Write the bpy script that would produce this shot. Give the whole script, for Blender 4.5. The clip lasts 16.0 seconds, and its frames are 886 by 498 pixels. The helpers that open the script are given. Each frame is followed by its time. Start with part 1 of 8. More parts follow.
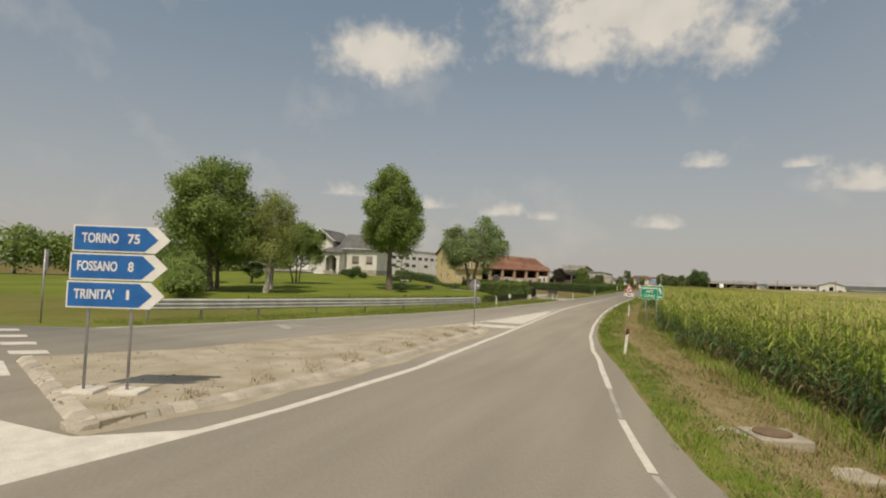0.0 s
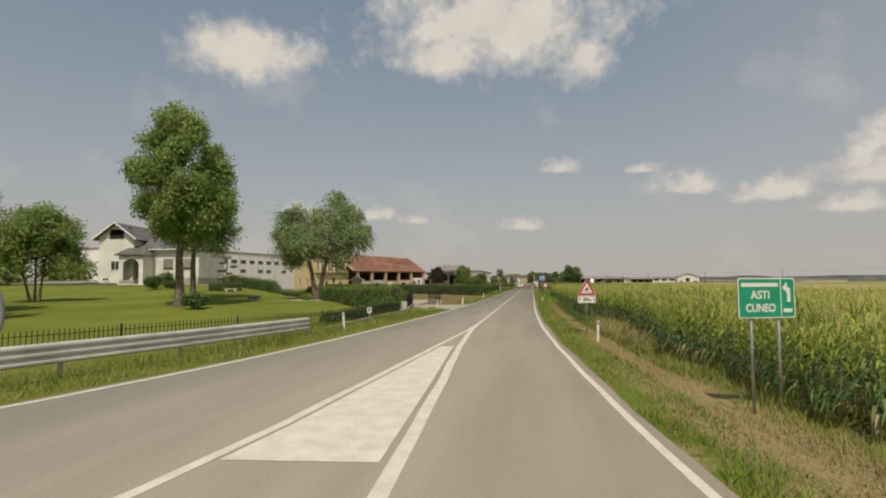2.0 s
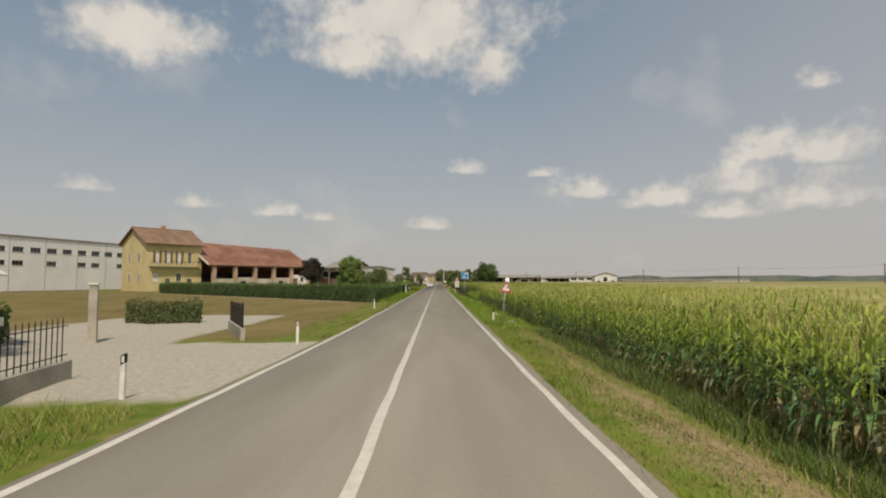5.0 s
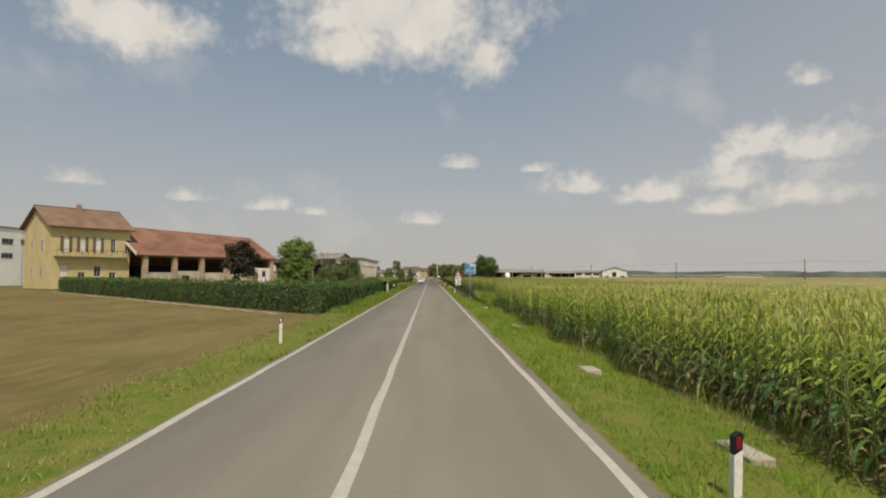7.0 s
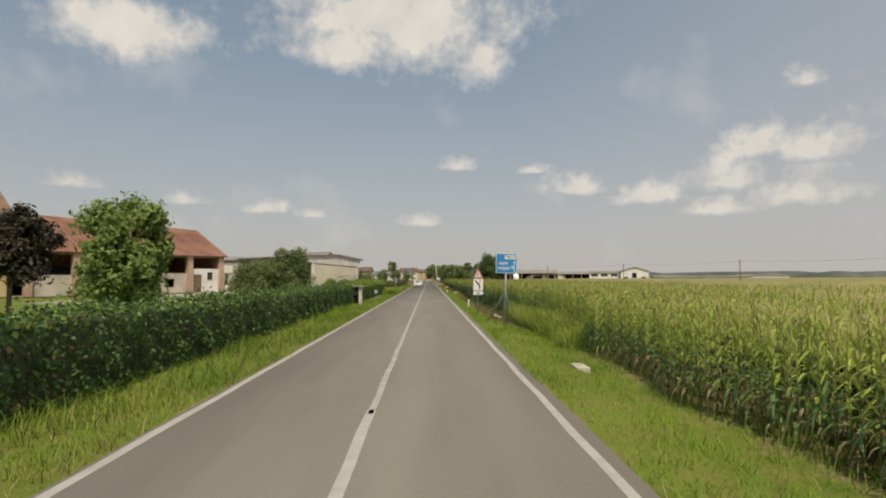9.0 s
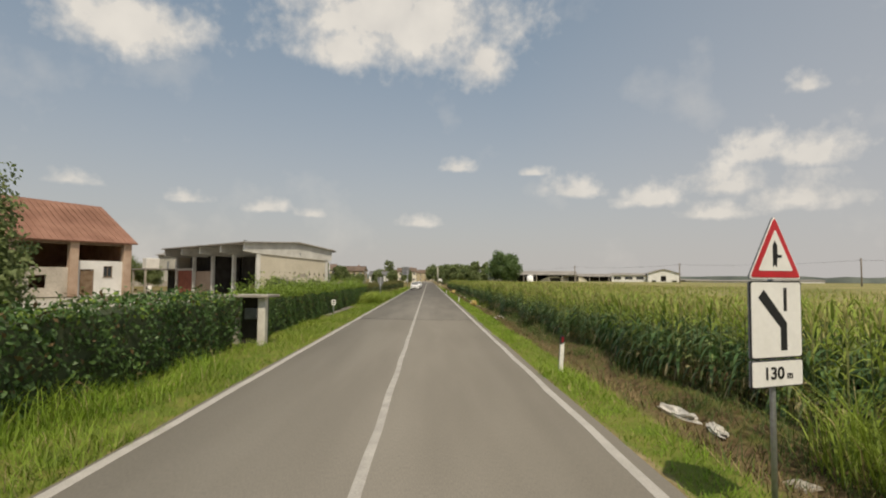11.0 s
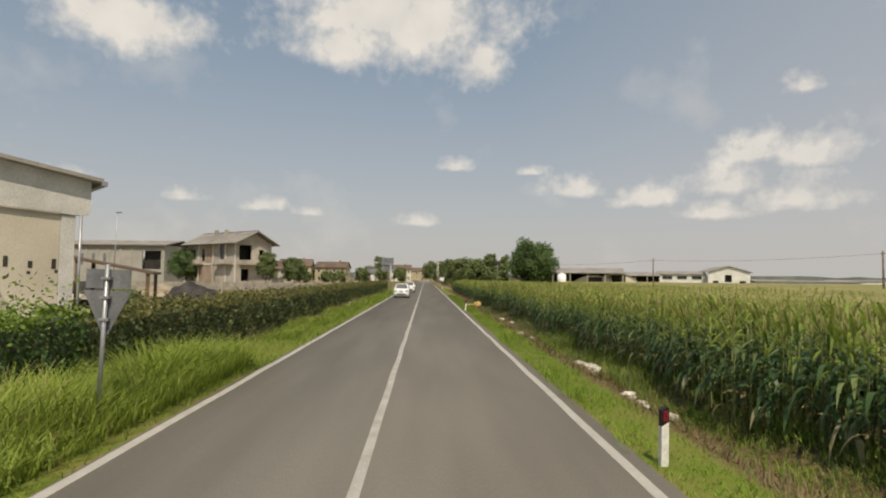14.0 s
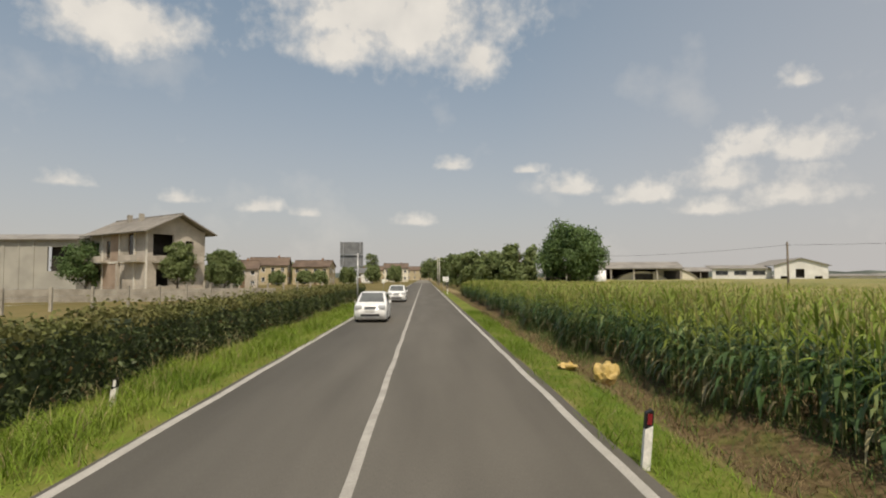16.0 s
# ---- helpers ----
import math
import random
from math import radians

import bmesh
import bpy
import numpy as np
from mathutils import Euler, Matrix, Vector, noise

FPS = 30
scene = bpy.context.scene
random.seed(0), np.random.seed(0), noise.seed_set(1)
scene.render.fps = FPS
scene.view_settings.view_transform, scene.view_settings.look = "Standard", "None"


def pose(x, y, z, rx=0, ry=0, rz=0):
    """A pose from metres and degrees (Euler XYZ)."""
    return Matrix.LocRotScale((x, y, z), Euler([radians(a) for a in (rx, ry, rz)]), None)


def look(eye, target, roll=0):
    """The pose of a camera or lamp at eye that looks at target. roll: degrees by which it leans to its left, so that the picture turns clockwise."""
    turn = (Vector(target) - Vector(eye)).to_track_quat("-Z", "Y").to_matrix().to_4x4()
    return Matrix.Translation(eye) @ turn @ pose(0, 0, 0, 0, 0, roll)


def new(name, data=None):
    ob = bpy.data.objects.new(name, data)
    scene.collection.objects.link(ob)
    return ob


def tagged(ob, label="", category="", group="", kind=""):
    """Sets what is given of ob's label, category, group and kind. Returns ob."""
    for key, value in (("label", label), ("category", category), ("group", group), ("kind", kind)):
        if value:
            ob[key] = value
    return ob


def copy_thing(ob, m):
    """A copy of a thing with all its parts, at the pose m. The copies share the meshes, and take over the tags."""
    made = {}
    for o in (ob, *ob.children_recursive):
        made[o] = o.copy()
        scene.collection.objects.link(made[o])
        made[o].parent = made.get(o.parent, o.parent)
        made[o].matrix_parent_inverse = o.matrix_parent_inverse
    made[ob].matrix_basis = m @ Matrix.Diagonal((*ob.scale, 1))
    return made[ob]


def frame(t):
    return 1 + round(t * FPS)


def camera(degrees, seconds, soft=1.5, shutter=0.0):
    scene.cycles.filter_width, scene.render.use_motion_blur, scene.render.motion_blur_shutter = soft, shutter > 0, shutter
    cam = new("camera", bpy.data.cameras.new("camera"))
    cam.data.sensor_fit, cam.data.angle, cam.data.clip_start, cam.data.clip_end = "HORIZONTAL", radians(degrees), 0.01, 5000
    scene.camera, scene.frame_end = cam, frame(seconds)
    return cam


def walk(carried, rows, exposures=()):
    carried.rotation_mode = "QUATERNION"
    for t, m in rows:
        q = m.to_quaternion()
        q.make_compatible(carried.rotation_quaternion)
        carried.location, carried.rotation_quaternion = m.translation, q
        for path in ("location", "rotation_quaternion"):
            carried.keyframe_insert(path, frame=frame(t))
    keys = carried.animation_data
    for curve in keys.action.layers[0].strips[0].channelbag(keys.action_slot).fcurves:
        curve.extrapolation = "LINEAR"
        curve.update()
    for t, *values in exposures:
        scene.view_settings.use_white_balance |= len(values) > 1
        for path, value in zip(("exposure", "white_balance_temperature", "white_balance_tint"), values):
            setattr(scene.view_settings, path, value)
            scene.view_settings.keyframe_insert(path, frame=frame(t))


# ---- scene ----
cam = camera(77.0, 16.0, 2.0)
PATH = [
    (0, (9.137, -4.497, 2.684), (8.385, -2.647, 2.782), 2.0),
    (0.5, (7.201, 1.598, 2.611), (6.52, 3.477, 2.688), 1.6),
    (1, (5.532, 7.774, 2.547), (4.952, 9.685, 2.664), 0.3),
    (1.5, (4.14, 14.143, 2.528), (3.686, 16.087, 2.647), 0.2),
    (2, (3.19, 20.698, 2.483), (2.876, 22.669, 2.602), -0.3),
    (2.5, (2.499, 27.307, 2.488), (2.291, 29.293, 2.602), -0.7),
    (3, (1.915, 33.901, 2.515), (1.784, 35.894, 2.625), -1.7),
    (3.5, (1.5, 40.407, 2.515), (1.42, 42.403, 2.627), -1.4),
    (4, (1.208, 47.106, 2.489), (1.177, 49.103, 2.598), -1.7),
    (4.5, (1.051, 54.007, 2.464), (1.056, 56.004, 2.579), -0.4),
    (7, (1.014, 89.587, 2.495), (1.059, 91.584, 2.59), 0.1),
    (7.5, (1.073, 96.91, 2.515), (1.124, 98.907, 2.609), 0.1),
    (8, (1.118, 104.449, 2.53), (1.169, 106.445, 2.628), -0.2),
    (10.5, (0.867, 143.268, 2.407), (0.915, 145.265, 2.511), 0.1),
    (11, (0.781, 151.186, 2.395), (0.832, 153.182, 2.501), 0.5),
    (11.5, (0.768, 159.252, 2.413), (0.823, 161.249, 2.516), 0.9),
    (12, (0.759, 167.543, 2.412), (0.82, 169.538, 2.525), -0.1),
    (12.5, (0.725, 175.956, 2.412), (0.791, 177.952, 2.515), 0.1),
    (13, (0.764, 184.445, 2.424), (0.826, 186.442, 2.523), -0.2),
    (13.5, (0.777, 192.959, 2.413), (0.839, 194.955, 2.511), 0.7),
    (14, (0.761, 201.557, 2.402), (0.822, 203.553, 2.504), 0.7),
    (14.5, (0.771, 210.152, 2.396), (0.832, 212.149, 2.485), 0.8),
    (15, (0.787, 218.715, 2.397), (0.849, 220.712, 2.492), 0.9),
    (15.5, (0.837, 227.228, 2.414), (0.901, 229.225, 2.502), 0.3),
    (16, (0.88, 235.745, 2.442), (0.947, 237.742, 2.541), -0.1),
]
EXPOSURES = [(0, 0.03, 7200, 10), (3, 0.06, 7100, 10), (7, 0.14, 6950, 10), (11, 0.21, 6950, 10), (16, 0.26, 6930, 10)]
walk(cam, [(t, look(e, g, r)) for t, e, g, r in PATH], EXPOSURES)

# ---- world, sun, exposure ----
SUN_AZ, SUN_EL = radians(172), radians(57)
world = bpy.data.worlds.new("world")
scene.world = world
world.use_nodes = True
wt = world.node_tree
for n in list(wt.nodes):
    wt.nodes.remove(n)


def wnode(kind, **kw):
    n = wt.nodes.new(kind)
    for k, v in kw.items():
        if k == "op":
            n.operation = v
        elif k == "sky":
            n.sky_type = v
    return n


def wmath(op, a, b=None, clamp=False):
    n = wnode("ShaderNodeMath", op=op)
    n.use_clamp = clamp
    for i, s in enumerate((a, b)):
        if s is None:
            continue
        if isinstance(s, (int, float)):
            n.inputs[i].default_value = s
        else:
            wt.links.new(s, n.inputs[i])
    return n.outputs[0]


sky = wnode("ShaderNodeTexSky", sky="NISHITA")
sky.sun_disc = False
sky.sun_elevation, sky.sun_rotation = SUN_EL, SUN_AZ
sky.air_density, sky.dust_density, sky.ozone_density = 1.0, 2.2, 1.0
tc = wnode("ShaderNodeTexCoord")
sep = wnode("ShaderNodeSeparateXYZ")
wt.links.new(tc.outputs["Generated"], sep.inputs[0])
az = wmath("ARCTAN2", sep.outputs[0], sep.outputs[1])
el = wmath("ARCSINE", sep.outputs[2])
ang = wnode("ShaderNodeCombineXYZ")
wt.links.new(az, ang.inputs[0])
wt.links.new(el, ang.inputs[1])


def wnoise(scale, detail, rough):
    n = wnode("ShaderNodeTexNoise")
    n.inputs["Scale"].default_value, n.inputs["Detail"].default_value = scale, detail
    n.inputs["Roughness"].default_value = rough
    wt.links.new(ang.outputs[0], n.inputs["Vector"])
    return n


puff = wnoise(17, 4, 0.45)
rag = wnoise(52, 5, 0.55)
# cumulus banks: azimuth, elevation, half width, half height in radians
CLOUDS = [(-0.06, 0.443, 0.222, 0.077), (0.095, 0.377, 0.048, 0.041), (-0.161, 0.39, 0.068, 0.034), (-0.502, 0.38, 0.116, 0.046), (-0.571, 0.148, 0.034, 0.015), (-0.408, 0.13, 0.037, 0.012), (-0.284, 0.124, 0.039, 0.016), (-0.208, 0.114, 0.031, 0.012), (-0.019, 0.103, 0.043, 0.014), (0.048, 0.204, 0.031, 0.017), (0.184, 0.191, 0.027, 0.01), (0.253, 0.161, 0.058, 0.023), (0.383, 0.142, 0.053, 0.023), (0.482, 0.114, 0.053, 0.017), (0.545, 0.21, 0.058, 0.033), (0.618, 0.2, 0.06, 0.033), (0.5, 0.164, 0.075, 0.032), (0.6, 0.138, 0.085, 0.033), (0.611, 0.296, 0.025, 0.019)]
field = bank = None
for a, e, w, h in CLOUDS:
    off = wnode("ShaderNodeVectorMath", op="SUBTRACT")
    wt.links.new(ang.outputs[0], off.inputs[0])
    off.inputs[1].default_value = (a, e, 0)
    sc = wnode("ShaderNodeVectorMath", op="MULTIPLY")
    wt.links.new(off.outputs[0], sc.inputs[0])
    sc.inputs[1].default_value = (1 / w, 1 / h, 0)
    if h < 0.0335:
        # small cumulus: the underside is flat, the top domed
        s3 = wnode("ShaderNodeSeparateXYZ")
        wt.links.new(sc.outputs[0], s3.inputs[0])
        up = wmath("ADD", s3.outputs[1], 0.45)
        up = wmath("MAXIMUM", wmath("MULTIPLY", up, 0.72), wmath("MULTIPLY", up, -2.4))
        m = wmath("SUBTRACT", 1.15, wmath("POWER", wmath("ADD", wmath("POWER", wmath("ABSOLUTE", s3.outputs[0]), 2.0), wmath("POWER", up, 2.0)), 0.5))
    else:
        ln = wnode("ShaderNodeVectorMath", op="LENGTH")
        wt.links.new(sc.outputs[0], ln.inputs[0])
        m = wmath("SUBTRACT", 1.15, ln.outputs["Value"])
        bank = m if bank is None else wmath("MAXIMUM", bank, m)
        continue
    field = m if field is None else wmath("MAXIMUM", field, m)
field, bank = wmath("MAXIMUM", field, -0.9), wmath("MAXIMUM", bank, -0.9)
# loose fair-weather cloud over the rest of the sky
wisp = wnoise(5.0, 5, 0.55)
loose = wmath("MULTIPLY", wmath("SUBTRACT", wisp.outputs[0], 0.56), 2.2)
cover = wmath("ADD", wmath("MULTIPLY", field, 1.5), wmath("MULTIPLY", wmath("SUBTRACT", puff.outputs[0], 0.5), 2.6))
cover = wmath("ADD", cover, wmath("MULTIPLY", wmath("SUBTRACT", rag.outputs[0], 0.5), 2.3))
cover = wmath("MULTIPLY", wmath("ADD", cover, 0.12), 0.72, True)
cover = wmath("MULTIPLY", wmath("POWER", cover, 1.3), 0.72)
# the large banks have solid middles and softly frayed edges
solid = wmath("ADD", wmath("MULTIPLY", bank, 1.9), wmath("MULTIPLY", wmath("SUBTRACT", puff.outputs[0], 0.5), 2.4))
solid = wmath("ADD", solid, wmath("MULTIPLY", wmath("SUBTRACT", rag.outputs[0], 0.5), 1.7))
solid = wmath("MULTIPLY", wmath("POWER", wmath("MULTIPLY", wmath("ADD", solid, 0.25), 0.66, True), 1.3), 0.86)
cover = wmath("MAXIMUM", cover, solid)
thin = wmath("MULTIPLY", wmath("MAXIMUM", loose, 0.0), 0.7, True)
cover = wmath("MAXIMUM", cover, thin)
haze = wmath("POWER", wmath("SUBTRACT", 1.0, wmath("MULTIPLY", wmath("ABSOLUTE", el), 1.5), True), 2.2)


def wmix(fac, a, b):
    n = wnode("ShaderNodeMixRGB")
    for i, s in enumerate((fac, a, b)):
        if isinstance(s, (int, float)):
            n.inputs[i].default_value = s
        elif isinstance(s, tuple):
            n.inputs[i].default_value = (*s, 1)
        else:
            wt.links.new(s, n.inputs[i])
    return n.outputs[0]


blue = wmix(0.55, sky.outputs[0], (1.75, 2.52, 3.2))
base = wmix(wmath("MULTIPLY", haze, 0.85), blue, (4.3, 4.15, 4.1))
# thin high veil that thickens to the right of the road
veil = wmath("MULTIPLY", wmath("SINE", wmath("SUBTRACT", az, 0.15)), 0.9, True)
base = wmix(wmath("MULTIPLY", veil, 0.75), base, (4.1, 4.05, 4.2))
tone = wmix(wmath("MULTIPLY", puff.outputs[0], 1.0), (5.2, 5.05, 4.85), (7.4, 7.05, 6.5))
final = wmix(cover, base, tone)
bg = wnode("ShaderNodeBackground")
bg.inputs["Strength"].default_value = 0.106
wt.links.new(final, bg.inputs["Color"])
wout = wnode("ShaderNodeOutputWorld")
wt.links.new(bg.outputs[0], wout.inputs[0])

sun_data = bpy.data.lights.new("sun", "SUN")
sun_data.energy, sun_data.angle, sun_data.color = 3.05, radians(0.6), (1.0, 0.91, 0.78)
sun = new("sun", sun_data)
to_sun = Vector((math.sin(SUN_AZ) * math.cos(SUN_EL), math.cos(SUN_AZ) * math.cos(SUN_EL), math.sin(SUN_EL)))
sun.matrix_world = look(to_sun * 100, (0, 0, 0))
scene.view_settings.exposure = 0.0


# ---- materials ----
def material(name, a, b, scale=3.0, rough=0.8, bump=0.15, fine=40.0, metal=0.0, vary=0.0, island=0.0, spec=0.3, stretch=None, depth=0.01, trans=0.0, grainy=0.55):
    """Two colours mixed by broad noise, darkened and roughened by fine grain."""
    m = bpy.data.materials.new(name)
    m.use_nodes = True
    t = m.node_tree
    p = t.nodes["Principled BSDF"]
    geo = t.nodes.new("ShaderNodeNewGeometry")
    src = geo.outputs["Position"]
    if stretch:
        mp = t.nodes.new("ShaderNodeMapping")
        mp.inputs["Scale"].default_value = stretch
        t.links.new(src, mp.inputs[0])
        src = mp.outputs[0]

    def noise_node(s, d):
        n = t.nodes.new("ShaderNodeTexNoise")
        n.inputs["Scale"].default_value, n.inputs["Detail"].default_value = s, d
        t.links.new(src, n.inputs["Vector"])
        return n.outputs["Fac"]

    def mix(fac, x, y, kind="MIX"):
        n = t.nodes.new("ShaderNodeMixRGB")
        n.blend_type = kind
        for i, s in enumerate((fac, x, y)):
            if isinstance(s, (int, float)):
                n.inputs[i].default_value = s
            elif isinstance(s, tuple):
                n.inputs[i].default_value = (*s, 1)
            else:
                t.links.new(s, n.inputs[i])
        return n.outputs[0]

    def ramp(fac, lo, hi):
        n = t.nodes.new("ShaderNodeMapRange")
        n.inputs[1].default_value, n.inputs[2].default_value = lo, hi
        t.links.new(fac, n.inputs[0])
        return n.outputs[0]

    broad, grain = noise_node(scale, 5), noise_node(fine, 3)
    col = mix(ramp(broad, 0.35, 0.65), a, b)
    col = mix(grainy, col, mix(ramp(grain, 0.25, 0.75), (0.45, 0.45, 0.45), (1.0, 1.0, 1.0)), "MULTIPLY")
    lift = 1 + grainy * 0.55
    col = mix(1.0, col, (lift, lift, lift), "MULTIPLY")
    for amount, source in ((vary, "object"), (island, "island")):
        if amount:
            if source == "object":
                r = t.nodes.new("ShaderNodeObjectInfo").outputs["Random"]
            else:
                r = geo.outputs["Random Per Island"]
            mr = t.nodes.new("ShaderNodeMapRange")
            mr.inputs[3].default_value, mr.inputs[4].default_value = 1 - amount, 1 + amount
            t.links.new(r, mr.inputs[0])
            cb = t.nodes.new("ShaderNodeCombineXYZ")
            for i in range(3):
                t.links.new(mr.outputs[0], cb.inputs[i])
            col = mix(1.0, col, cb.outputs[0], "MULTIPLY")
    t.links.new(col, p.inputs["Base Color"])
    rn = t.nodes.new("ShaderNodeMapRange")
    rn.inputs[3].default_value, rn.inputs[4].default_value = max(0.03, rough - 0.12), min(1, rough + 0.12)
    t.links.new(grain, rn.inputs[0])
    t.links.new(rn.outputs[0], p.inputs["Roughness"])
    p.inputs["Metallic"].default_value = metal
    p.inputs["Specular IOR Level"].default_value = spec
    if bump:
        bn = t.nodes.new("ShaderNodeBump")
        bn.inputs["Strength"].default_value, bn.inputs["Distance"].default_value = bump, depth
        t.links.new(grain, bn.inputs["Height"])
        t.links.new(bn.outputs[0], p.inputs["Normal"])
    if trans:
        tr = t.nodes.new("ShaderNodeBsdfTranslucent")
        t.links.new(col, tr.inputs[0])
        ms = t.nodes.new("ShaderNodeMixShader")
        ms.inputs[0].default_value = trans
        t.links.new(p.outputs[0], ms.inputs[1])
        t.links.new(tr.outputs[0], ms.inputs[2])
        t.links.new(ms.outputs[0], t.nodes["Material Output"].inputs[0])
    return m


ASPHALT = material("asphalt", (0.31, 0.28, 0.228), (0.36, 0.327, 0.268), 0.6, 0.85, 0.5, 60, depth=0.006, stretch=(1.6, 0.18, 1))
ASPHALT_NEW = material("asphalt_patch", (0.16, 0.146, 0.122), (0.2, 0.183, 0.153), 0.6, 0.85, 0.5, 60, depth=0.006, stretch=(1.6, 0.18, 1))
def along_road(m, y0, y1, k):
    """Scales the base colour from 1 at y0 to k at y1 along the road."""
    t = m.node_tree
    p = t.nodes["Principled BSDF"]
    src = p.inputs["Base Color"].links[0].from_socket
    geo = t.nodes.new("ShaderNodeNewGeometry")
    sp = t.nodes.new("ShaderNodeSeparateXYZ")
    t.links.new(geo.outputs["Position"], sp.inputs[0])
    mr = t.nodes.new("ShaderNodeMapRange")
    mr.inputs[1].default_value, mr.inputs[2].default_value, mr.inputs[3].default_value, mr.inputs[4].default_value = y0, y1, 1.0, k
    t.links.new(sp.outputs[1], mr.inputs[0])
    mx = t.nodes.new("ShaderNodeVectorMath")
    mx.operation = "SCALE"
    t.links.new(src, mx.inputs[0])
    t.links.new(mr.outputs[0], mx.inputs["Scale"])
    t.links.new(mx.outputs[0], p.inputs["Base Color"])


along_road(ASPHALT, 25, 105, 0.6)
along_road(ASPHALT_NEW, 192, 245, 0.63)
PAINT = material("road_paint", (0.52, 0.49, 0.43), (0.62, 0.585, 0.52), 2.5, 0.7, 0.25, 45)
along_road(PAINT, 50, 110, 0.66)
PAINT_OLD = material("worn_road_paint", (0.29, 0.272, 0.24), (0.4, 0.378, 0.335), 1.5, 0.75, 0.3, 30)
CONCRETE = material("concrete", (0.26, 0.235, 0.195), (0.38, 0.35, 0.295), 1.2, 0.9, 0.4, 25, vary=0.14)
KERBSTONE = material("kerb_concrete", (0.33, 0.3, 0.245), (0.46, 0.42, 0.35), 1.2, 0.9, 0.5, 30, vary=0.14)
SLAB = material("pale_concrete", (0.5, 0.47, 0.41), (0.64, 0.61, 0.54), 1.5, 0.9, 0.3, 25, vary=0.1)
DARK_GRAVEL = material("dark_gravel", (0.03, 0.028, 0.026), (0.07, 0.063, 0.056), 1.5, 0.9, 0.8, 10, depth=0.04)
DIRT = material("dirt", (0.21, 0.165, 0.11), (0.34, 0.29, 0.21), 1.3, 0.95, 0.8, 18, depth=0.03)
GRAVEL = material("pale_gravel", (0.3, 0.265, 0.205), (0.44, 0.4, 0.33), 1.1, 0.95, 0.9, 30, depth=0.02)
RAIL_STEEL = material("weathered_zinc", (0.42, 0.42, 0.4), (0.56, 0.555, 0.53), 1.5, 0.5, 0.06, 30, metal=0.25, spec=0.5)
ISLAND = material("dry_earth_gravel", (0.3, 0.258, 0.182), (0.43, 0.38, 0.295), 0.8, 0.95, 0.9, 28, depth=0.03)
REED = material("reed_grass", (0.2, 0.275, 0.035), (0.31, 0.38, 0.075), 0.25, 0.6, 0, 6, island=0.3, trans=0.4)
STRAW = material("dead_weeds", (0.115, 0.083, 0.04), (0.21, 0.155, 0.08), 0.5, 0.9, 0, 8, island=0.4)
GALV = material("galvanised_steel", (0.27, 0.28, 0.29), (0.4, 0.4, 0.4), 2.0, 0.45, 0.08, 30, metal=0.6, spec=0.5)
DARK_METAL = material("dark_iron", (0.025, 0.023, 0.02), (0.05, 0.04, 0.033), 4, 0.6, 0.2, 40, metal=0.3)
SIGN_BACK = material("grey_sign_back", (0.14, 0.145, 0.15), (0.2, 0.205, 0.21), 3, 0.6, 0.05, 20, metal=0.2)
S_WHITE = material("sign_white", (0.7, 0.69, 0.65), (0.78, 0.77, 0.73), 3, 0.45, 0.03, 20, spec=0.5, grainy=0.12)
S_BLUE = material("sign_blue", (0.012, 0.11, 0.35), (0.016, 0.14, 0.42), 3, 0.4, 0.03, 20, spec=0.5, grainy=0.12)
S_BLUE2 = material("sign_light_blue", (0.02, 0.19, 0.46), (0.03, 0.23, 0.52), 3, 0.4, 0.03, 20, spec=0.5, grainy=0.12)
S_GREEN = material("sign_green", (0.0, 0.26, 0.14), (0.0, 0.32, 0.18), 3, 0.4, 0.03, 20, spec=0.5, grainy=0.12)
S_RED = material("sign_red", (0.42, 0.012, 0.02), (0.52, 0.02, 0.03), 3, 0.4, 0.03, 20, spec=0.5, grainy=0.12)
S_BLACK = material("sign_black", (0.012, 0.012, 0.012), (0.02, 0.02, 0.02), 3, 0.5, 0.03, 20, grainy=0.12)
PLASTIC = material("white_plastic", (0.62, 0.6, 0.55), (0.74, 0.72, 0.67), 6, 0.5, 0.1, 30)
PLASTER = material("white_plaster", (0.57, 0.56, 0.525), (0.69, 0.68, 0.645), 0.5, 0.9, 0.1, 45)
WHITE_WALL = material("white_panel", (0.74, 0.75, 0.75), (0.82, 0.82, 0.81), 0.2, 0.8, 0.05, 6)
YELLOW_WALL = material("yellow_plaster", (0.47, 0.385, 0.2), (0.57, 0.475, 0.26), 0.35, 0.9, 0.1, 45)
CREAM = material("cream_plaster", (0.54, 0.5, 0.4), (0.66, 0.62, 0.51), 0.3, 0.9, 0.1, 45)
HALL_CREAM = material("stained_cream_plaster", (0.4, 0.365, 0.285), (0.49, 0.45, 0.36), 0.35, 0.9, 0.15, 30)
HALL_BEAM = material("weathered_grey_concrete", (0.43, 0.42, 0.385), (0.54, 0.53, 0.49), 1.2, 0.9, 0.3, 20, vary=0.08)
HALL_WALL = material("weathered_hall_wall", (0.3, 0.29, 0.255), (0.38, 0.365, 0.32), 0.3, 0.9, 0.1, 45)
HEADLIGHT = material("headlight_glass", (0.45, 0.46, 0.47), (0.55, 0.56, 0.57), 3, 0.15, 0, 20, spec=0.8, grainy=0.1)
GREY_WALL = material("raw_plaster", (0.33, 0.295, 0.245), (0.5, 0.45, 0.385), 0.35, 0.95, 0.3, 7)
PIER = material("dusty_brick_pier", (0.33, 0.23, 0.165), (0.43, 0.32, 0.24), 0.7, 0.9, 0.4, 12)
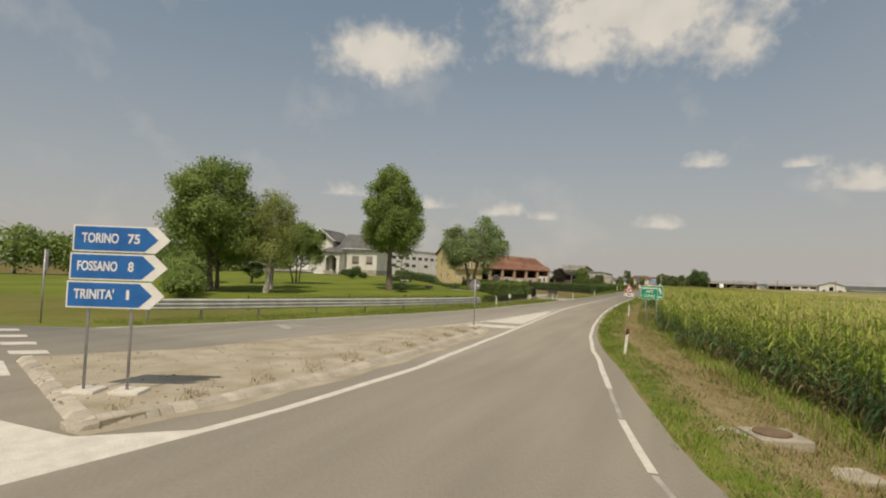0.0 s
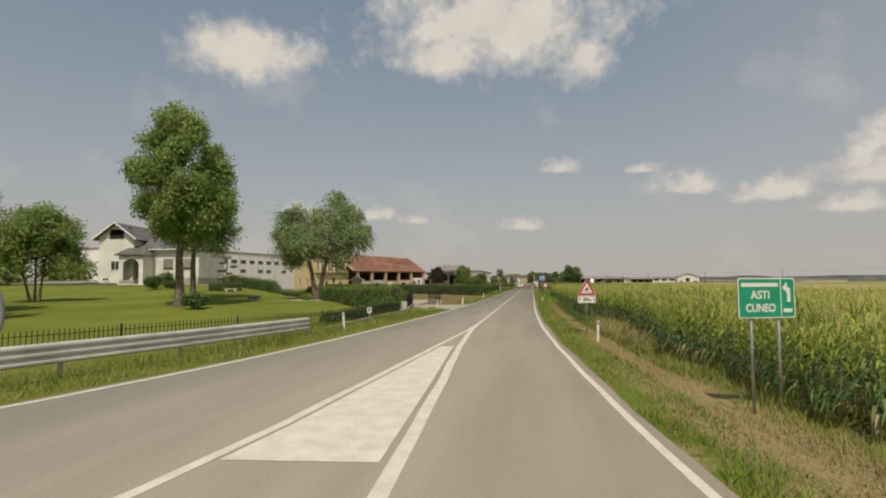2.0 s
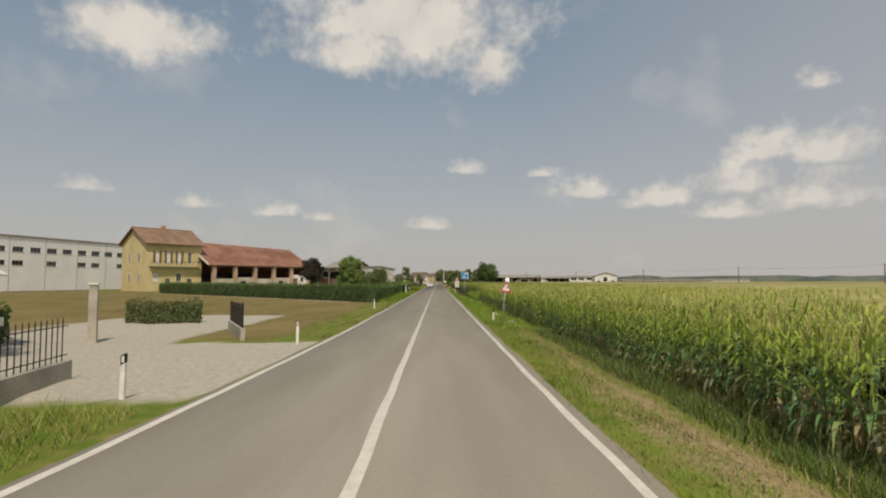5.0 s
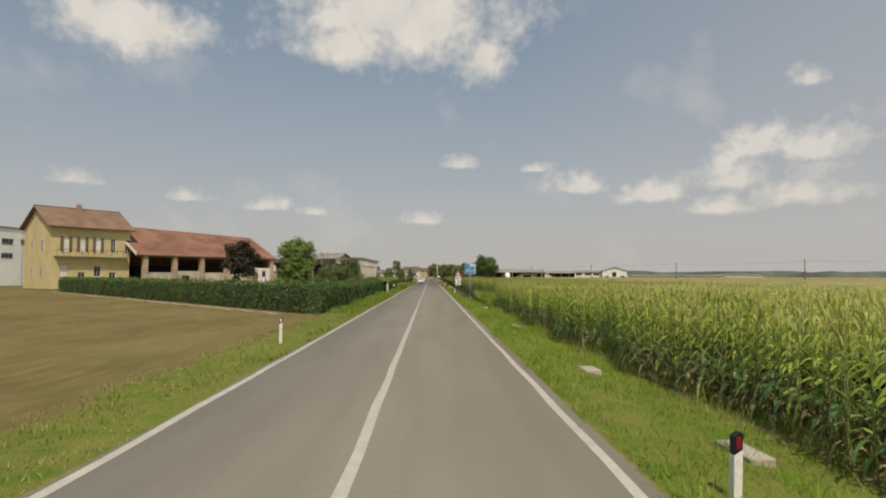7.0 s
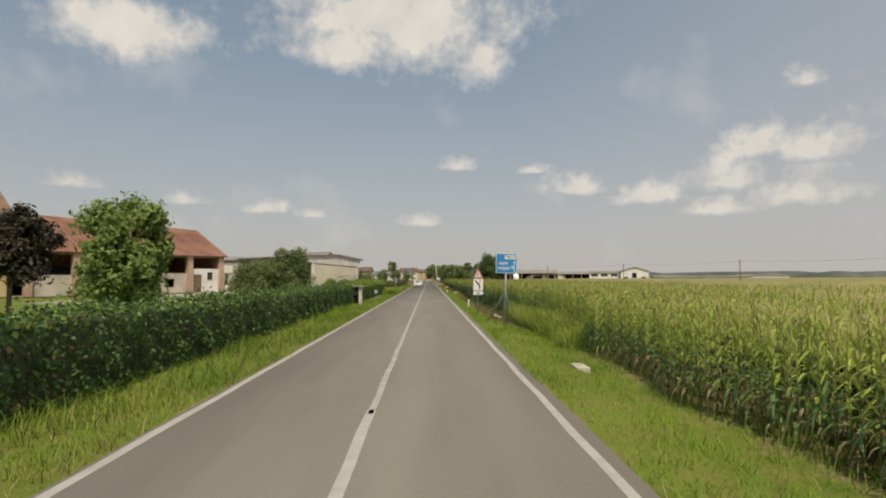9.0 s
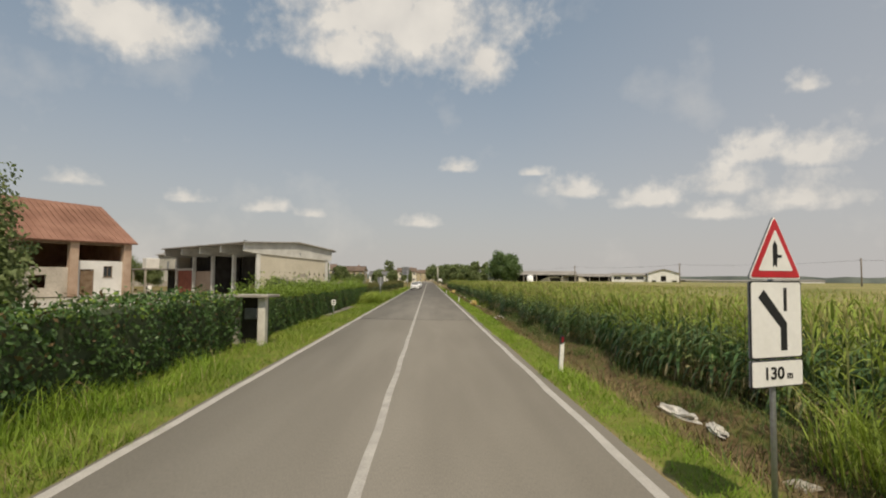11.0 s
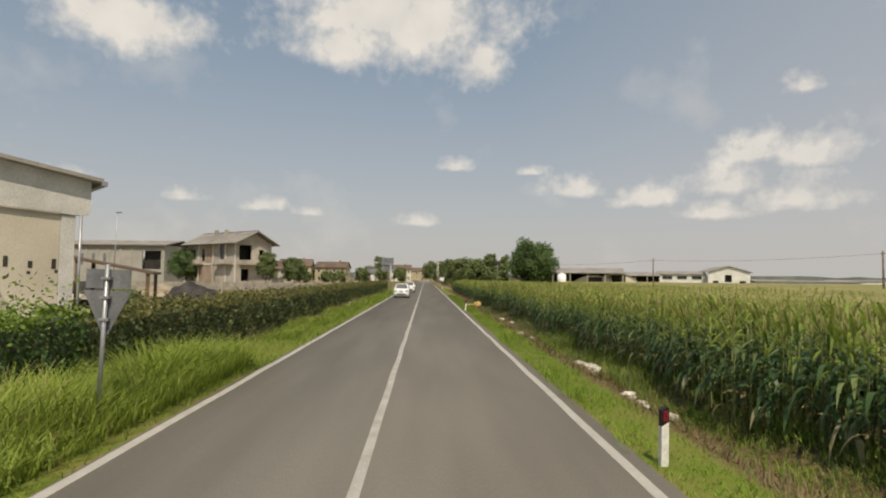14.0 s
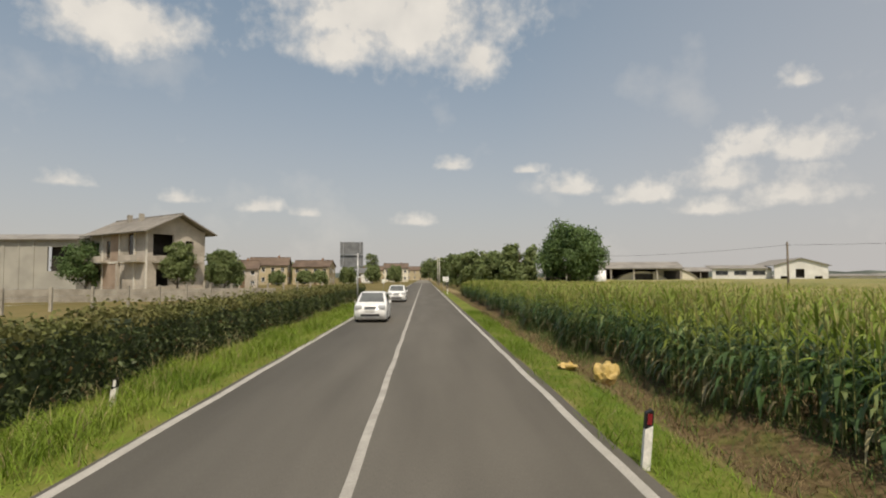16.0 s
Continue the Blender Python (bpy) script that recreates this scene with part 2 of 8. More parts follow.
RED_DOOR = material("faded_red_paint", (0.2, 0.06, 0.04), (0.27, 0.085, 0.055), 1.2, 0.7, 0.1, 10)
GREY_BROWN = material("bare_brickwork", (0.27, 0.2, 0.15), (0.37, 0.285, 0.22), 0.5, 0.95, 0.4, 9)
OCHRE = material("ochre_plaster", (0.37, 0.31, 0.2), (0.45, 0.38, 0.25), 0.4, 0.9, 0.15, 8)
BRICK = material("brick", (0.32, 0.17, 0.1), (0.42, 0.25, 0.16), 1.0, 0.9, 0.4, 14)
TILE = material("red_roof_tile", (0.19, 0.095, 0.063), (0.28, 0.15, 0.105), 0.35, 0.85, 0.6, 9, depth=0.06, island=0.12)
TILE_BROWN = material("brown_roof_tile", (0.17, 0.11, 0.075), (0.24, 0.155, 0.105), 0.4, 0.85, 0.6, 9, depth=0.06, island=0.1)
TILE_OLD = material("old_dark_tile", (0.11, 0.08, 0.06), (0.16, 0.115, 0.085), 0.4, 0.85, 0.6, 9, depth=0.06, island=0.1)
ROOF_GREY = material("grey_roof", (0.1, 0.1, 0.1), (0.15, 0.15, 0.145), 0.6, 0.75, 0.4, 9, depth=0.05)
ROOF_SHEET = material("fibre_cement_roof", (0.2, 0.185, 0.165), (0.28, 0.26, 0.23), 0.4, 0.85, 0.3, 8)
# Near-black: the shade of open interiors and hollows is put into this colour.
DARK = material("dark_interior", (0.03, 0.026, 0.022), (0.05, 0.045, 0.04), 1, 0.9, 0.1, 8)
WOOD = material("weathered_wood", (0.13, 0.085, 0.05), (0.2, 0.14, 0.09), 2, 0.8, 0.4, 20)
GREEN_SHUTTER = material("shutter", (0.1, 0.08, 0.06), (0.16, 0.125, 0.09), 3, 0.6, 0.2, 20)
BARK = material("bark", (0.1, 0.08, 0.06), (0.2, 0.17, 0.13), 3, 0.95, 0.8, 12, depth=0.03)
BARK_PALE = material("birch_bark", (0.3, 0.28, 0.24), (0.5, 0.47, 0.42), 3, 0.9, 0.5, 10, depth=0.02)
LEAF = material("leaf", (0.19, 0.27, 0.075), (0.29, 0.37, 0.12), 0.5, 0.6, 0, 5, island=0.2, trans=0.5)
LEAF_PALE = material("pale_leaf", (0.24, 0.325, 0.14), (0.33, 0.41, 0.2), 0.5, 0.6, 0, 5, island=0.12, trans=0.5)
LEAF_BIRCH = material("birch_leaf", (0.235, 0.285, 0.09), (0.34, 0.37, 0.135), 0.5, 0.6, 0, 5, island=0.22, trans=0.42)
# Dusty green for nearer bushes; on far trees the greyness is painted haze.
LEAF_DULL = material("dusty_hazy_leaf", (0.145, 0.19, 0.07), (0.21, 0.25, 0.1), 0.5, 0.6, 0, 5, island=0.2, trans=0.4)
LEAF_DARK = material("dark_leaf", (0.085, 0.14, 0.045), (0.14, 0.205, 0.075), 0.6, 0.55, 0, 5, island=0.25, trans=0.35)
LEAF_RED = material("copper_leaf", (0.034, 0.032, 0.02), (0.056, 0.048, 0.03), 0.6, 0.55, 0, 5, island=0.4, trans=0.2)
LEAF_HEDGE = material("hedge_leaf", (0.07, 0.13, 0.04), (0.115, 0.19, 0.06), 0.35, 0.45, 0, 6, island=0.22, trans=0.25)
LEAF_GARDEN = material("garden_hedge_leaf", (0.12, 0.185, 0.055), (0.19, 0.26, 0.085), 0.35, 0.5, 0, 6, island=0.25, trans=0.3)
LEAF_DUSTY = material("dusty_hedge_leaf", (0.095, 0.125, 0.05), (0.145, 0.175, 0.07), 0.35, 0.5, 0, 6, island=0.3, trans=0.3)
# Yellow-green of young shoots, brightened to paint the light on hedge tops.
LEAF_TIP = material("young_lit_hedge_leaf", (0.15, 0.23, 0.034), (0.22, 0.3, 0.05), 0.5, 0.5, 0, 6, island=0.35, trans=0.3)
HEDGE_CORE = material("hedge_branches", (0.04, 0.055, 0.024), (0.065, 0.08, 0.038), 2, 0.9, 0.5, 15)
# Lighter colour of the upper maize leaves; CORN_LEAF is the darker lower one.
CORN_TOP = material("upper_corn_leaf", (0.25, 0.345, 0.05), (0.4, 0.465, 0.1), 0.3, 0.55, 0, 8, island=0.25, trans=0.35)
DUSTY_TIP = material("dusty_hedge_tip", (0.12, 0.132, 0.042), (0.18, 0.168, 0.06), 0.5, 0.6, 0, 6, island=0.3, trans=0.3)
RED_TIP = material("reddish_hedge_leaf", (0.1, 0.07, 0.03), (0.15, 0.1, 0.045), 0.5, 0.5, 0, 6, island=0.35, trans=0.25)
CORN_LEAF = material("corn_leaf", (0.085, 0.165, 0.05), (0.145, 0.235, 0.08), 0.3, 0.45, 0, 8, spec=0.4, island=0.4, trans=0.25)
# Lit copy of the corn leaf: sun glints put into a paler colour.
CORN_LIT = material("corn_leaf_in_light", (0.19, 0.25, 0.08), (0.28, 0.33, 0.13), 0.3, 0.5, 0, 8, spec=0.35, island=0.3, trans=0.2)
CORN_DRY = material("dry_corn_leaf", (0.26, 0.22, 0.11), (0.36, 0.31, 0.17), 0.4, 0.8, 0, 8, island=0.3, trans=0.2)
CORN_STALK = material("corn_stalk", (0.14, 0.17, 0.05), (0.24, 0.24, 0.1), 1.0, 0.7, 0, 8, island=0.3)
TASSEL = material("corn_tassel", (0.34, 0.32, 0.11), (0.46, 0.42, 0.17), 0.4, 0.8, 0, 8, island=0.3, trans=0.2)
CANOPY = material("corn_canopy", (0.22, 0.225, 0.07), (0.36, 0.31, 0.13), 0.15, 0.9, 1.0, 3.5, depth=0.25)
# Maize colours get darker between y 120 and 200.
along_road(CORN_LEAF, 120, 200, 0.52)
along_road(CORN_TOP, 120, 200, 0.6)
along_road(CORN_LIT, 120, 200, 0.75)
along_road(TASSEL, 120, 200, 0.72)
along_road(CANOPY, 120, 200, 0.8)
GRASS = material("verge_grass", (0.115, 0.19, 0.016), (0.2, 0.27, 0.034), 0.25, 0.6, 0, 6, island=0.4, trans=0.3)
GRASS_TALL = material("tall_grass", (0.148, 0.245, 0.02), (0.235, 0.33, 0.04), 0.25, 0.6, 0, 6, island=0.3, trans=0.4)
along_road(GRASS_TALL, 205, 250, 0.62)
WEED = material("dark_weeds", (0.055, 0.1, 0.022), (0.1, 0.145, 0.036), 0.3, 0.6, 0, 6, island=0.35, trans=0.3)
GRASS_DRY = material("dry_grass", (0.27, 0.22, 0.1), (0.36, 0.3, 0.15), 0.25, 0.8, 0, 6, island=0.35, trans=0.2, grainy=0.12)
# Glossy glass, its base grey lifted to paint in the reflected pale sky.
CAR_GLASS = material("sky_pale_windscreen", (0.1, 0.105, 0.1), (0.14, 0.145, 0.14), 1, 0.15, 0, 5, spec=1.0, grainy=0.1)
CAR_WHITE = material("white_car_paint", (0.72, 0.72, 0.7), (0.76, 0.76, 0.74), 1, 0.25, 0, 5, spec=0.5)
RUBBER = material("rubber", (0.015, 0.015, 0.015), (0.025, 0.025, 0.025), 3, 0.8, 0.1, 20)
SACK = material("yellow_sack", (0.4, 0.28, 0.08), (0.5, 0.37, 0.15), 3, 0.6, 0.2, 14)
SHEET = material("white_plastic_sheet", (0.42, 0.39, 0.33), (0.62, 0.59, 0.53), 3, 0.45, 0.2, 14)
# Horizon woods, with aerial haze mixed into the grey-green colour.
HAZE_WOOD = material("hazed_far_wood", (0.07, 0.085, 0.075), (0.11, 0.125, 0.105), 0.02, 0.95, 0.6, 0.25, depth=2.0)
REFLECTOR = material("red_reflector", (0.16, 0.008, 0.014), (0.22, 0.012, 0.02), 6, 0.3, 0, 20, spec=0.6)


def glass(name, colour):
    m = bpy.data.materials.new(name)
    m.use_nodes = True
    p = m.node_tree.nodes["Principled BSDF"]
    p.inputs["Base Color"].default_value = (*colour, 1)
    p.inputs["Roughness"].default_value = 0.08
    p.inputs["Specular IOR Level"].default_value = 0.7
    return m


PANE = glass("window_glass", (0.03, 0.035, 0.04))


# ---- building helpers ----
def mesh_of(name, bm, mats):
    me = bpy.data.meshes.new(name)
    bmesh.ops.recalc_face_normals(bm, faces=bm.faces)
    bm.to_mesh(me)
    bm.free()
    for m in mats if isinstance(mats, (list, tuple)) else [mats]:
        me.materials.append(m)
    return me


def part(name, bm, mats, parent, label=""):
    ob = new(name, mesh_of(name, bm, mats))
    ob.parent = parent
    return tagged(ob, label)


def solo(name, bm, mats, label, category, group="", kind="", at=None):
    ob = new(name, mesh_of(name, bm, mats))
    if at is not None:
        ob.matrix_world = at
    return tagged(ob, label, category, group, kind)


def thing(name, m, label, category, group="", kind=""):
    ob = new(name)
    ob.empty_display_size = 0.2
    ob.matrix_world = m
    return tagged(ob, label, category, group, kind)


def box(bm, a, b, slot=0, bevel=0.0, m=None):
    vs = [bm.verts.new((x, y, z)) for x in (a[0], b[0]) for y in (a[1], b[1]) for z in (a[2], b[2])]
    if m is not None:
        for v in vs:
            v.co = m @ v.co
    fs = [bm.faces.new([vs[i] for i in q]) for q in ((0, 1, 3, 2), (4, 6, 7, 5), (0, 4, 5, 1), (2, 3, 7, 6), (0, 2, 6, 4), (1, 5, 7, 3))]
    for f in fs:
        f.material_index = slot
    if bevel:
        es = {e for f in fs for e in f.edges}
        bmesh.ops.bevel(bm, geom=list(es), offset=bevel, segments=2, affect="EDGES", profile=0.6)
    return vs


def boxed(a, b, bevel=0.0):
    bm = bmesh.new()
    box(bm, a, b, 0, bevel)
    return bm


def tube(bm, p, q, r0, r1=None, n=8, slot=0, cap=True):
    p, q = Vector(p), Vector(q)
    r1 = r0 if r1 is None else r1
    d = (q - p).normalized()
    s = d.orthogonal().normalized()
    c = d.cross(s)
    rings = []
    for o, r in ((p, r0), (q, r1)):
        rings.append([bm.verts.new(o + (s * math.cos(2 * math.pi * i / n) + c * math.sin(2 * math.pi * i / n)) * r) for i in range(n)])
    for i in range(n):
        f = bm.faces.new((rings[0][i], rings[0][(i + 1) % n], rings[1][(i + 1) % n], rings[1][i]))
        f.material_index, f.smooth = slot, True
    if cap:
        for r in rings:
            bm.faces.new(r).material_index = slot


def tubed(p, q, r0, r1=None, n=10):
    bm = bmesh.new()
    tube(bm, p, q, r0, r1, n)
    return bm


def slab(bm, pts, thick, slot=0):
    """A plate from a flat outline in space, given thickness along its normal, downwards."""
    pts = [Vector(p) for p in pts]
    nrm = (pts[1] - pts[0]).cross(pts[2] - pts[0]).normalized()
    top = [bm.verts.new(p) for p in pts]
    low = [bm.verts.new(p - nrm * thick) for p in pts]
    bm.faces.new(top).material_index = slot
    bm.faces.new(low[::-1]).material_index = slot
    k = len(pts)
    for i in range(k):
        bm.faces.new((top[i], low[i], low[(i + 1) % k], top[(i + 1) % k])).material_index = slot


def slabbed(pts, thick):
    bm = bmesh.new()
    slab(bm, pts, thick)
    return bm


def plate(bm, pts, y0, y1, slot=0):
    """An upright outline of x, z extruded from y0 to y1."""
    f = [bm.verts.new((x, y0, z)) for x, z in pts]
    g = [bm.verts.new((x, y1, z)) for x, z in pts]
    bm.faces.new(f).material_index = slot
    bm.faces.new(g[::-1]).material_index = slot
    k = len(pts)
    for i in range(k):
        bm.faces.new((f[i], g[i], g[(i + 1) % k], f[(i + 1) % k])).material_index = slot


def plated(pts, y0, y1):
    bm = bmesh.new()
    plate(bm, pts, y0, y1)
    return bm


def wall_bm(x0, x1, z0, z1, y0, y1, holes=()):
    """A wall along x with rectangular holes (x0, z0, x1, z1) right through it."""
    bm = bmesh.new()
    xs = sorted({x0, x1, *[h[0] for h in holes], *[h[2] for h in holes]})
    zs = sorted({z0, z1, *[h[1] for h in holes], *[h[3] for h in holes]})
    xs, zs = [x for x in xs if x0 <= x <= x1], [z for z in zs if z0 <= z <= z1]
    nx, nz = len(xs) - 1, len(zs) - 1

    def solid(i, j):
        if not (0 <= i < nx and 0 <= j < nz):
            return False
        x, z = (xs[i] + xs[i + 1]) / 2, (zs[j] + zs[j + 1]) / 2
        return not any(h[0] < x < h[2] and h[1] < z < h[3] for h in holes)

    made = {}

    def vert(i, j, k):
        if (i, j, k) not in made:
            made[i, j, k] = bm.verts.new((xs[i], (y0, y1)[k], zs[j]))
        return made[i, j, k]

    for i in range(nx):
        for j in range(nz):
            if not solid(i, j):
                continue
            ring = [(i, j), (i + 1, j), (i + 1, j + 1), (i, j + 1)]
            bm.faces.new([vert(*c, 0) for c in ring])
            bm.faces.new([vert(*c, 1) for c in ring[::-1]])
            for k, (di, dj) in enumerate(((0, -1), (1, 0), (0, 1), (-1, 0))):
                if not solid(i + di, j + dj):
                    a, b = ring[k], ring[(k + 1) % 4]
                    bm.faces.new((vert(*b, 0), vert(*a, 0), vert(*a, 1), vert(*b, 1)))
    return bm


def window(parent, x0, z0, x1, z1, y, turn=None, frame_mat=None, shutters=None, bars=1, deep=0.12):
    """A window in a wall whose outer face is at y and looks to -y: frame, panes, sill, and shutters if any."""
    bm = bmesh.new()
    t = min(0.09, (x1 - x0) * 0.12)
    for a, b in (((x0, z0), (x0 + t, z1)), ((x1 - t, z0), (x1, z1)), ((x0 + t, z0), (x1 - t, z0 + t)), ((x0 + t, z1 - t), (x1 - t, z1))):
        box(bm, (a[0], y + deep, a[1]), (b[0], y + deep + 0.08, b[1]))
    for k in range(bars):
        xm = x0 + (x1 - x0) * (k + 1) / (bars + 1)
        box(bm, (xm - t / 3, y + deep, z0 + t), (xm + t / 3, y + deep + 0.08, z1 - t))
    w = part("window", bm, frame_mat or WHITE_WALL, parent)
    part("pane", boxed((x0 + t, y + deep + 0.03, z0 + t), (x1 - t, y + deep + 0.05, z1 - t)), PANE, w, "dark glass pane")
    part("sill", boxed((x0 - 0.08, y - 0.06, z0 - 0.08), (x1 + 0.08, y + deep, z0 - 0.004)), CONCRETE, w)
    if shutters:
        sw = (x1 - x0) / 2
        for a in (x0 - sw - 0.02, x1 + 0.02):
            part("shutter", boxed((a, y - 0.07, z0), (a + sw, y - 0.01, z1)), shutters, w)
    if turn is not None:
        w.matrix_local = turn
    return w


def text_mesh(words, size, m, parent, mat, name="lettering", width=None):
    """Raised lettering with the built-in font, as a mesh lying on the sign's face (x right, z up, facing -y)."""
    cu = bpy.data.curves.new(name, "FONT")
    cu.body, cu.size, cu.extrude, cu.offset = words, size, 0.002, size * 0.022
    cu.align_x, cu.align_y = "CENTER", "CENTER"
    tmp = new("lettering_curve", cu)
    bpy.context.view_layer.update()
    me = bpy.data.meshes.new_from_object(tmp.evaluated_get(bpy.context.evaluated_depsgraph_get()))
    bpy.data.objects.remove(tmp)
    xs = [v.co.x for v in me.vertices]
    s = width / (max(xs) - min(xs)) if width else 1.0
    me.transform(Matrix.Diagonal((s, 1.0, 1.0, 1.0)))
    me.transform(m @ Matrix.Rotation(radians(90), 4, "X"))
    me.materials.clear()
    me.materials.append(mat)
    me.name = name
    ob = new(name, me)
    ob.parent = parent
    return ob


def raw_mesh(name, verts, faces, mats, slots=None, smooth=False):
    """A mesh from arrays; faces all with the same number of corners."""
    me = bpy.data.meshes.new(name)
    k = faces.shape[1]
    me.vertices.add(len(verts))
    me.vertices.foreach_set("co", np.asarray(verts, dtype=np.float32).ravel())
    me.loops.add(faces.size)
    me.loops.foreach_set("vertex_index", faces.astype(np.int32).ravel())
    me.polygons.add(len(faces))
    me.polygons.foreach_set("loop_start", np.arange(0, faces.size, k, dtype=np.int32))
    me.polygons.foreach_set("loop_total", np.full(len(faces), k, dtype=np.int32))
    if slots is not None:
        me.polygons.foreach_set("material_index", slots.astype(np.int32))
    if smooth:
        me.polygons.foreach_set("use_smooth", np.ones(len(faces), dtype=bool))
    for m in mats if isinstance(mats, (list, tuple)) else [mats]:
        me.materials.append(m)
    me.update(calc_edges=True)
    return me


rng = np.random.default_rng(7)


def soft(a, lo, hi):
    t = np.clip((a - lo) / (hi - lo), 0, 1)
    return t * t * (3 - 2 * t)


# ---- plan of the road: x of each line at y ----
LEFT_LINE = [(8, -20.0), (12, -13.2), (19.5, -10.4), (26, -8.8), (31, -7.3), (37, -6.2), (44, -5.4), (52, -4.85), (60, -4.4), (70, -3.9), (80, -3.6), (90, -3.42), (110, -3.35), (700, -3.35)]
ISLE_LINE = [(6, -6.6), (9, -5.6), (15, -4.6), (20, -3.0), (26, -1.6), (30, -1.2), (37, -0.8), (43, -0.48), (47.2, -0.25), (50, -0.11), (56, 0.0)]
OUR_LINE = [(-6, 1.2), (0, 1.65), (4, 2.2), (10, 2.4), (15, 2.1), (21.5, 1.75), (28.5, 1.3), (35, 0.9), (40.5, 0.5), (46, 0.2), (51, 0.02), (60, 0.0), (700, 0.0)]
RIGHT_LINE = [(-14, 15.5), (-4, 11.5), (4, 9.0), (6.4, 8.45), (10.5, 7.75), (15.5, 6.95), (18, 6.45), (23.5, 5.65), (30, 5.0), (36, 4.55), (43, 4.12), (52, 3.72), (63, 3.5), (75, 3.4), (700, 3.4)]


def along(curve, y):
    return np.interp(y, [c[0] for c in curve], [c[1] for c in curve])


def road_left(y):
    return np.where(y < 12, np.interp(y, [-40, -5, 4, 8, 10, 12], [-80, -60, -40, -24, -17.5, -13.5]), along(LEFT_LINE, y) - np.interp(y, [12, 60, 90], [0.27, 0.22, 0.15]) - 0.04 * np.sin(y * 0.9) * np.sin(y * 0.37))


def road_right(y):
    return along(RIGHT_LINE, np.maximum(y, -14)) + 0.28 + 0.04 * np.sin(y * 0.8 + 1) * np.sin(y * 0.33) + np.maximum(-14 - y, 0) * 0.45 + np.interp(y, [-14, 5, 14, 24], [0.6, 0.5, 0.25, 0])


CORN_EDGE = [(-20, 18.0), (12, 12.8), (18, 11.8), (24, 10.2), (30, 9.6), (36, 8.9), (44, 8.5), (52, 8.9), (59, 9.0), (66, 7.9), (72, 7.5), (80, 7.4), (100, 7.5), (114, 7.2), (140, 7.4), (147, 8.8), (156, 8.6), (163, 7.7), (180, 7.4), (196, 7.2), (214, 7.2), (240, 7.5), (262, 7.1), (330, 7.0)]


def lawn_area(x, y):
    """1 on the villa's mown garden, 0 outside."""
    fence = np.interp(y, [20, 26, 34, 40, 45, 50, 67, 70], [-19, -17, -14, -12, -10, -8, -8, -12])
    return soft(fence - x, -0.4, 0.4) * soft(y, 27, 30) * soft(np.minimum(70 + np.maximum(-x - 12, 0) * 1.25, 122) - y, 0, 1.5) * soft(x, -95, -88)


def ground_z(x, y):
    x, y = np.asarray(x, float), np.asarray(y, float)
    z = np.full(np.broadcast(x, y).shape, -0.06)
    right = x - road_right(y)
    left = road_left(y) - x
    drop = np.interp(y, [-20, 0, 40, 90, 120, 330], [0.25, 0.3, 0.3, 0.35, 0.38, 0.36])
    z = z - drop * soft(right, 0.8, 3.6)
    ditch = np.interp(y, [90, 120, 150, 160, 300, 330], [0, 0.15, 0.1, 0.3, 0.3, 0.0])
    z = z - ditch * soft(right, 1.3, 2.3) * soft(3.5 - right, 0, 0.9) * (1 + 0.3 * np.sin(y * 0.9) * np.sin(y * 0.31))
    z = z + 0.35 * ditch * soft(right, 2.9, 3.6) * soft(4.9 - right, 0, 0.9)
    z = z - 0.06 * soft(left, 0.6, 2.5)
    garden = lawn_area(x, y)
    z = z + garden * (0.1 + 0.78 * soft(-x - 8, 0, 11) * soft(y, 50, 74) + 1.5 * soft(y, 72, 108) * soft(-x, 18, 48))
    rough = 0.05 * np.sin(x * 1.7 + 0.3 * y) * np.sin(y * 0.9 - x * 0.4) + 0.03 * np.sin(x * 4.1) * np.sin(y * 3.3)
    off = np.clip(np.minimum(np.maximum(right, left), 2.0) / 2.0, 0, 1)
    return z + rough * off * np.where(garden > 0.5, 0.4, 1.0)


# ---- ground: one sheet to the horizon ----
gx = np.concatenate([[-4000, -1500, -600, -300, -180, -130], np.arange(-100, -24, 2.0), np.arange(-24, -4.4, 0.4), np.arange(-4.4, -3.2, 0.1), np.arange(-3.2, 3.2, 0.4), np.arange(3.2, 4.6, 0.1), np.arange(4.6, 16, 0.4), np.arange(16, 40, 2.0), [50, 70, 100, 150, 240, 400, 800, 2000, 4000]])
gy = np.concatenate([[-2500, -800, -300, -120, -60], np.arange(-40, 340, 1.0), [345, 360, 380, 420, 480, 560, 700, 1000, 1600, 2600, 4500]])
GX, GY = np.meshgrid(gx, gy)
GZ = ground_z(GX, GY)
far_dist = np.hypot(GX, GY - 150)
GZ = np.where(far_dist > 420, -0.3, GZ)
nx, ny = len(gx), len(gy)
idx = np.arange(nx * ny).reshape(ny, nx)
quads = np.stack([idx[:-1, :-1], idx[:-1, 1:], idx[1:, 1:], idx[1:, :-1]], -1).reshape(-1, 4)
ground_me = raw_mesh("ground", np.stack([GX, GY, GZ], -1).reshape(-1, 3), quads, [], smooth=True)
rg = (GX - road_right(GY)).ravel()
lf = (road_left(GY) - GX).ravel()
fx, fy = GX.ravel(), GY.ravel()
w_lawn = lawn_area(fx, fy)
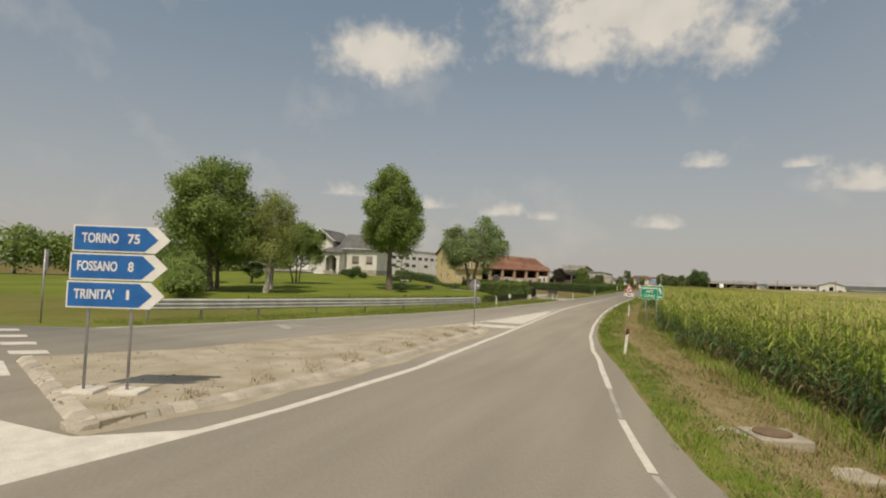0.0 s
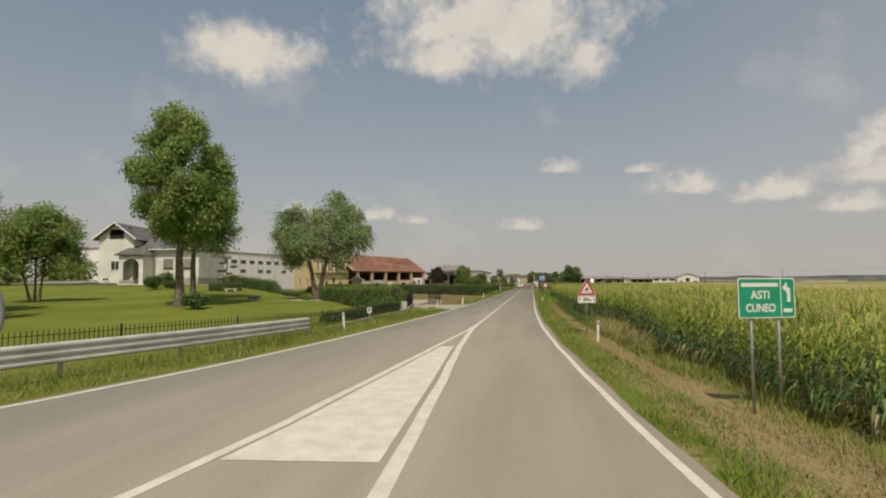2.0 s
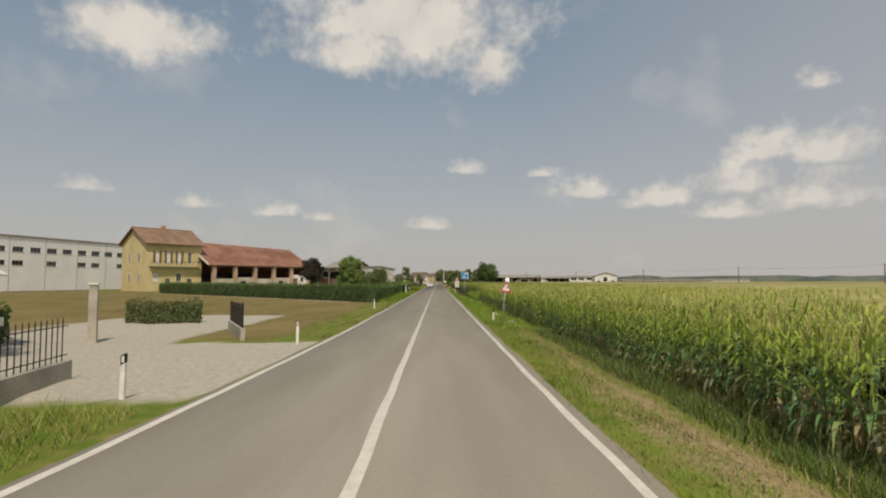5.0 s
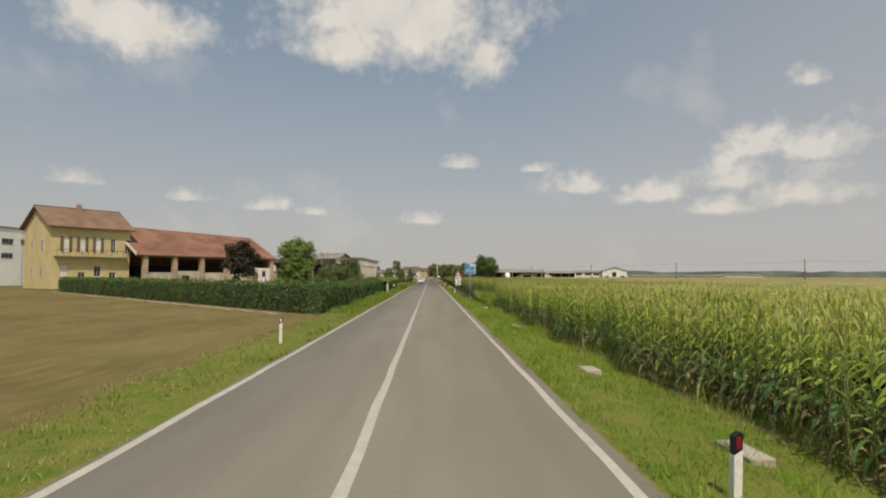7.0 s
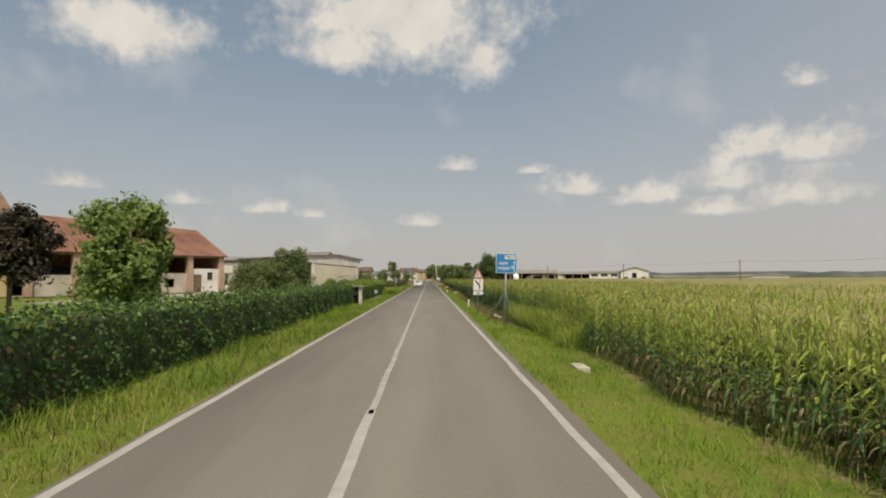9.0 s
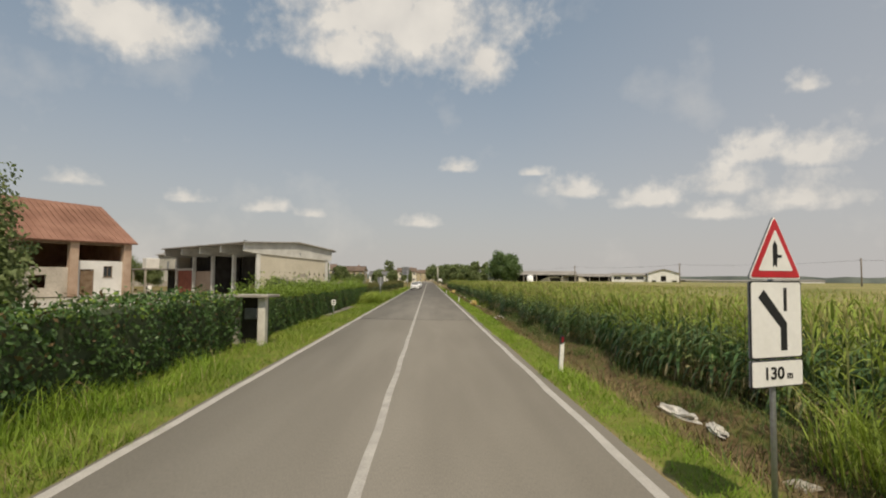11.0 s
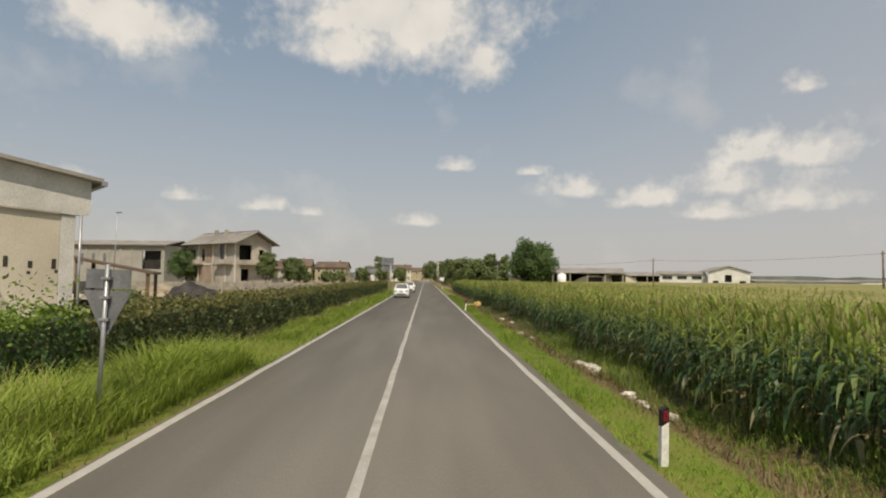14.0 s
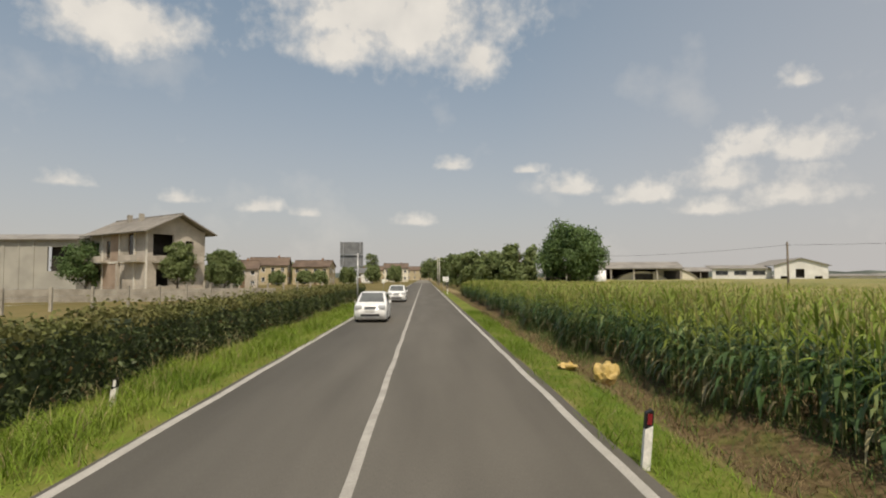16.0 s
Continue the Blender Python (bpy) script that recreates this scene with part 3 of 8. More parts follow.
# mown stubble beyond the driveway and on the far left; bare earth along the corn side
cross = -6.5 - (fy - 127.5) * 0.98
w_stub = soft(lf, 1.6, 3.4) * soft(fy, 84, 87) * np.where(fy < 126, 1, soft(cross - fx, -1.2, 0.2)) * (fy < 420)
w_stub = w_stub * np.where(fx > -7.4, (fy < 127), 1)
w_stub = np.maximum(w_stub, 0.5 * soft(lf, 1.5, 5) * (fy < 27))
w_stub = np.maximum(w_stub, 0.7 * (fy > 330))
w_stub = np.maximum(w_stub, 0.75 * soft(-8 - fx, 0, 1) * soft(fy, 215, 230))
w_dirt = soft(rg, np.where(fy < 85, 0.15, 0.8), np.where(fy < 85, 1.3, 1.5)) * soft(np.interp(fy, [-20, 0, 28, 40, 60, 90, 150, 240, 330], [4.4, 4.2, 4.0, 3.0, 2.7, 2.2, 4.2, 4.3, 4.3]) - rg, 0, 0.7) * np.interp(fy, [-20, 5, 20, 32, 60, 80, 92, 98, 148, 153, 330], [0.6, 0.72, 0.85, 0.9, 0.9, 0.7, 0.3, 0.1, 0.2, 0.72, 0.72])
yard = soft(fx - cross, 2, 4) * soft(-7.6 - fx, 0, 0.8) * soft(fy, 172, 184) * soft(262 - fy, 0, 20) * soft(fx, -50, -35)
drive = soft(fy, 72.6, 73.4) * soft(84.6 - fy, 0, 0.8) * soft(lf, 0.0, 0.4) * soft(fx, -23, -20)
drive = np.maximum(drive, soft(fy, 72.6, 73.4) * soft(104 - fy, 0, 2) * soft(-9.5 - fx, 0, 1.5) * soft(fx, -23, -19))
w_hard = np.clip(np.maximum(0.85 * yard, drive), 0, 1)
edge = np.maximum(soft(0.3 - rg, 0, 0.3) * (rg > -1), soft(0.32 - lf, 0, 0.3) * (lf > -1))
w_dirt = np.maximum(w_dirt, 0.8 * edge * (0.75 + 0.25 * np.sin(fy * 0.7) * np.sin(fy * 0.23)))
w_dirt = np.maximum(w_dirt, soft(fx - along(CORN_EDGE, fy), -0.7, 0.1) * (fx < 60) * (fy > 0) * (fy < 330))
earth = ground_me.attributes.new("earth", "FLOAT", "POINT")
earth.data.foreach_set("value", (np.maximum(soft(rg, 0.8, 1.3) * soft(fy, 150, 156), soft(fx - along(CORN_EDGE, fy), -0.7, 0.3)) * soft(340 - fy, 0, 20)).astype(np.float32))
col = ground_me.color_attributes.new("cover", "FLOAT_COLOR", "POINT")
col.data.foreach_set("color", np.stack([w_lawn, w_stub, w_dirt, w_hard], -1).astype(np.float32).ravel())


def ground_material():
    m = bpy.data.materials.new("ground_cover")
    m.use_nodes = True
    t = m.node_tree
    p = t.nodes["Principled BSDF"]
    geo = t.nodes.new("ShaderNodeNewGeometry")

    def nz(s, d=5, stretch=None):
        n = t.nodes.new("ShaderNodeTexNoise")
        n.inputs["Scale"].default_value, n.inputs["Detail"].default_value = s, d
        v = geo.outputs["Position"]
        if stretch:
            mp = t.nodes.new("ShaderNodeMapping")
            mp.inputs["Scale"].default_value = stretch
            t.links.new(v, mp.inputs[0])
            v = mp.outputs[0]
        t.links.new(v, n.inputs["Vector"])
        return n.outputs["Fac"]

    def mix(fac, a, b, kind="MIX"):
        n = t.nodes.new("ShaderNodeMixRGB")
        n.blend_type = kind
        for i, s in enumerate((fac, a, b)):
            if isinstance(s, (int, float)):
                n.inputs[i].default_value = s
            elif isinstance(s, tuple):
                n.inputs[i].default_value = (*s, 1)
            else:
                t.links.new(s, n.inputs[i])
        return n.outputs[0]

    def rmp(f, lo, hi):
        n = t.nodes.new("ShaderNodeMapRange")
        n.inputs[1].default_value, n.inputs[2].default_value = lo, hi
        t.links.new(f, n.inputs[0])
        return n.outputs[0]

    def mul(f, k):
        n = t.nodes.new("ShaderNodeMath")
        n.operation = "MULTIPLY"
        t.links.new(f, n.inputs[0])
        n.inputs[1].default_value = k
        return n.outputs[0]

    def ragged(w, amount):
        a = t.nodes.new("ShaderNodeMath")
        a.operation = "MULTIPLY_ADD"
        t.links.new(patch, a.inputs[0])
        a.inputs[1].default_value = amount
        t.links.new(w, a.inputs[2])
        return rmp(a.outputs[0], 0.5 + amount * 0.5 - 0.22, 0.5 + amount * 0.5 + 0.22)

    patch, broad, grain, fine = nz(1.4), nz(0.12), nz(7), nz(45, 3)
    at = t.nodes.new("ShaderNodeAttribute")
    at.attribute_name = "cover"
    sp = t.nodes.new("ShaderNodeSeparateColor")
    t.links.new(at.outputs["Color"], sp.inputs[0])
    wild = mix(rmp(patch, 0.35, 0.65), mix(rmp(broad, 0.4, 0.6), (0.08, 0.125, 0.018), (0.125, 0.165, 0.026)), (0.155, 0.155, 0.04))
    lawn = mix(rmp(broad, 0.35, 0.65), (0.105, 0.137, 0.02), (0.152, 0.182, 0.032))
    streak = nz(0.22, 5, (0.8, 0.4, 1))
    stub = mix(rmp(streak, 0.35, 0.65), (0.108, 0.088, 0.032), (0.168, 0.132, 0.056))
    rows = nz(1.1, 4, (2.4, 0.5, 1))
    stub = mix(mul(rmp(rows, 0.4, 0.7), 0.55), stub, (0.205, 0.165, 0.075))
    stub = mix(mul(rmp(nz(0.35, 3), 0.52, 0.7), 0.5), stub, (0.1, 0.108, 0.032))
    dirt = mix(rmp(grain, 0.35, 0.65), (0.19, 0.145, 0.074), (0.285, 0.226, 0.125))
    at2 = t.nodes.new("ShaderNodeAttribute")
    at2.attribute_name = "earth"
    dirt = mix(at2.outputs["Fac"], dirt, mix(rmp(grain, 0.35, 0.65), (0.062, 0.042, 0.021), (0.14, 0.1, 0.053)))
    hard = mix(rmp(grain, 0.35, 0.65), (0.285, 0.265, 0.22), (0.365, 0.34, 0.285))
    c = mix(ragged(sp.outputs[1], 0.5), wild, stub)
    c = mix(ragged(sp.outputs[2], 0.9), c, dirt)
    c = mix(ragged(sp.outputs[0], 0.1), c, lawn)
    c = mix(ragged(at.outputs["Alpha"], 0.25), c, hard)
    c = mix(0.5, c, mix(rmp(fine, 0.25, 0.75), (0.4, 0.4, 0.4), (1.0, 1.0, 1.0)), "MULTIPLY")
    c = mix(1.0, c, (1.35, 1.35, 1.35), "MULTIPLY")
    t.links.new(c, p.inputs["Base Color"])
    p.inputs["Roughness"].default_value = 0.95
    p.inputs["Specular IOR Level"].default_value = 0.1
    bn = t.nodes.new("ShaderNodeBump")
    bn.inputs["Strength"].default_value, bn.inputs["Distance"].default_value = 0.7, 0.06
    t.links.new(grain, bn.inputs["Height"])
    t.links.new(bn.outputs[0], p.inputs["Normal"])
    return m


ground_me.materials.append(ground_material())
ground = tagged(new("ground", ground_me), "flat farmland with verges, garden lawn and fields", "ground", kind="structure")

# bare trodden strip along the hedge of the stubble field
tt = np.arange(0, 70, 0.4)
edge_a = 0.3 + 0.05 * np.sin(tt * 0.9) + 0.04 * np.sin(tt * 2.3)
edge_b = 1.05 + 0.05 * np.sin(tt * 0.7 + 1) + 0.04 * np.sin(tt * 1.9)
rows_ = []
for f_ in (0.0, 0.5, 1.0):
    o_ = edge_a + (edge_b - edge_a) * f_
    sx_, sy_ = -8.4 - 0.7 * tt - 0.714 * o_, 127.8 + 0.714 * tt - 0.7 * o_
    rows_.append(np.stack([sx_, sy_, ground_z(sx_, sy_) + (0.035 if f_ == 0.5 else 0.0)], -1))
sv = np.stack(rows_, 1).reshape(-1, 3)
si = np.arange(len(tt) - 1)[:, None] * 3
sf = np.concatenate([np.concatenate([si + c_, si + c_ + 1, si + c_ + 4, si + c_ + 3], 1) for c_ in range(2)])
tagged(new("footpath", raw_mesh("footpath", sv, sf, DIRT, smooth=True)), "pale trodden earth strip along the field hedge", "path", kind="structure")

# ---- road ----
ys = np.concatenate([np.arange(-60, 70, 1.5), np.arange(70, 400, 6.0), [450, 520, 620, 800]])


def strip(name, y, xl, xr, z, mats, slots=None, skirt=0.15):
    """A strip across the plan between two edges, with a short skirt down either side."""
    k = len(y)
    cols = [np.stack([xl - 0.02, y, np.full(k, z - skirt)], -1), np.stack([xl, y, np.full(k, z)], -1), np.stack([xr, y, np.full(k, z)], -1), np.stack([xr + 0.02, y, np.full(k, z - skirt)], -1)]
    v = np.stack(cols, 1).reshape(-1, 3)
    i = np.arange(k - 1)[:, None] * 4
    f = np.concatenate([np.concatenate([i + c, i + c + 1, i + c + 5, i + c + 4], 1) for c in range(3)])
    s = None if slots is None else np.tile(slots, 3)
    return raw_mesh(name, v, f, mats, s)


road_y = np.sort(np.concatenate([ys, [183.4, 183.6]]))
slots = np.where((road_y[:-1] > 183.5) & (road_y[:-1] < 420), 1, 0)
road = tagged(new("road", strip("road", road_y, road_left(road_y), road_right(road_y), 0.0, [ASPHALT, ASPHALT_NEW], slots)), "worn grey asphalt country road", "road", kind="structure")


def line(curve, y0, y1, width, shift=0.0, mat=PAINT, name="road_line", step=1.5, lift=0.005):
    y = np.arange(y0, y1 + step * 0.5, step)
    x = along(curve, y) + shift
    if not np.isscalar(width):
        width = np.interp(y, *width)
    wob = 0.012 * np.sin(y * 1.3) + 0.008 * np.sin(y * 3.1 + 1)
    tagged(new(name, strip(name, y, x - width / 2 + wob, x + width / 2 + wob * 0.6, lift, mat, skirt=0.004)), "faded white painted road line", "road marking", kind="structure")


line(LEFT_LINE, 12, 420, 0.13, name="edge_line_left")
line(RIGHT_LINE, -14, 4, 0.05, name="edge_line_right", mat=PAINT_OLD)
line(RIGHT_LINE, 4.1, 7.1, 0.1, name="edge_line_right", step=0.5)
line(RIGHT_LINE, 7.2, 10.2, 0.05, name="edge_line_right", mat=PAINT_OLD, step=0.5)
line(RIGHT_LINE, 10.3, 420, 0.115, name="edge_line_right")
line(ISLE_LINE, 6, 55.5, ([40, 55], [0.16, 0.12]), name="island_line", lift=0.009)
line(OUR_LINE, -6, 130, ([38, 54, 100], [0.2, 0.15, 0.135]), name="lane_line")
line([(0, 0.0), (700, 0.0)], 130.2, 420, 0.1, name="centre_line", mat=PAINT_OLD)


def painted(name, pts, label="faded white road paint", mat=None):
    bm = bmesh.new()
    slab(bm, [(x, y, 0.006) for x, y in pts], 0.005)
    tagged(new(name, mesh_of(name, bm, mat or PAINT)), label, "road marking", kind="structure")


wedge = [(along(ISLE_LINE, y) + 0.2, y) for y in np.arange(28.1, 43, 2.0)]
wedge2 = [(along(OUR_LINE, y) - 0.24, y) for y in np.arange(28.3, 43, 2.0)]
painted("hatched_area", [(float(x), float(y)) for x, y in wedge2] + [(float(x), float(y)) for x, y in wedge[::-1]])
painted("hatch_bar", [(-0.2, 24.75), (1.36, 24.95), (1.25, 26.7), (-1.1, 26.4), (-1.32, 25.1)])
painted("nose_paint", [(-1.4, 1.55), (1.55, -0.5), (1.8, 1.5), (2.0, 2.75), (0.6, 1.5)])
painted("stop_paint", [(-9.2, 4.4), (-6.0, 3.0), (-5.2, 4.0), (-7.4, 5.1)])
for k in range(4):
    painted("crossing_bar", [(-15.6 + k * 2.15, 9.2 - k * 1.0), (-14.9 + k * 2.15, 9.9 - k * 1.0), (-14.2 + k * 2.15, 9.55 - k * 1.0), (-14.9 + k * 2.15, 8.85 - k * 1.0)])
seam = [(-3.2, 184.5), (-1.74, 184.0), (-0.75, 183.8), (-0.1, 183.57), (1.1, 183.4), (2.2, 183.42), (3.3, 183.7)]
painted("surface_seam", [(x, y - 0.018) for x, y in seam] + [(x, y + 0.018) for x, y in seam[::-1]], "dark tarred seam across the road", DARK_GRAVEL)
# hollow give-way triangle on the other lane
painted("yield_triangle", [(-9.1, 18.25), (-7.3, 16.85), (-7.1, 17.3), (-8.35, 18.27)], mat=PAINT_OLD)
painted("yield_triangle", [(-8.3, 18.3), (-6.3, 18.62), (-6.25, 18.8), (-8.6, 18.52)], mat=PAINT_OLD)
painted("yield_triangle", [(-7.05, 17.35), (-6.2, 18.6), (-6.42, 18.55), (-7.3, 17.5)], mat=PAINT_OLD)

# ---- traffic island: gravel top behind kerb stones ----
KERB = [(-7.2, 5.2), (0.4, 1.6), (1.05, 4.0), (1.32, 8.0), (1.3, 12.0), (1.12, 17.0), (0.85, 22.6), (0.3, 23.9), (-0.9, 24.2)]
bm = bmesh.new()
inset = []
for i, (x, y) in enumerate(KERB):
    (ax, ay), (bx, by) = KERB[max(i - 1, 0)], KERB[min(i + 1, len(KERB) - 1)]
    d = Vector((bx - ax, by - ay)).normalized()
    k = 0.36 if i < 7 else 0.2
    inset.append((x - d.y * k, y + d.x * k))
inner = [(x, y, 0.1) for x, y in inset + [(-1.3, 23.9), (-2.6, 20.0), (-4.1, 15.0), (-5.1, 9.0)]]
slab(bm, inner, 0.2)
bmesh.ops.triangulate(bm, faces=bm.faces)
traffic_island = thing("traffic_island", pose(0, 0, 0), "low traffic island with dry gravel and concrete kerbs", "traffic island", kind="structure")
part("island_top", bm, ISLAND, traffic_island, "bare gravel and dry earth top")
# sand washed up along the foot of the kerb
gutter = [(x, y) for x, y in KERB[1:7]]
fine_g = [(gutter[i][0] + (gutter[i + 1][0] - gutter[i][0]) * f, gutter[i][1] + (gutter[i + 1][1] - gutter[i][1]) * f) for i in range(5) for f in (0, 0.25, 0.5, 0.75)]
outer = [(x + 0.3 + 0.12 * math.sin(k * 1.9) + 0.06 * math.sin(k * 4.3), y) for k, (x, y) in enumerate(fine_g)]
bm = bmesh.new()
g0 = [bm.verts.new((x - 0.05, y, 0.005)) for x, y in fine_g]
g1 = [bm.verts.new((x, y, 0.004)) for x, y in outer]
for i in range(len(g0) - 1):
    bm.faces.new((g0[i], g1[i], g1[i + 1], g0[i + 1]))
tagged(new("gutter_sand", mesh_of("gutter_sand", bm, ISLAND)), "thin drift of sand and grit along the kerb", "sand", kind="structure")
stone_me = {}
for (ax, ay), (bx, by) in zip(KERB, KERB[1:]):
    a, b = Vector((ax, ay, 0)), Vector((bx, by, 0))
    length = (b - a).length
    count = max(1, round(length / (0.24 if 1.5 < ay < 8 else 0.9)))
    piece = length / count
    key = round(piece, 2)
    if key not in stone_me:
        sm = bmesh.new()
        vs = box(sm, (0.008, 0.0, -0.08), (piece - 0.008, 0.42, 0.13))
        for v in vs:
            if v.co.z > 0 and v.co.y < 0.1:
                v.co.y += 0.2
                v.co.z -= 0.025
        bmesh.ops.bevel(sm, geom=sm.edges[:], offset=0.012, segments=1, affect="EDGES")
        stone_me[key] = mesh_of("kerb_stone", sm, KERBSTONE)
    ang_z = math.atan2((b - a).y, (b - a).x)
    for i in range(count):
        ob = new("kerb_stone", stone_me[key])
        ob.parent = traffic_island
        q = a + (b - a) * (i / count)
        ob.matrix_local = Matrix.Translation((q.x, q.y, random.uniform(-0.02, 0.015))) @ Matrix.Rotation(ang_z + random.uniform(-0.02, 0.02), 4, "Z") @ Matrix.Rotation(random.uniform(-0.03, 0.03), 4, "X")
# loose stones on the island's top
stones = []
for k in range(500):
    u, w = random.random(), random.random()
    yy = 2.5 + 20.5 * u
    xr, xl = float(np.interp(yy, [1.6, 4, 8, 12, 17, 22.6], [0.0, 0.6, 0.85, 0.85, 0.65, 0.4])), float(np.interp(yy, [2.5, 5.2, 9, 15, 20, 23.5], [-1.4, -6.6, -4.9, -3.9, -2.5, -1.2]))
    stones.append((xl + (xr - xl) * w, yy, 0.11, random.uniform(0.008, 0.028)))
bm = bmesh.new()
for x, y, z, r in stones:
    vs = box(bm, (x - r, y - r * 0.7, z - 0.03), (x + r * 0.8, y + r, z + r * 0.7))
    for v in vs[1::2]:
        v.co.x += random.uniform(-r, r) * 0.5
        v.co.y += random.uniform(-r, r) * 0.5
tagged(part("loose_stones", bm, GRAVEL, traffic_island, "scattered gravel and small stones"), "scattered gravel and small stones", kind="stuff")

# ---- guard rail ----
RAIL = [(-15.7, 16.6), (-14.2, 20.5), (-12.2, 26.5), (-10.2, 32.5), (-8.8, 38.5), (-8.0, 43.5), (-7.65, 46.7)]
rail = thing("guard_rail", pose(0, 0, 0), "galvanised triple-wave steel guard rail on posts", "guard rail")
profile = [(0.0, 0.0)]
for k in range(3):
    profile += [(0.045, -0.02 - k * 0.17), (0.085, -0.05 - k * 0.17), (0.085, -0.095 - k * 0.17), (0.015, -0.135 - k * 0.17), (0.015, -0.16 - k * 0.17)]
profile = [(o, z * 1.22) for o, z in profile[:-1]] + [(-0.02, -0.59), (-0.02, 0.0)]
pts = [Vector((x, y, 0)) for x, y in RAIL]
fine_pts = []
for a, b in zip(pts, pts[1:]):
    n = 3
    fine_pts += [a.lerp(b, i / n) for i in range(n)]
fine_pts.append(pts[-1])
for i in range(0, len(fine_pts) - 1, 3):
    bm = bmesh.new()
    rows = []
    seg = fine_pts[i:i + 4]
    for j, p0 in enumerate(seg):
        g = min(i + j, len(fine_pts) - 2)
        d = (fine_pts[g + 1] - fine_pts[max(g - 1, 0)]).normalized()
        side = Vector((d.y, -d.x, 0))
        lift = float(np.interp(i + j, [0, len(fine_pts) - 1], [1.0, 0.8]))
        rows.append([bm.verts.new(p0 + side * o + Vector((0, 0, h + float(lift)))) for o, h in profile])
    for r, s in zip(rows, rows[1:]):
        for k in range(len(profile)):
            k2 = (k + 1) % len(profile)
            bm.faces.new((r[k], r[k2], s[k2], s[k]))
    bm.faces.new(rows[0])
    bm.faces.new(rows[-1][::-1])
    part("rail_beam", bm, RAIL_STEEL, rail)
for i in range(0, len(fine_pts), 2):
    q = fine_pts[i]
    part("rail_post", boxed((q.x - 0.13, q.y - 0.05, -0.3), (q.x - 0.035, q.y + 0.05, float(np.interp(i, [0, len(fine_pts) - 1], [0.94, 0.74])))), GALV, rail)

# ---- far belt of trees on the horizon ----
bm = bmesh.new()
ring = []
for k in range(260):
    a = 2 * math.pi * k / 260
    r = 1650 + 60 * math.sin(k * 1.1)
    right_side = 0.5 + 0.5 * math.cos(a - 0.95)
    h = 6 + 9 * right_side + 4 * noise.noise((k * 0.31, 2.2, 0)) + 4 * noise.noise((k * 0.9, 7.1, 0))
    ring.append((r * math.sin(a), 150 + r * math.cos(a), h))
lo = [bm.verts.new((x, y, -2)) for x, y, h in ring]
hi = [bm.verts.new((x * 1.01, y * 1.01, h)) for x, y, h in ring]
bk = [bm.verts.new((x * 1.12, y * 1.12, h * 0.7)) for x, y, h in ring]
for k in range(260):
    k2 = (k + 1) % 260
    bm.faces.new((lo[k], lo[k2], hi[k2], hi[k])).smooth = True
    bm.faces.new((hi[k], hi[k2], bk[k2], bk[k])).smooth = True
tagged(new("backdrop_woods", mesh_of("backdrop_woods", bm, HAZE_WOOD)), "low dark belt of woods and hills on the horizon", "woods", kind="structure")


# ---- plants ----
def scatter(template, slot, m_rot, m_scale, origin):
    """Copies of one small mesh (vertices, quads) laid out by arrays of turn, scale and place."""
    v, f = template
    c, s = np.cos(m_rot)[:, None], np.sin(m_rot)[:, None]
    x = (v[None, :, 0] * c - v[None, :, 1] * s) * m_scale[:, None]
    y = (v[None, :, 0] * s + v[None, :, 1] * c) * m_scale[:, None]
    z = np.broadcast_to(v[None, :, 2], x.shape) * m_scale[:, None]
    verts = np.stack([x + origin[:, None, 0], y + origin[:, None, 1], z + origin[:, None, 2]], -1).reshape(-1, 3)
    faces = (f[None] + (np.arange(len(origin)) * len(v))[:, None, None]).reshape(-1, f.shape[1])
    return verts, faces, np.tile(slot, len(origin))


def gather(chunks):
    vs, fs, ss, n = [], [], [], 0
    for v, f, s in chunks:
        vs.append(v)
        fs.append(f + n)
        ss.append(s)
        n += len(v)
    return np.concatenate(vs), np.concatenate(fs), np.concatenate(ss)


def leaf_strip(base, turn, length, rise, droop, width, n=4):
    """A long arching blade as a strip of quads."""
    d = np.array([math.cos(turn), math.sin(turn), 0])
    side = np.array([-d[1], d[0], 0])
    vs = []
    for i in range(n + 1):
        t = i / n
        p = np.array(base) + d * length * (t - 0.25 * t * t) + np.array([0, 0, rise * t - droop * t * t])
        w = width * (0.55 + 0.9 * t - 1.4 * t * t) if t < 1 else 0.004
        tw = side * math.cos(0.5 * t) + np.array([0, 0, 1]) * math.sin(0.5 * t)
        vs += [p - tw * w / 2, p + tw * w / 2]
    fs = [(2 * i, 2 * i + 1, 2 * i + 3, 2 * i + 2) for i in range(n)]
    return np.array(vs), np.array(fs)


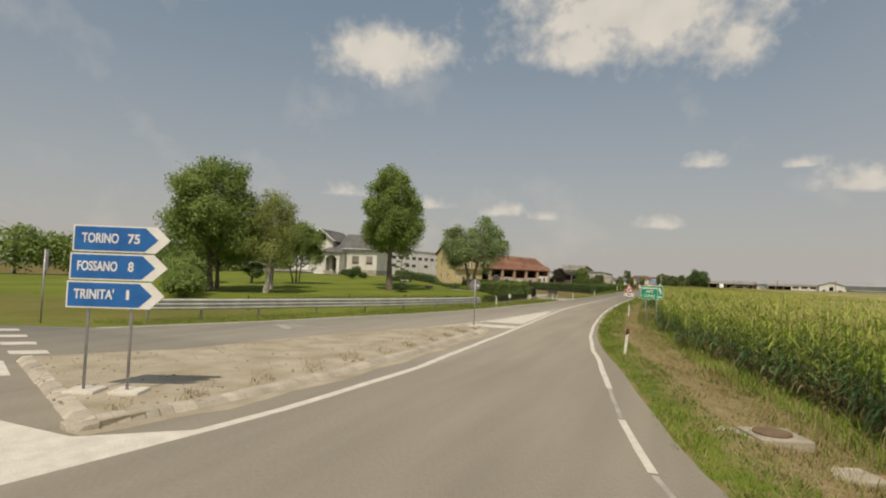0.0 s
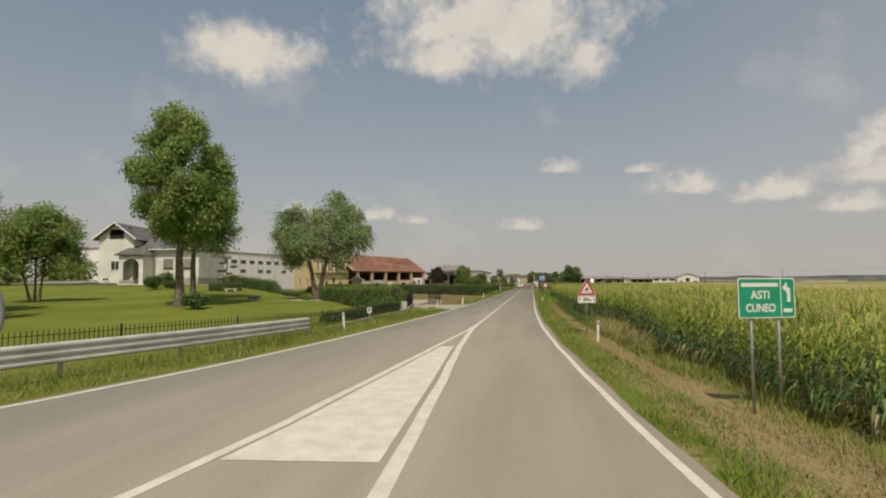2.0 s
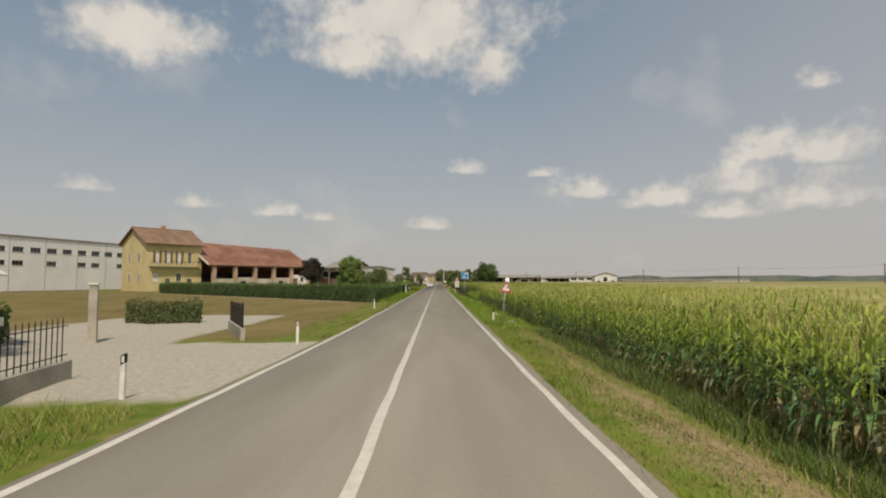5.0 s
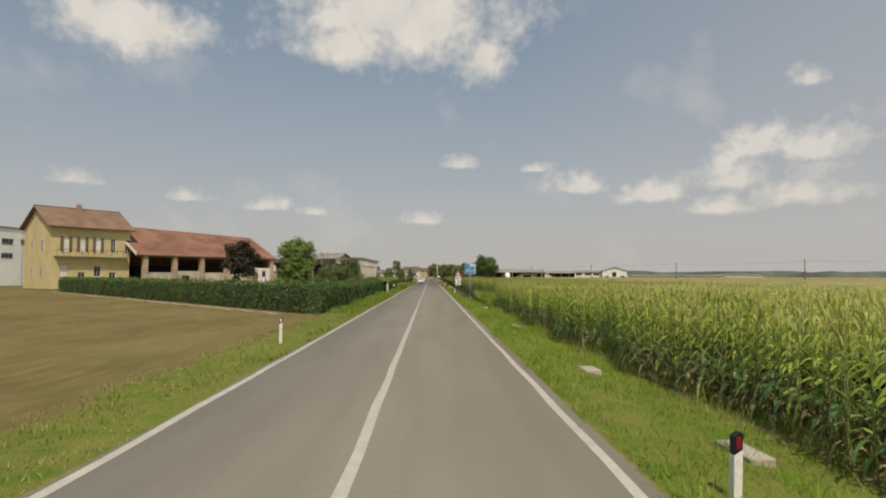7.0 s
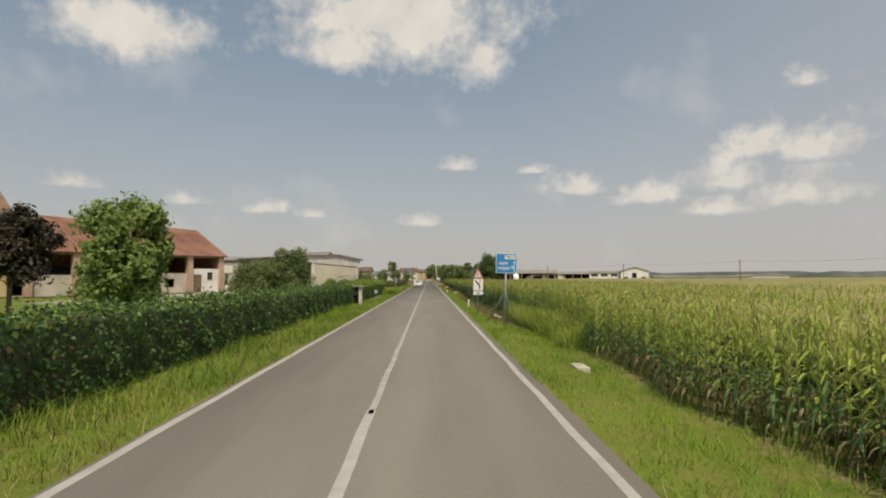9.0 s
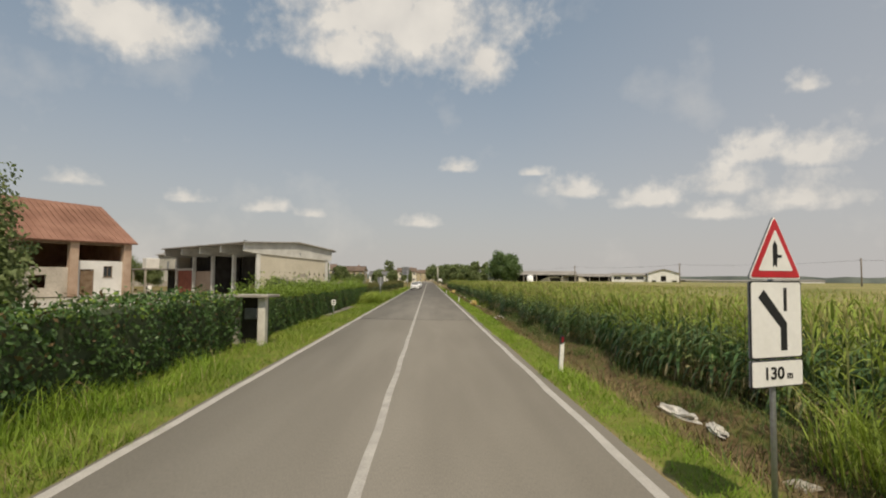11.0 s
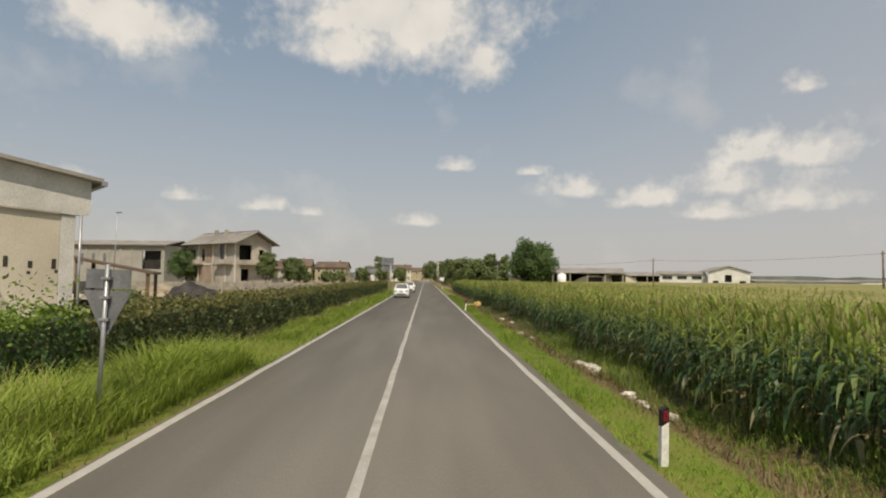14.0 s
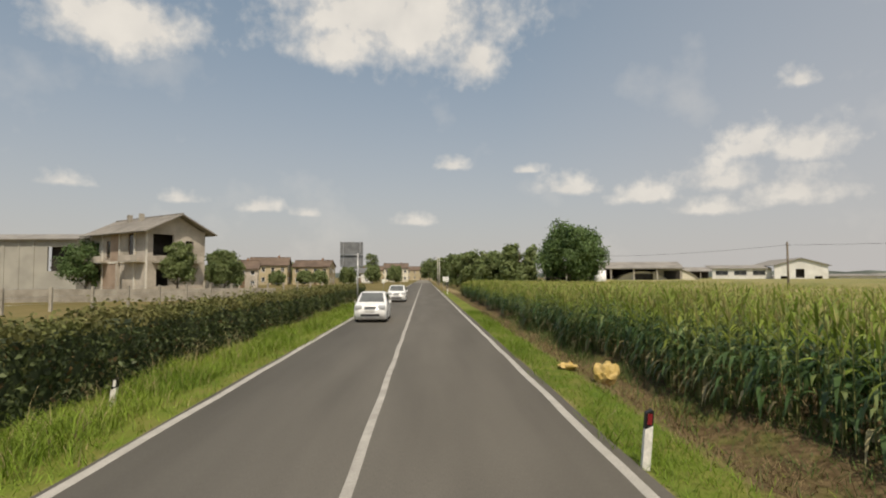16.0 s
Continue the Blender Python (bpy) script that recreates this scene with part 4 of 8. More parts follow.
def corn_template(seed, low, h, broad=False, young=5):
    r = random.Random(seed)
    chunks = []
    z = max(low, 0.0)
    bend = r.uniform(-0.08, 0.08)
    stalk = []
    for hh in (z, h * 0.9):
        for k in range(3):
            a = k * 2.094
            rad = 0.018 if hh < 1 else 0.009
            stalk.append((math.cos(a) * rad + bend * (hh / h) ** 2, math.sin(a) * rad, hh))
    chunks.append((np.array(stalk), np.array([(0, 1, 4, 3), (1, 2, 5, 4), (2, 0, 3, 5)]), np.full(3, 2)))
    plane = r.uniform(-0.5, 0.5)
    n = 12
    for i in range(n):
        hh = 0.18 + (h * 0.88 - 0.18) * i / (n - 1)
        if hh < low or (i < 2 and r.random() < 0.6):
            continue
        t = plane + (math.pi if i % 2 else 0) + r.uniform(-0.5, 0.5)
        long = r.uniform(0.55, 0.85) * (1.0 if 1 < i < 9 else 0.7)
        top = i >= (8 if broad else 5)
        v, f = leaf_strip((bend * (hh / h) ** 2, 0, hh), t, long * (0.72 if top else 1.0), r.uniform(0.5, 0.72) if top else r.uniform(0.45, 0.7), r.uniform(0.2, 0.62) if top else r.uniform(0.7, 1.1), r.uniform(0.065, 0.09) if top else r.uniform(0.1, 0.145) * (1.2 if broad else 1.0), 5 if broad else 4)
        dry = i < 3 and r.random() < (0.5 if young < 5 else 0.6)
        # Slot 5 is the lit leaf copy, given at random to lower leaves.
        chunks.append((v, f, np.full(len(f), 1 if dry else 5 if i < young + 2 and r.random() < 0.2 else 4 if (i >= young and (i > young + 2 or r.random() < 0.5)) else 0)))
    for k in range(5):
        t = k * 1.256 + r.uniform(-0.3, 0.3)
        spread = 0.0 if k == 0 else r.uniform(0.06, 0.13)
        b = np.array((bend * 0.85, 0, h * 0.87))
        tip = b + np.array((math.cos(t) * spread, math.sin(t) * spread, r.uniform(0.2, 0.3)))
        s = np.array((-math.sin(t), math.cos(t), 0)) * 0.011
        chunks.append((np.array([b - s, b + s, tip + s * 0.6, tip - s * 0.6]), np.array([(0, 1, 2, 3)]), np.full(1, 3)))
    v, f, s = gather(chunks)
    return (v, f), s


def corn_rows():
    chunks = []
    full = [corn_template(i, 0.0, 2.25) for i in range(6)]
    mids = [corn_template(40 + i, 0.75, 2.25) for i in range(5)]
    tops = [corn_template(20 + i, 1.25, 2.25) for i in range(5)]
    pale = [corn_template(60 + i, 0.0, 2.25, young=2) for i in range(5)]
    pale_mids = [corn_template(70 + i, 0.75, 2.25, young=3) for i in range(5)]
    broad = [corn_template(80 + i, 0.0, 2.25, True, 7) for i in range(6)]
    broad_mids = [corn_template(90 + i, 0.75, 2.25, True, 7) for i in range(5)]
    for depth, group, gap in [(k, full, 0.17) for k in range(3)] + [(k, mids, 0.24) for k in range(3, 6)] + [(k, tops, 0.42) for k in range(6, 15)] + [(k, tops, 0.95) for k in range(15, 41, 2)]:
        y = np.arange(2, 325, gap)
        y = y + rng.uniform(-0.09, 0.09, len(y))
        x = along(CORN_EDGE, y) + depth * 0.72 + rng.uniform(-0.1, 0.1, len(y)) + np.where(depth < 2, 0.25 * np.sin(y * 0.7), 0)
        keep = rng.random(len(y)) > (0.1 if depth else 0.14)
        y, x = y[keep], x[keep]
        z = ground_z(x, y) - 0.02
        size = rng.uniform(0.92, 1.05, len(y)) * (0.93 if depth == 0 else 1.0) * (1 + 0.05 * np.sin(y * 0.13))
        # lighter plants in the middle of the field's edge, broad dark ones towards the village
        kinds = [group, group, group] if depth > 5 else [group, pale, broad] if depth < 3 else [group, pale_mids, broad_mids]
        zone = np.where(y + rng.uniform(-6, 6, len(y)) > 160, 2, np.where(y + rng.uniform(-12, 12, len(y)) > 84, 1, 0))
        zone = np.where((zone == 1) & (rng.random(len(y)) < 0.3), 0, zone)
        pick = rng.integers(0, 5, len(y))
        for g, (tpl, sl) in ((z5 * 10 + g5, t5) for z5 in range(3) for g5, t5 in enumerate(kinds[z5][:5])):
            sel = (pick == g % 10) & (zone == g // 10)
            if sel.any():
                # the outer rows spread their leaves towards the light of the road
                turn = rng.normal(0, 0.55, sel.sum()) + np.pi * rng.integers(0, 2, sel.sum()) if depth < 2 else rng.uniform(0, 6.28, sel.sum())
                chunks.append(scatter(tpl, sl, turn, size[sel], np.stack([x[sel], y[sel], z[sel]], -1)))
    v, f, s = gather(chunks)
    return raw_mesh("corn", v, f, [CORN_LEAF, CORN_DRY, CORN_STALK, TASSEL, CORN_TOP, CORN_LIT], s)


tagged(new("corn", corn_rows()), "tall green maize with tan tassels along the road", "corn", kind="stuff")

# closed canopy of the field behind its first rows
cx = np.concatenate([np.arange(1.4, 30, 1.2), np.arange(30, 120, 6.0), np.arange(120, 420, 30.0)])
cy = np.concatenate([np.arange(2, 330, 1.5), [336, 345, 360, 380, 400]])
CX, CY = np.meshgrid(cx, cy)
PX = along(CORN_EDGE, CY) + 2.4 + CX
bumps = rng.uniform(-0.16, 0.16, CX.shape)
CZ = 1.3 + bumps + np.where(CX < 1.5, -0.9, 0)
CZ = np.where((CX > 28), 1.72 + bumps * 0.6, CZ)
k = np.arange(CX.size).reshape(CX.shape)
cq = np.stack([k[:-1, :-1], k[:-1, 1:], k[1:, 1:], k[1:, :-1]], -1).reshape(-1, 4)
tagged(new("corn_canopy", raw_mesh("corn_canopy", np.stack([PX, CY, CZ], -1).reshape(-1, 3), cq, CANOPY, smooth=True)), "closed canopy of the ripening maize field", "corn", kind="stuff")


def blades(n, place, height, lean, width, mats, slot_chance, name, label):
    """Grass blades, each one bent quad pair, at places given by an array."""
    o = place
    h = height
    a = rng.uniform(0, 6.28, n)
    d = np.stack([np.cos(a), np.sin(a), np.zeros(n)], -1)
    s = np.stack([-np.sin(a), np.cos(a), np.zeros(n)], -1) * (width / 2)[:, None]
    mid = o + d * (h * lean * 0.3)[:, None] + np.array([0, 0, 1]) * (h * 0.6)[:, None]
    tip = o + d * (h * lean)[:, None] + np.array([0, 0, 1]) * h[:, None]
    if h.max() < 0.48:
        v = np.stack([o - s, o + s, tip + s * 0.25, tip - s * 0.25], 1).reshape(-1, 3)
        f = np.arange(n * 4).reshape(-1, 4)
        slots = (rng.random(n) < slot_chance).astype(int)
        return tagged(new(name, raw_mesh(name, v, f, mats, slots)), label, "grass", kind="stuff")
    v = np.stack([o - s, o + s, mid + s * 0.7, mid - s * 0.7, tip + s * 0.1, tip - s * 0.1], 1).reshape(-1, 3)
    i = np.arange(n)[:, None] * 6
    f = np.concatenate([i + np.array([[0, 1, 2, 3]]), i + np.array([[3, 2, 4, 5]])])
    slots = np.tile((rng.random(n) < slot_chance).astype(int), 2)
    return tagged(new(name, raw_mesh(name, v, f, mats, slots)), label, "grass", kind="stuff")


def verge(n, side, y0, y1, lo, hi, h0, h1, dry, label, dead=None, live=None, clump=0.0):
    y = rng.uniform(y0, y1, n)
    off = rng.uniform(lo, hi, n) if np.isscalar(lo) else lo
    x = road_right(y) + off if side > 0 else road_left(y) - off
    patchy = 0.5 + 0.5 * np.sin(x * 1.9 + 1.3 * np.sin(y * 0.8)) * np.sin(y * 0.63 + 2 * np.sin(x))
    h = rng.uniform(h0, h1, n) * (0.35 + 0.9 * patchy)
    keep = ~((side < 0) & (y > 72.4) & (y < 84.8)) & (patchy >= clump)
    x, y, h = x[keep], y[keep], h[keep]
    z = ground_z(x, y) - 0.01
    blades(len(x), np.stack([x, y, z], -1), h, rng.uniform(0.5, 1.5, len(x)), rng.uniform(0.009, 0.02, len(x)) * (0.45 if h0 >= 0.6 else 1.6 if h0 > 0.25 else 1.0), [live or GRASS, dead or GRASS_DRY], dry, "grass", label)


verge(40000, 1, 0, 96, 0.1, 1.5, 0.04, 0.17, 0.16, "short green grass on the roadside verge")
verge(42000, 1, 0, 96, 1.0, 3.9, 0.04, 0.15, 0.78, "thin dry grass on the roadside verge")
verge(9000, 1, 0, 34, 2.0, 4.3, 0.05, 0.18, 0.9, "dry yellow grass on the verge of the junction")
verge(24000, 1, 38, 96, 2.5, 4.6, 0.07, 0.24, 0.15, "green grass before the maize")
verge(9000, 1, 0, 62, 2.6, 4.2, 0.08, 0.3, 0.7, "dry grass before the maize")
verge(12000, 1, 0, 66, 3.4, 5.0, 0.15, 0.55, 0.25, "light green weeds at the foot of the maize", live=GRASS_TALL)
verge(3500, 1, 43, 58, 2.8, 4.3, 0.35, 0.9, 0.72, "tall dry weeds at the corner of the maize")
verge(9000, 1, 60, 92, 2.4, 3.9, 0.15, 0.5, 0.1, "tall green weeds at the foot of the maize", live=WEED)
verge(40000, 1, 90, 152, 0.1, 4.2, 0.07, 0.24, 0.05, "lush green grass on the roadside verge", live=GRASS_TALL)
verge(34000, 1, 150, 275, 0.06, 1.1, 0.06, 0.2, 0.04, "short bright grass on the edge of the road", live=GRASS_TALL)
verge(34000, 1, 150, 275, 1.05, 2.9, 0.06, 0.22, 0.9, "dead weeds and stalks on the bare earth bank", dead=STRAW)
verge(7000, 1, 150, 275, 1.1, 3.4, 0.1, 0.36, 0.5, "patchy weeds on the earth bank", dead=STRAW, live=WEED)
verge(38000, 1, 150, 275, 2.9, 4.7, 0.1, 0.36, 0.15, "green weeds between the ditch and the maize", live=WEED, dead=STRAW)
verge(14000, 1, 88, 275, -0.12, 0.7, 0.1, 0.32, 0.05, "ragged tufts of grass at the road's edge", live=GRASS_TALL, clump=0.62)
verge(12000, 1, 2, 90, -0.1, 0.6, 0.05, 0.2, 0.3, "ragged tufts of grass at the road's edge", clump=0.6)
verge(16000, -1, 86, 290, -0.12, 0.8, 0.08, 0.26, 0.12, "ragged tufts of grass at the road's edge", clump=0.6)
verge(9000, 1, 152, 275, 2.4, 3.6, 0.2, 0.5, 0.1, "soft green weeds on the far lip of the ditch", live=WEED, clump=0.5)
verge(6000, 1, 60, 150, 2.8, 5.0, 0.2, 0.55, 0.3, "weeds along the edge of the maize")
verge(4000, -1, 152, 167, 0.9, 2.8, 0.25, 0.7, 0.05, "clump of tall grass at the hedge", live=GRASS_TALL)
verge(11000, 1, 142, 160, 3.0, 6.2, 0.5, 1.3, 0.12, "tall reed grass beside the maize", live=REED)
verge(26000, -1, 14, 72, 0.45, 4.2, 0.1, 0.36, 0.25, "rough grass under the guard rail")
verge(3500, -1, 40, 70, 1.2, 3.0, 0.25, 0.65, 0.3, "tall weeds along the iron fence")
verge(12000, -1, 127, 160, 0.1, 2.9, 0.1, 0.5, 0.08, "long green grass at the foot of the laurel hedge")
verge(24000, -1, 85, 160, 0.1, 3.0, 0.04, 0.13, 0.42, "mown grass strip along the road")
verge(9500, -1, 158, 188, 0.08, 2.5, 0.08, 0.28, 0.06, "long green grass in front of the hedge")
verge(3300, -1, 188, 199.5, 0.08, 1.8, 0.08, 0.26, 0.06, "green grass beside the gutter of the hedge")
verge(23000, -1, 199.5, 290, 0.08, 2.5, 0.08, 0.28, 0.06, "long green grass in front of the hedge")
verge(900, -1, 215, 290, 1.2, 2.5, 0.6, 1.0, 1.0, "dry seed stalks in front of the hedge")
verge(13000, -1, 204, 217, 0.4, 2.4, 0.35, 1.0, 0.05, "tall bright green grass by the give-way sign", live=REED)
verge(7000, 1, 208, 229, 2.5, 4.3, 0.15, 0.45, 0.1, "soft green grass on the far side of the ditch", live=GRASS_TALL)
verge(24000, -1, 223, 285, 0.7, 2.5, 0.16, 0.46, 0.08, "tall green grass in front of the hedge")


iy = rng.uniform(2.6, 23, 2600)
ix = np.interp(iy, [1.6, 4, 8, 12, 17, 22.6], [-0.1, 0.5, 0.75, 0.75, 0.55, 0.3]) - np.abs(rng.normal(0, 0.55, 2600)) * np.clip(iy / 6, 0.2, 1)
tuft = (0.5 + 0.5 * np.sin(iy * 3.1 + 2 * np.sin(ix * 2.3))) > 0.6
ix, iy = ix[tuft], iy[tuft]
blades(len(ix), np.stack([ix, iy, np.full(len(ix), 0.1)], -1), rng.uniform(0.02, 0.11, len(ix)), rng.uniform(0.6, 1.6, len(ix)), rng.uniform(0.01, 0.02, len(ix)), [STRAW, GRASS_DRY], 0.5, "grass", "dry weeds along the island's kerb")


# ---- hedges ----
def leaf_cloud(n, centres, normals, size, tilt=0.9):
    """Folded leaves, two quads each, facing roughly along the normals."""
    r = rng.normal(size=(n, 3))
    nm = normals + r * tilt
    nm /= np.linalg.norm(nm, axis=1)[:, None]
    u = np.cross(nm, rng.normal(size=(n, 3)))
    u /= np.linalg.norm(u, axis=1)[:, None]
    w = np.cross(nm, u)
    L, W = size[:, None], size[:, None] * 0.55
    base, tip = centres - u * L * 0.5, centres + u * L * 0.5
    fold = nm * L * 0.12
    v = np.stack([base, centres + w * W * 0.5 + fold, tip, centres - w * W * 0.5 + fold], 1).reshape(-1, 3)
    i = np.arange(n)[:, None] * 4
    return v, i + np.array([[0, 1, 2, 3]])


def hedge(p, q, depth, height, count, label, low=0.05, tip_share=0.2, size=(0.09, 0.16), ragged=0.12, tip=None, leaf=None, level=False):
    p, q = Vector((*p, 0)), Vector((*q, 0))
    along_d = (q - p).normalized()
    side = Vector((-along_d.y, along_d.x, 0))
    length = (q - p).length
    base = float(ground_z(p.x, p.y))
    ob = thing("hedge", Matrix.Translation((p.x, p.y, base)), label, "hedge")
    bm = bmesh.new()
    n = max(2, int(length / 0.8))
    rows = []
    for i in range(n + 1):
        c = (q - p) * (i / n)
        g = float(ground_z(p.x + c.x, p.y + c.y)) - base
        wob = 0.1 * noise.noise((i * 0.4, length, 0))
        d = depth / 2 - 0.12
        top = height - 0.16 + wob + (0 if level else g)
        rows.append([bm.verts.new(c + side * o + Vector((0, 0, z))) for o, z in ((-d * 0.8, low + g - 0.05), (-d, (top + g) / 2), (-d * 0.85, top), (d * 0.85, top), (d, (top + g) / 2), (d * 0.8, low + g - 0.05))])
    for a, b in zip(rows, rows[1:]):
        for k in range(6):
            bm.faces.new((a[k], a[(k + 1) % 6], b[(k + 1) % 6], b[k]))
    bm.faces.new(rows[0])
    bm.faces.new(rows[-1][::-1])
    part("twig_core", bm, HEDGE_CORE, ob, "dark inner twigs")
    total = count
    s = rng.uniform(0, length, total)
    face = rng.random(total)
    top_share = depth / (depth + 2 * height)
    o = np.where(face < top_share, rng.uniform(-depth / 2, depth / 2, total), np.where(rng.random(total) < 0.5, -depth / 2, depth / 2))
    zz = np.where(face < top_share, height, low + (height - low) * rng.random(total) ** 0.85)
    bulge = 0.09 * np.sin(s * 1.3 + 2 * np.sin(s * 0.31)) + 0.05 * np.sin(s * 3.7 + zz * 4) + rng.normal(0, 0.05, total)
    nrm = np.zeros((total, 3))
    sd = np.array(side)
    isside = face >= top_share
    nrm[isside] = sd * np.sign(o[isside])[:, None]
    nrm[~isside] = (0, 0, 1)
    o = o + np.where(isside, np.sign(o) * bulge, 0)
    zz = zz + np.where(isside, 0, bulge + np.abs(rng.normal(0, ragged, total)) * (rng.random(total) < 0.35))
    px_, py_ = p.x + along_d.x * s, p.y + along_d.y * s
    gz = ground_z(px_, py_) - base
    cen = np.outer(s, np.array(along_d)) + np.outer(o, sd)
    cen[:, 2] += gz + zz * (1 - gz / height if level else 1)
    v, f = leaf_cloud(total, cen, nrm, rng.uniform(*size, total), 0.75)
    # Top leaves take the tip colour: shoots, plus top light put into colour.
    tips = (zz > height * 0.86) & (rng.random(total) < tip_share * 2.5) | (rng.random(total) < min(0.05, tip_share * 0.25))
    slots = np.where(tips, 1, np.where(rng.random(total) < 0.07, 2, 0))
    ends = int(90 * height * depth)
    for end, sign in ((0.0, -1), (length, 1)):
        ce = np.outer(np.full(ends, end + 0.04 * sign), np.array(along_d)) + np.outer(rng.uniform(-depth / 2, depth / 2, ends), sd)
        rise = 0 if sign < 0 else float(ground_z(q.x, q.y)) - base
        ce[:, 2] += rng.uniform(low, height - (rise if level else 0), ends) + rise
        ve, fe = leaf_cloud(ends, ce, np.tile(np.array(along_d) * sign, (ends, 1)), rng.uniform(*size, ends) * 1.2, 0.7)
        f = np.concatenate([f, fe + len(v)])
        v = np.concatenate([v, ve])
        slots = np.concatenate([slots, np.zeros(ends, int)])
    me = raw_mesh("foliage", v, f, [leaf or LEAF_HEDGE, tip or LEAF_TIP, RED_TIP], slots)
    lv = new("foliage", me)
    lv.parent = ob
    return ob


hedge((-6.9, 128), (-6.5, 171.0), 1.3, 1.85, 30000, "dense dark green clipped laurel hedge beside the road", size=(0.1, 0.17), tip_share=0.06)
hedge((-6.6, 173.4), (-6.7, 213), 1.2, 1.8, 44000, "dense green clipped hedge with young shoots beside the road", size=(0.075, 0.14), tip_share=0.45, ragged=0.32)
hedge((-6.75, 213), (-6.6, 300), 1.3, 1.6, 70000, "long dusty green hedge beside the road", size=(0.1, 0.17), tip_share=0.4, tip=DUSTY_TIP, leaf=LEAF_DUSTY)
hedge((-7.4, 128.3), (-57, 179), 1.2, 2.05, 30000, "clipped green boundary hedge along the stubble field", size=(0.12, 0.2), tip_share=0.06)
hedge((-8.75, 69.2), (-17.4, 74.2), 1.4, 2.1, 14000, "leafy garden hedge behind the iron fence", tip_share=0.2, leaf=LEAF_GARDEN, low=0.2, ragged=0.12, level=True)
hedge((-40.6, 91.3), (-37.4, 93.9), 1.0, 1.1, 2600, "dark clipped box hedge on the villa's lawn", size=(0.07, 0.13), tip_share=0.05)
hedge((-17.8, 95.2), (-13.6, 95.6), 0.7, 1.3, 3000, "low dull hedge behind the paved drive", tip_share=0.3, leaf=LEAF_DULL, tip=DUSTY_TIP)
hedge((-8.6, 60.5), (-8.35, 66.6), 0.5, 0.95, 4000, "ivy and privet grown through the iron fence", tip_share=0.08, ragged=0.2)
hedge((-8.55, 51.0), (-8.35, 60.4), 0.35, 0.6, 4000, "straggling ivy along the foot of the iron fence", tip_share=0.05, ragged=0.2)
hedge((-17, 84), (-45, 103), 1.0, 1.5, 8000, "low green hedge at the back of the garden", size=(0.14, 0.22))


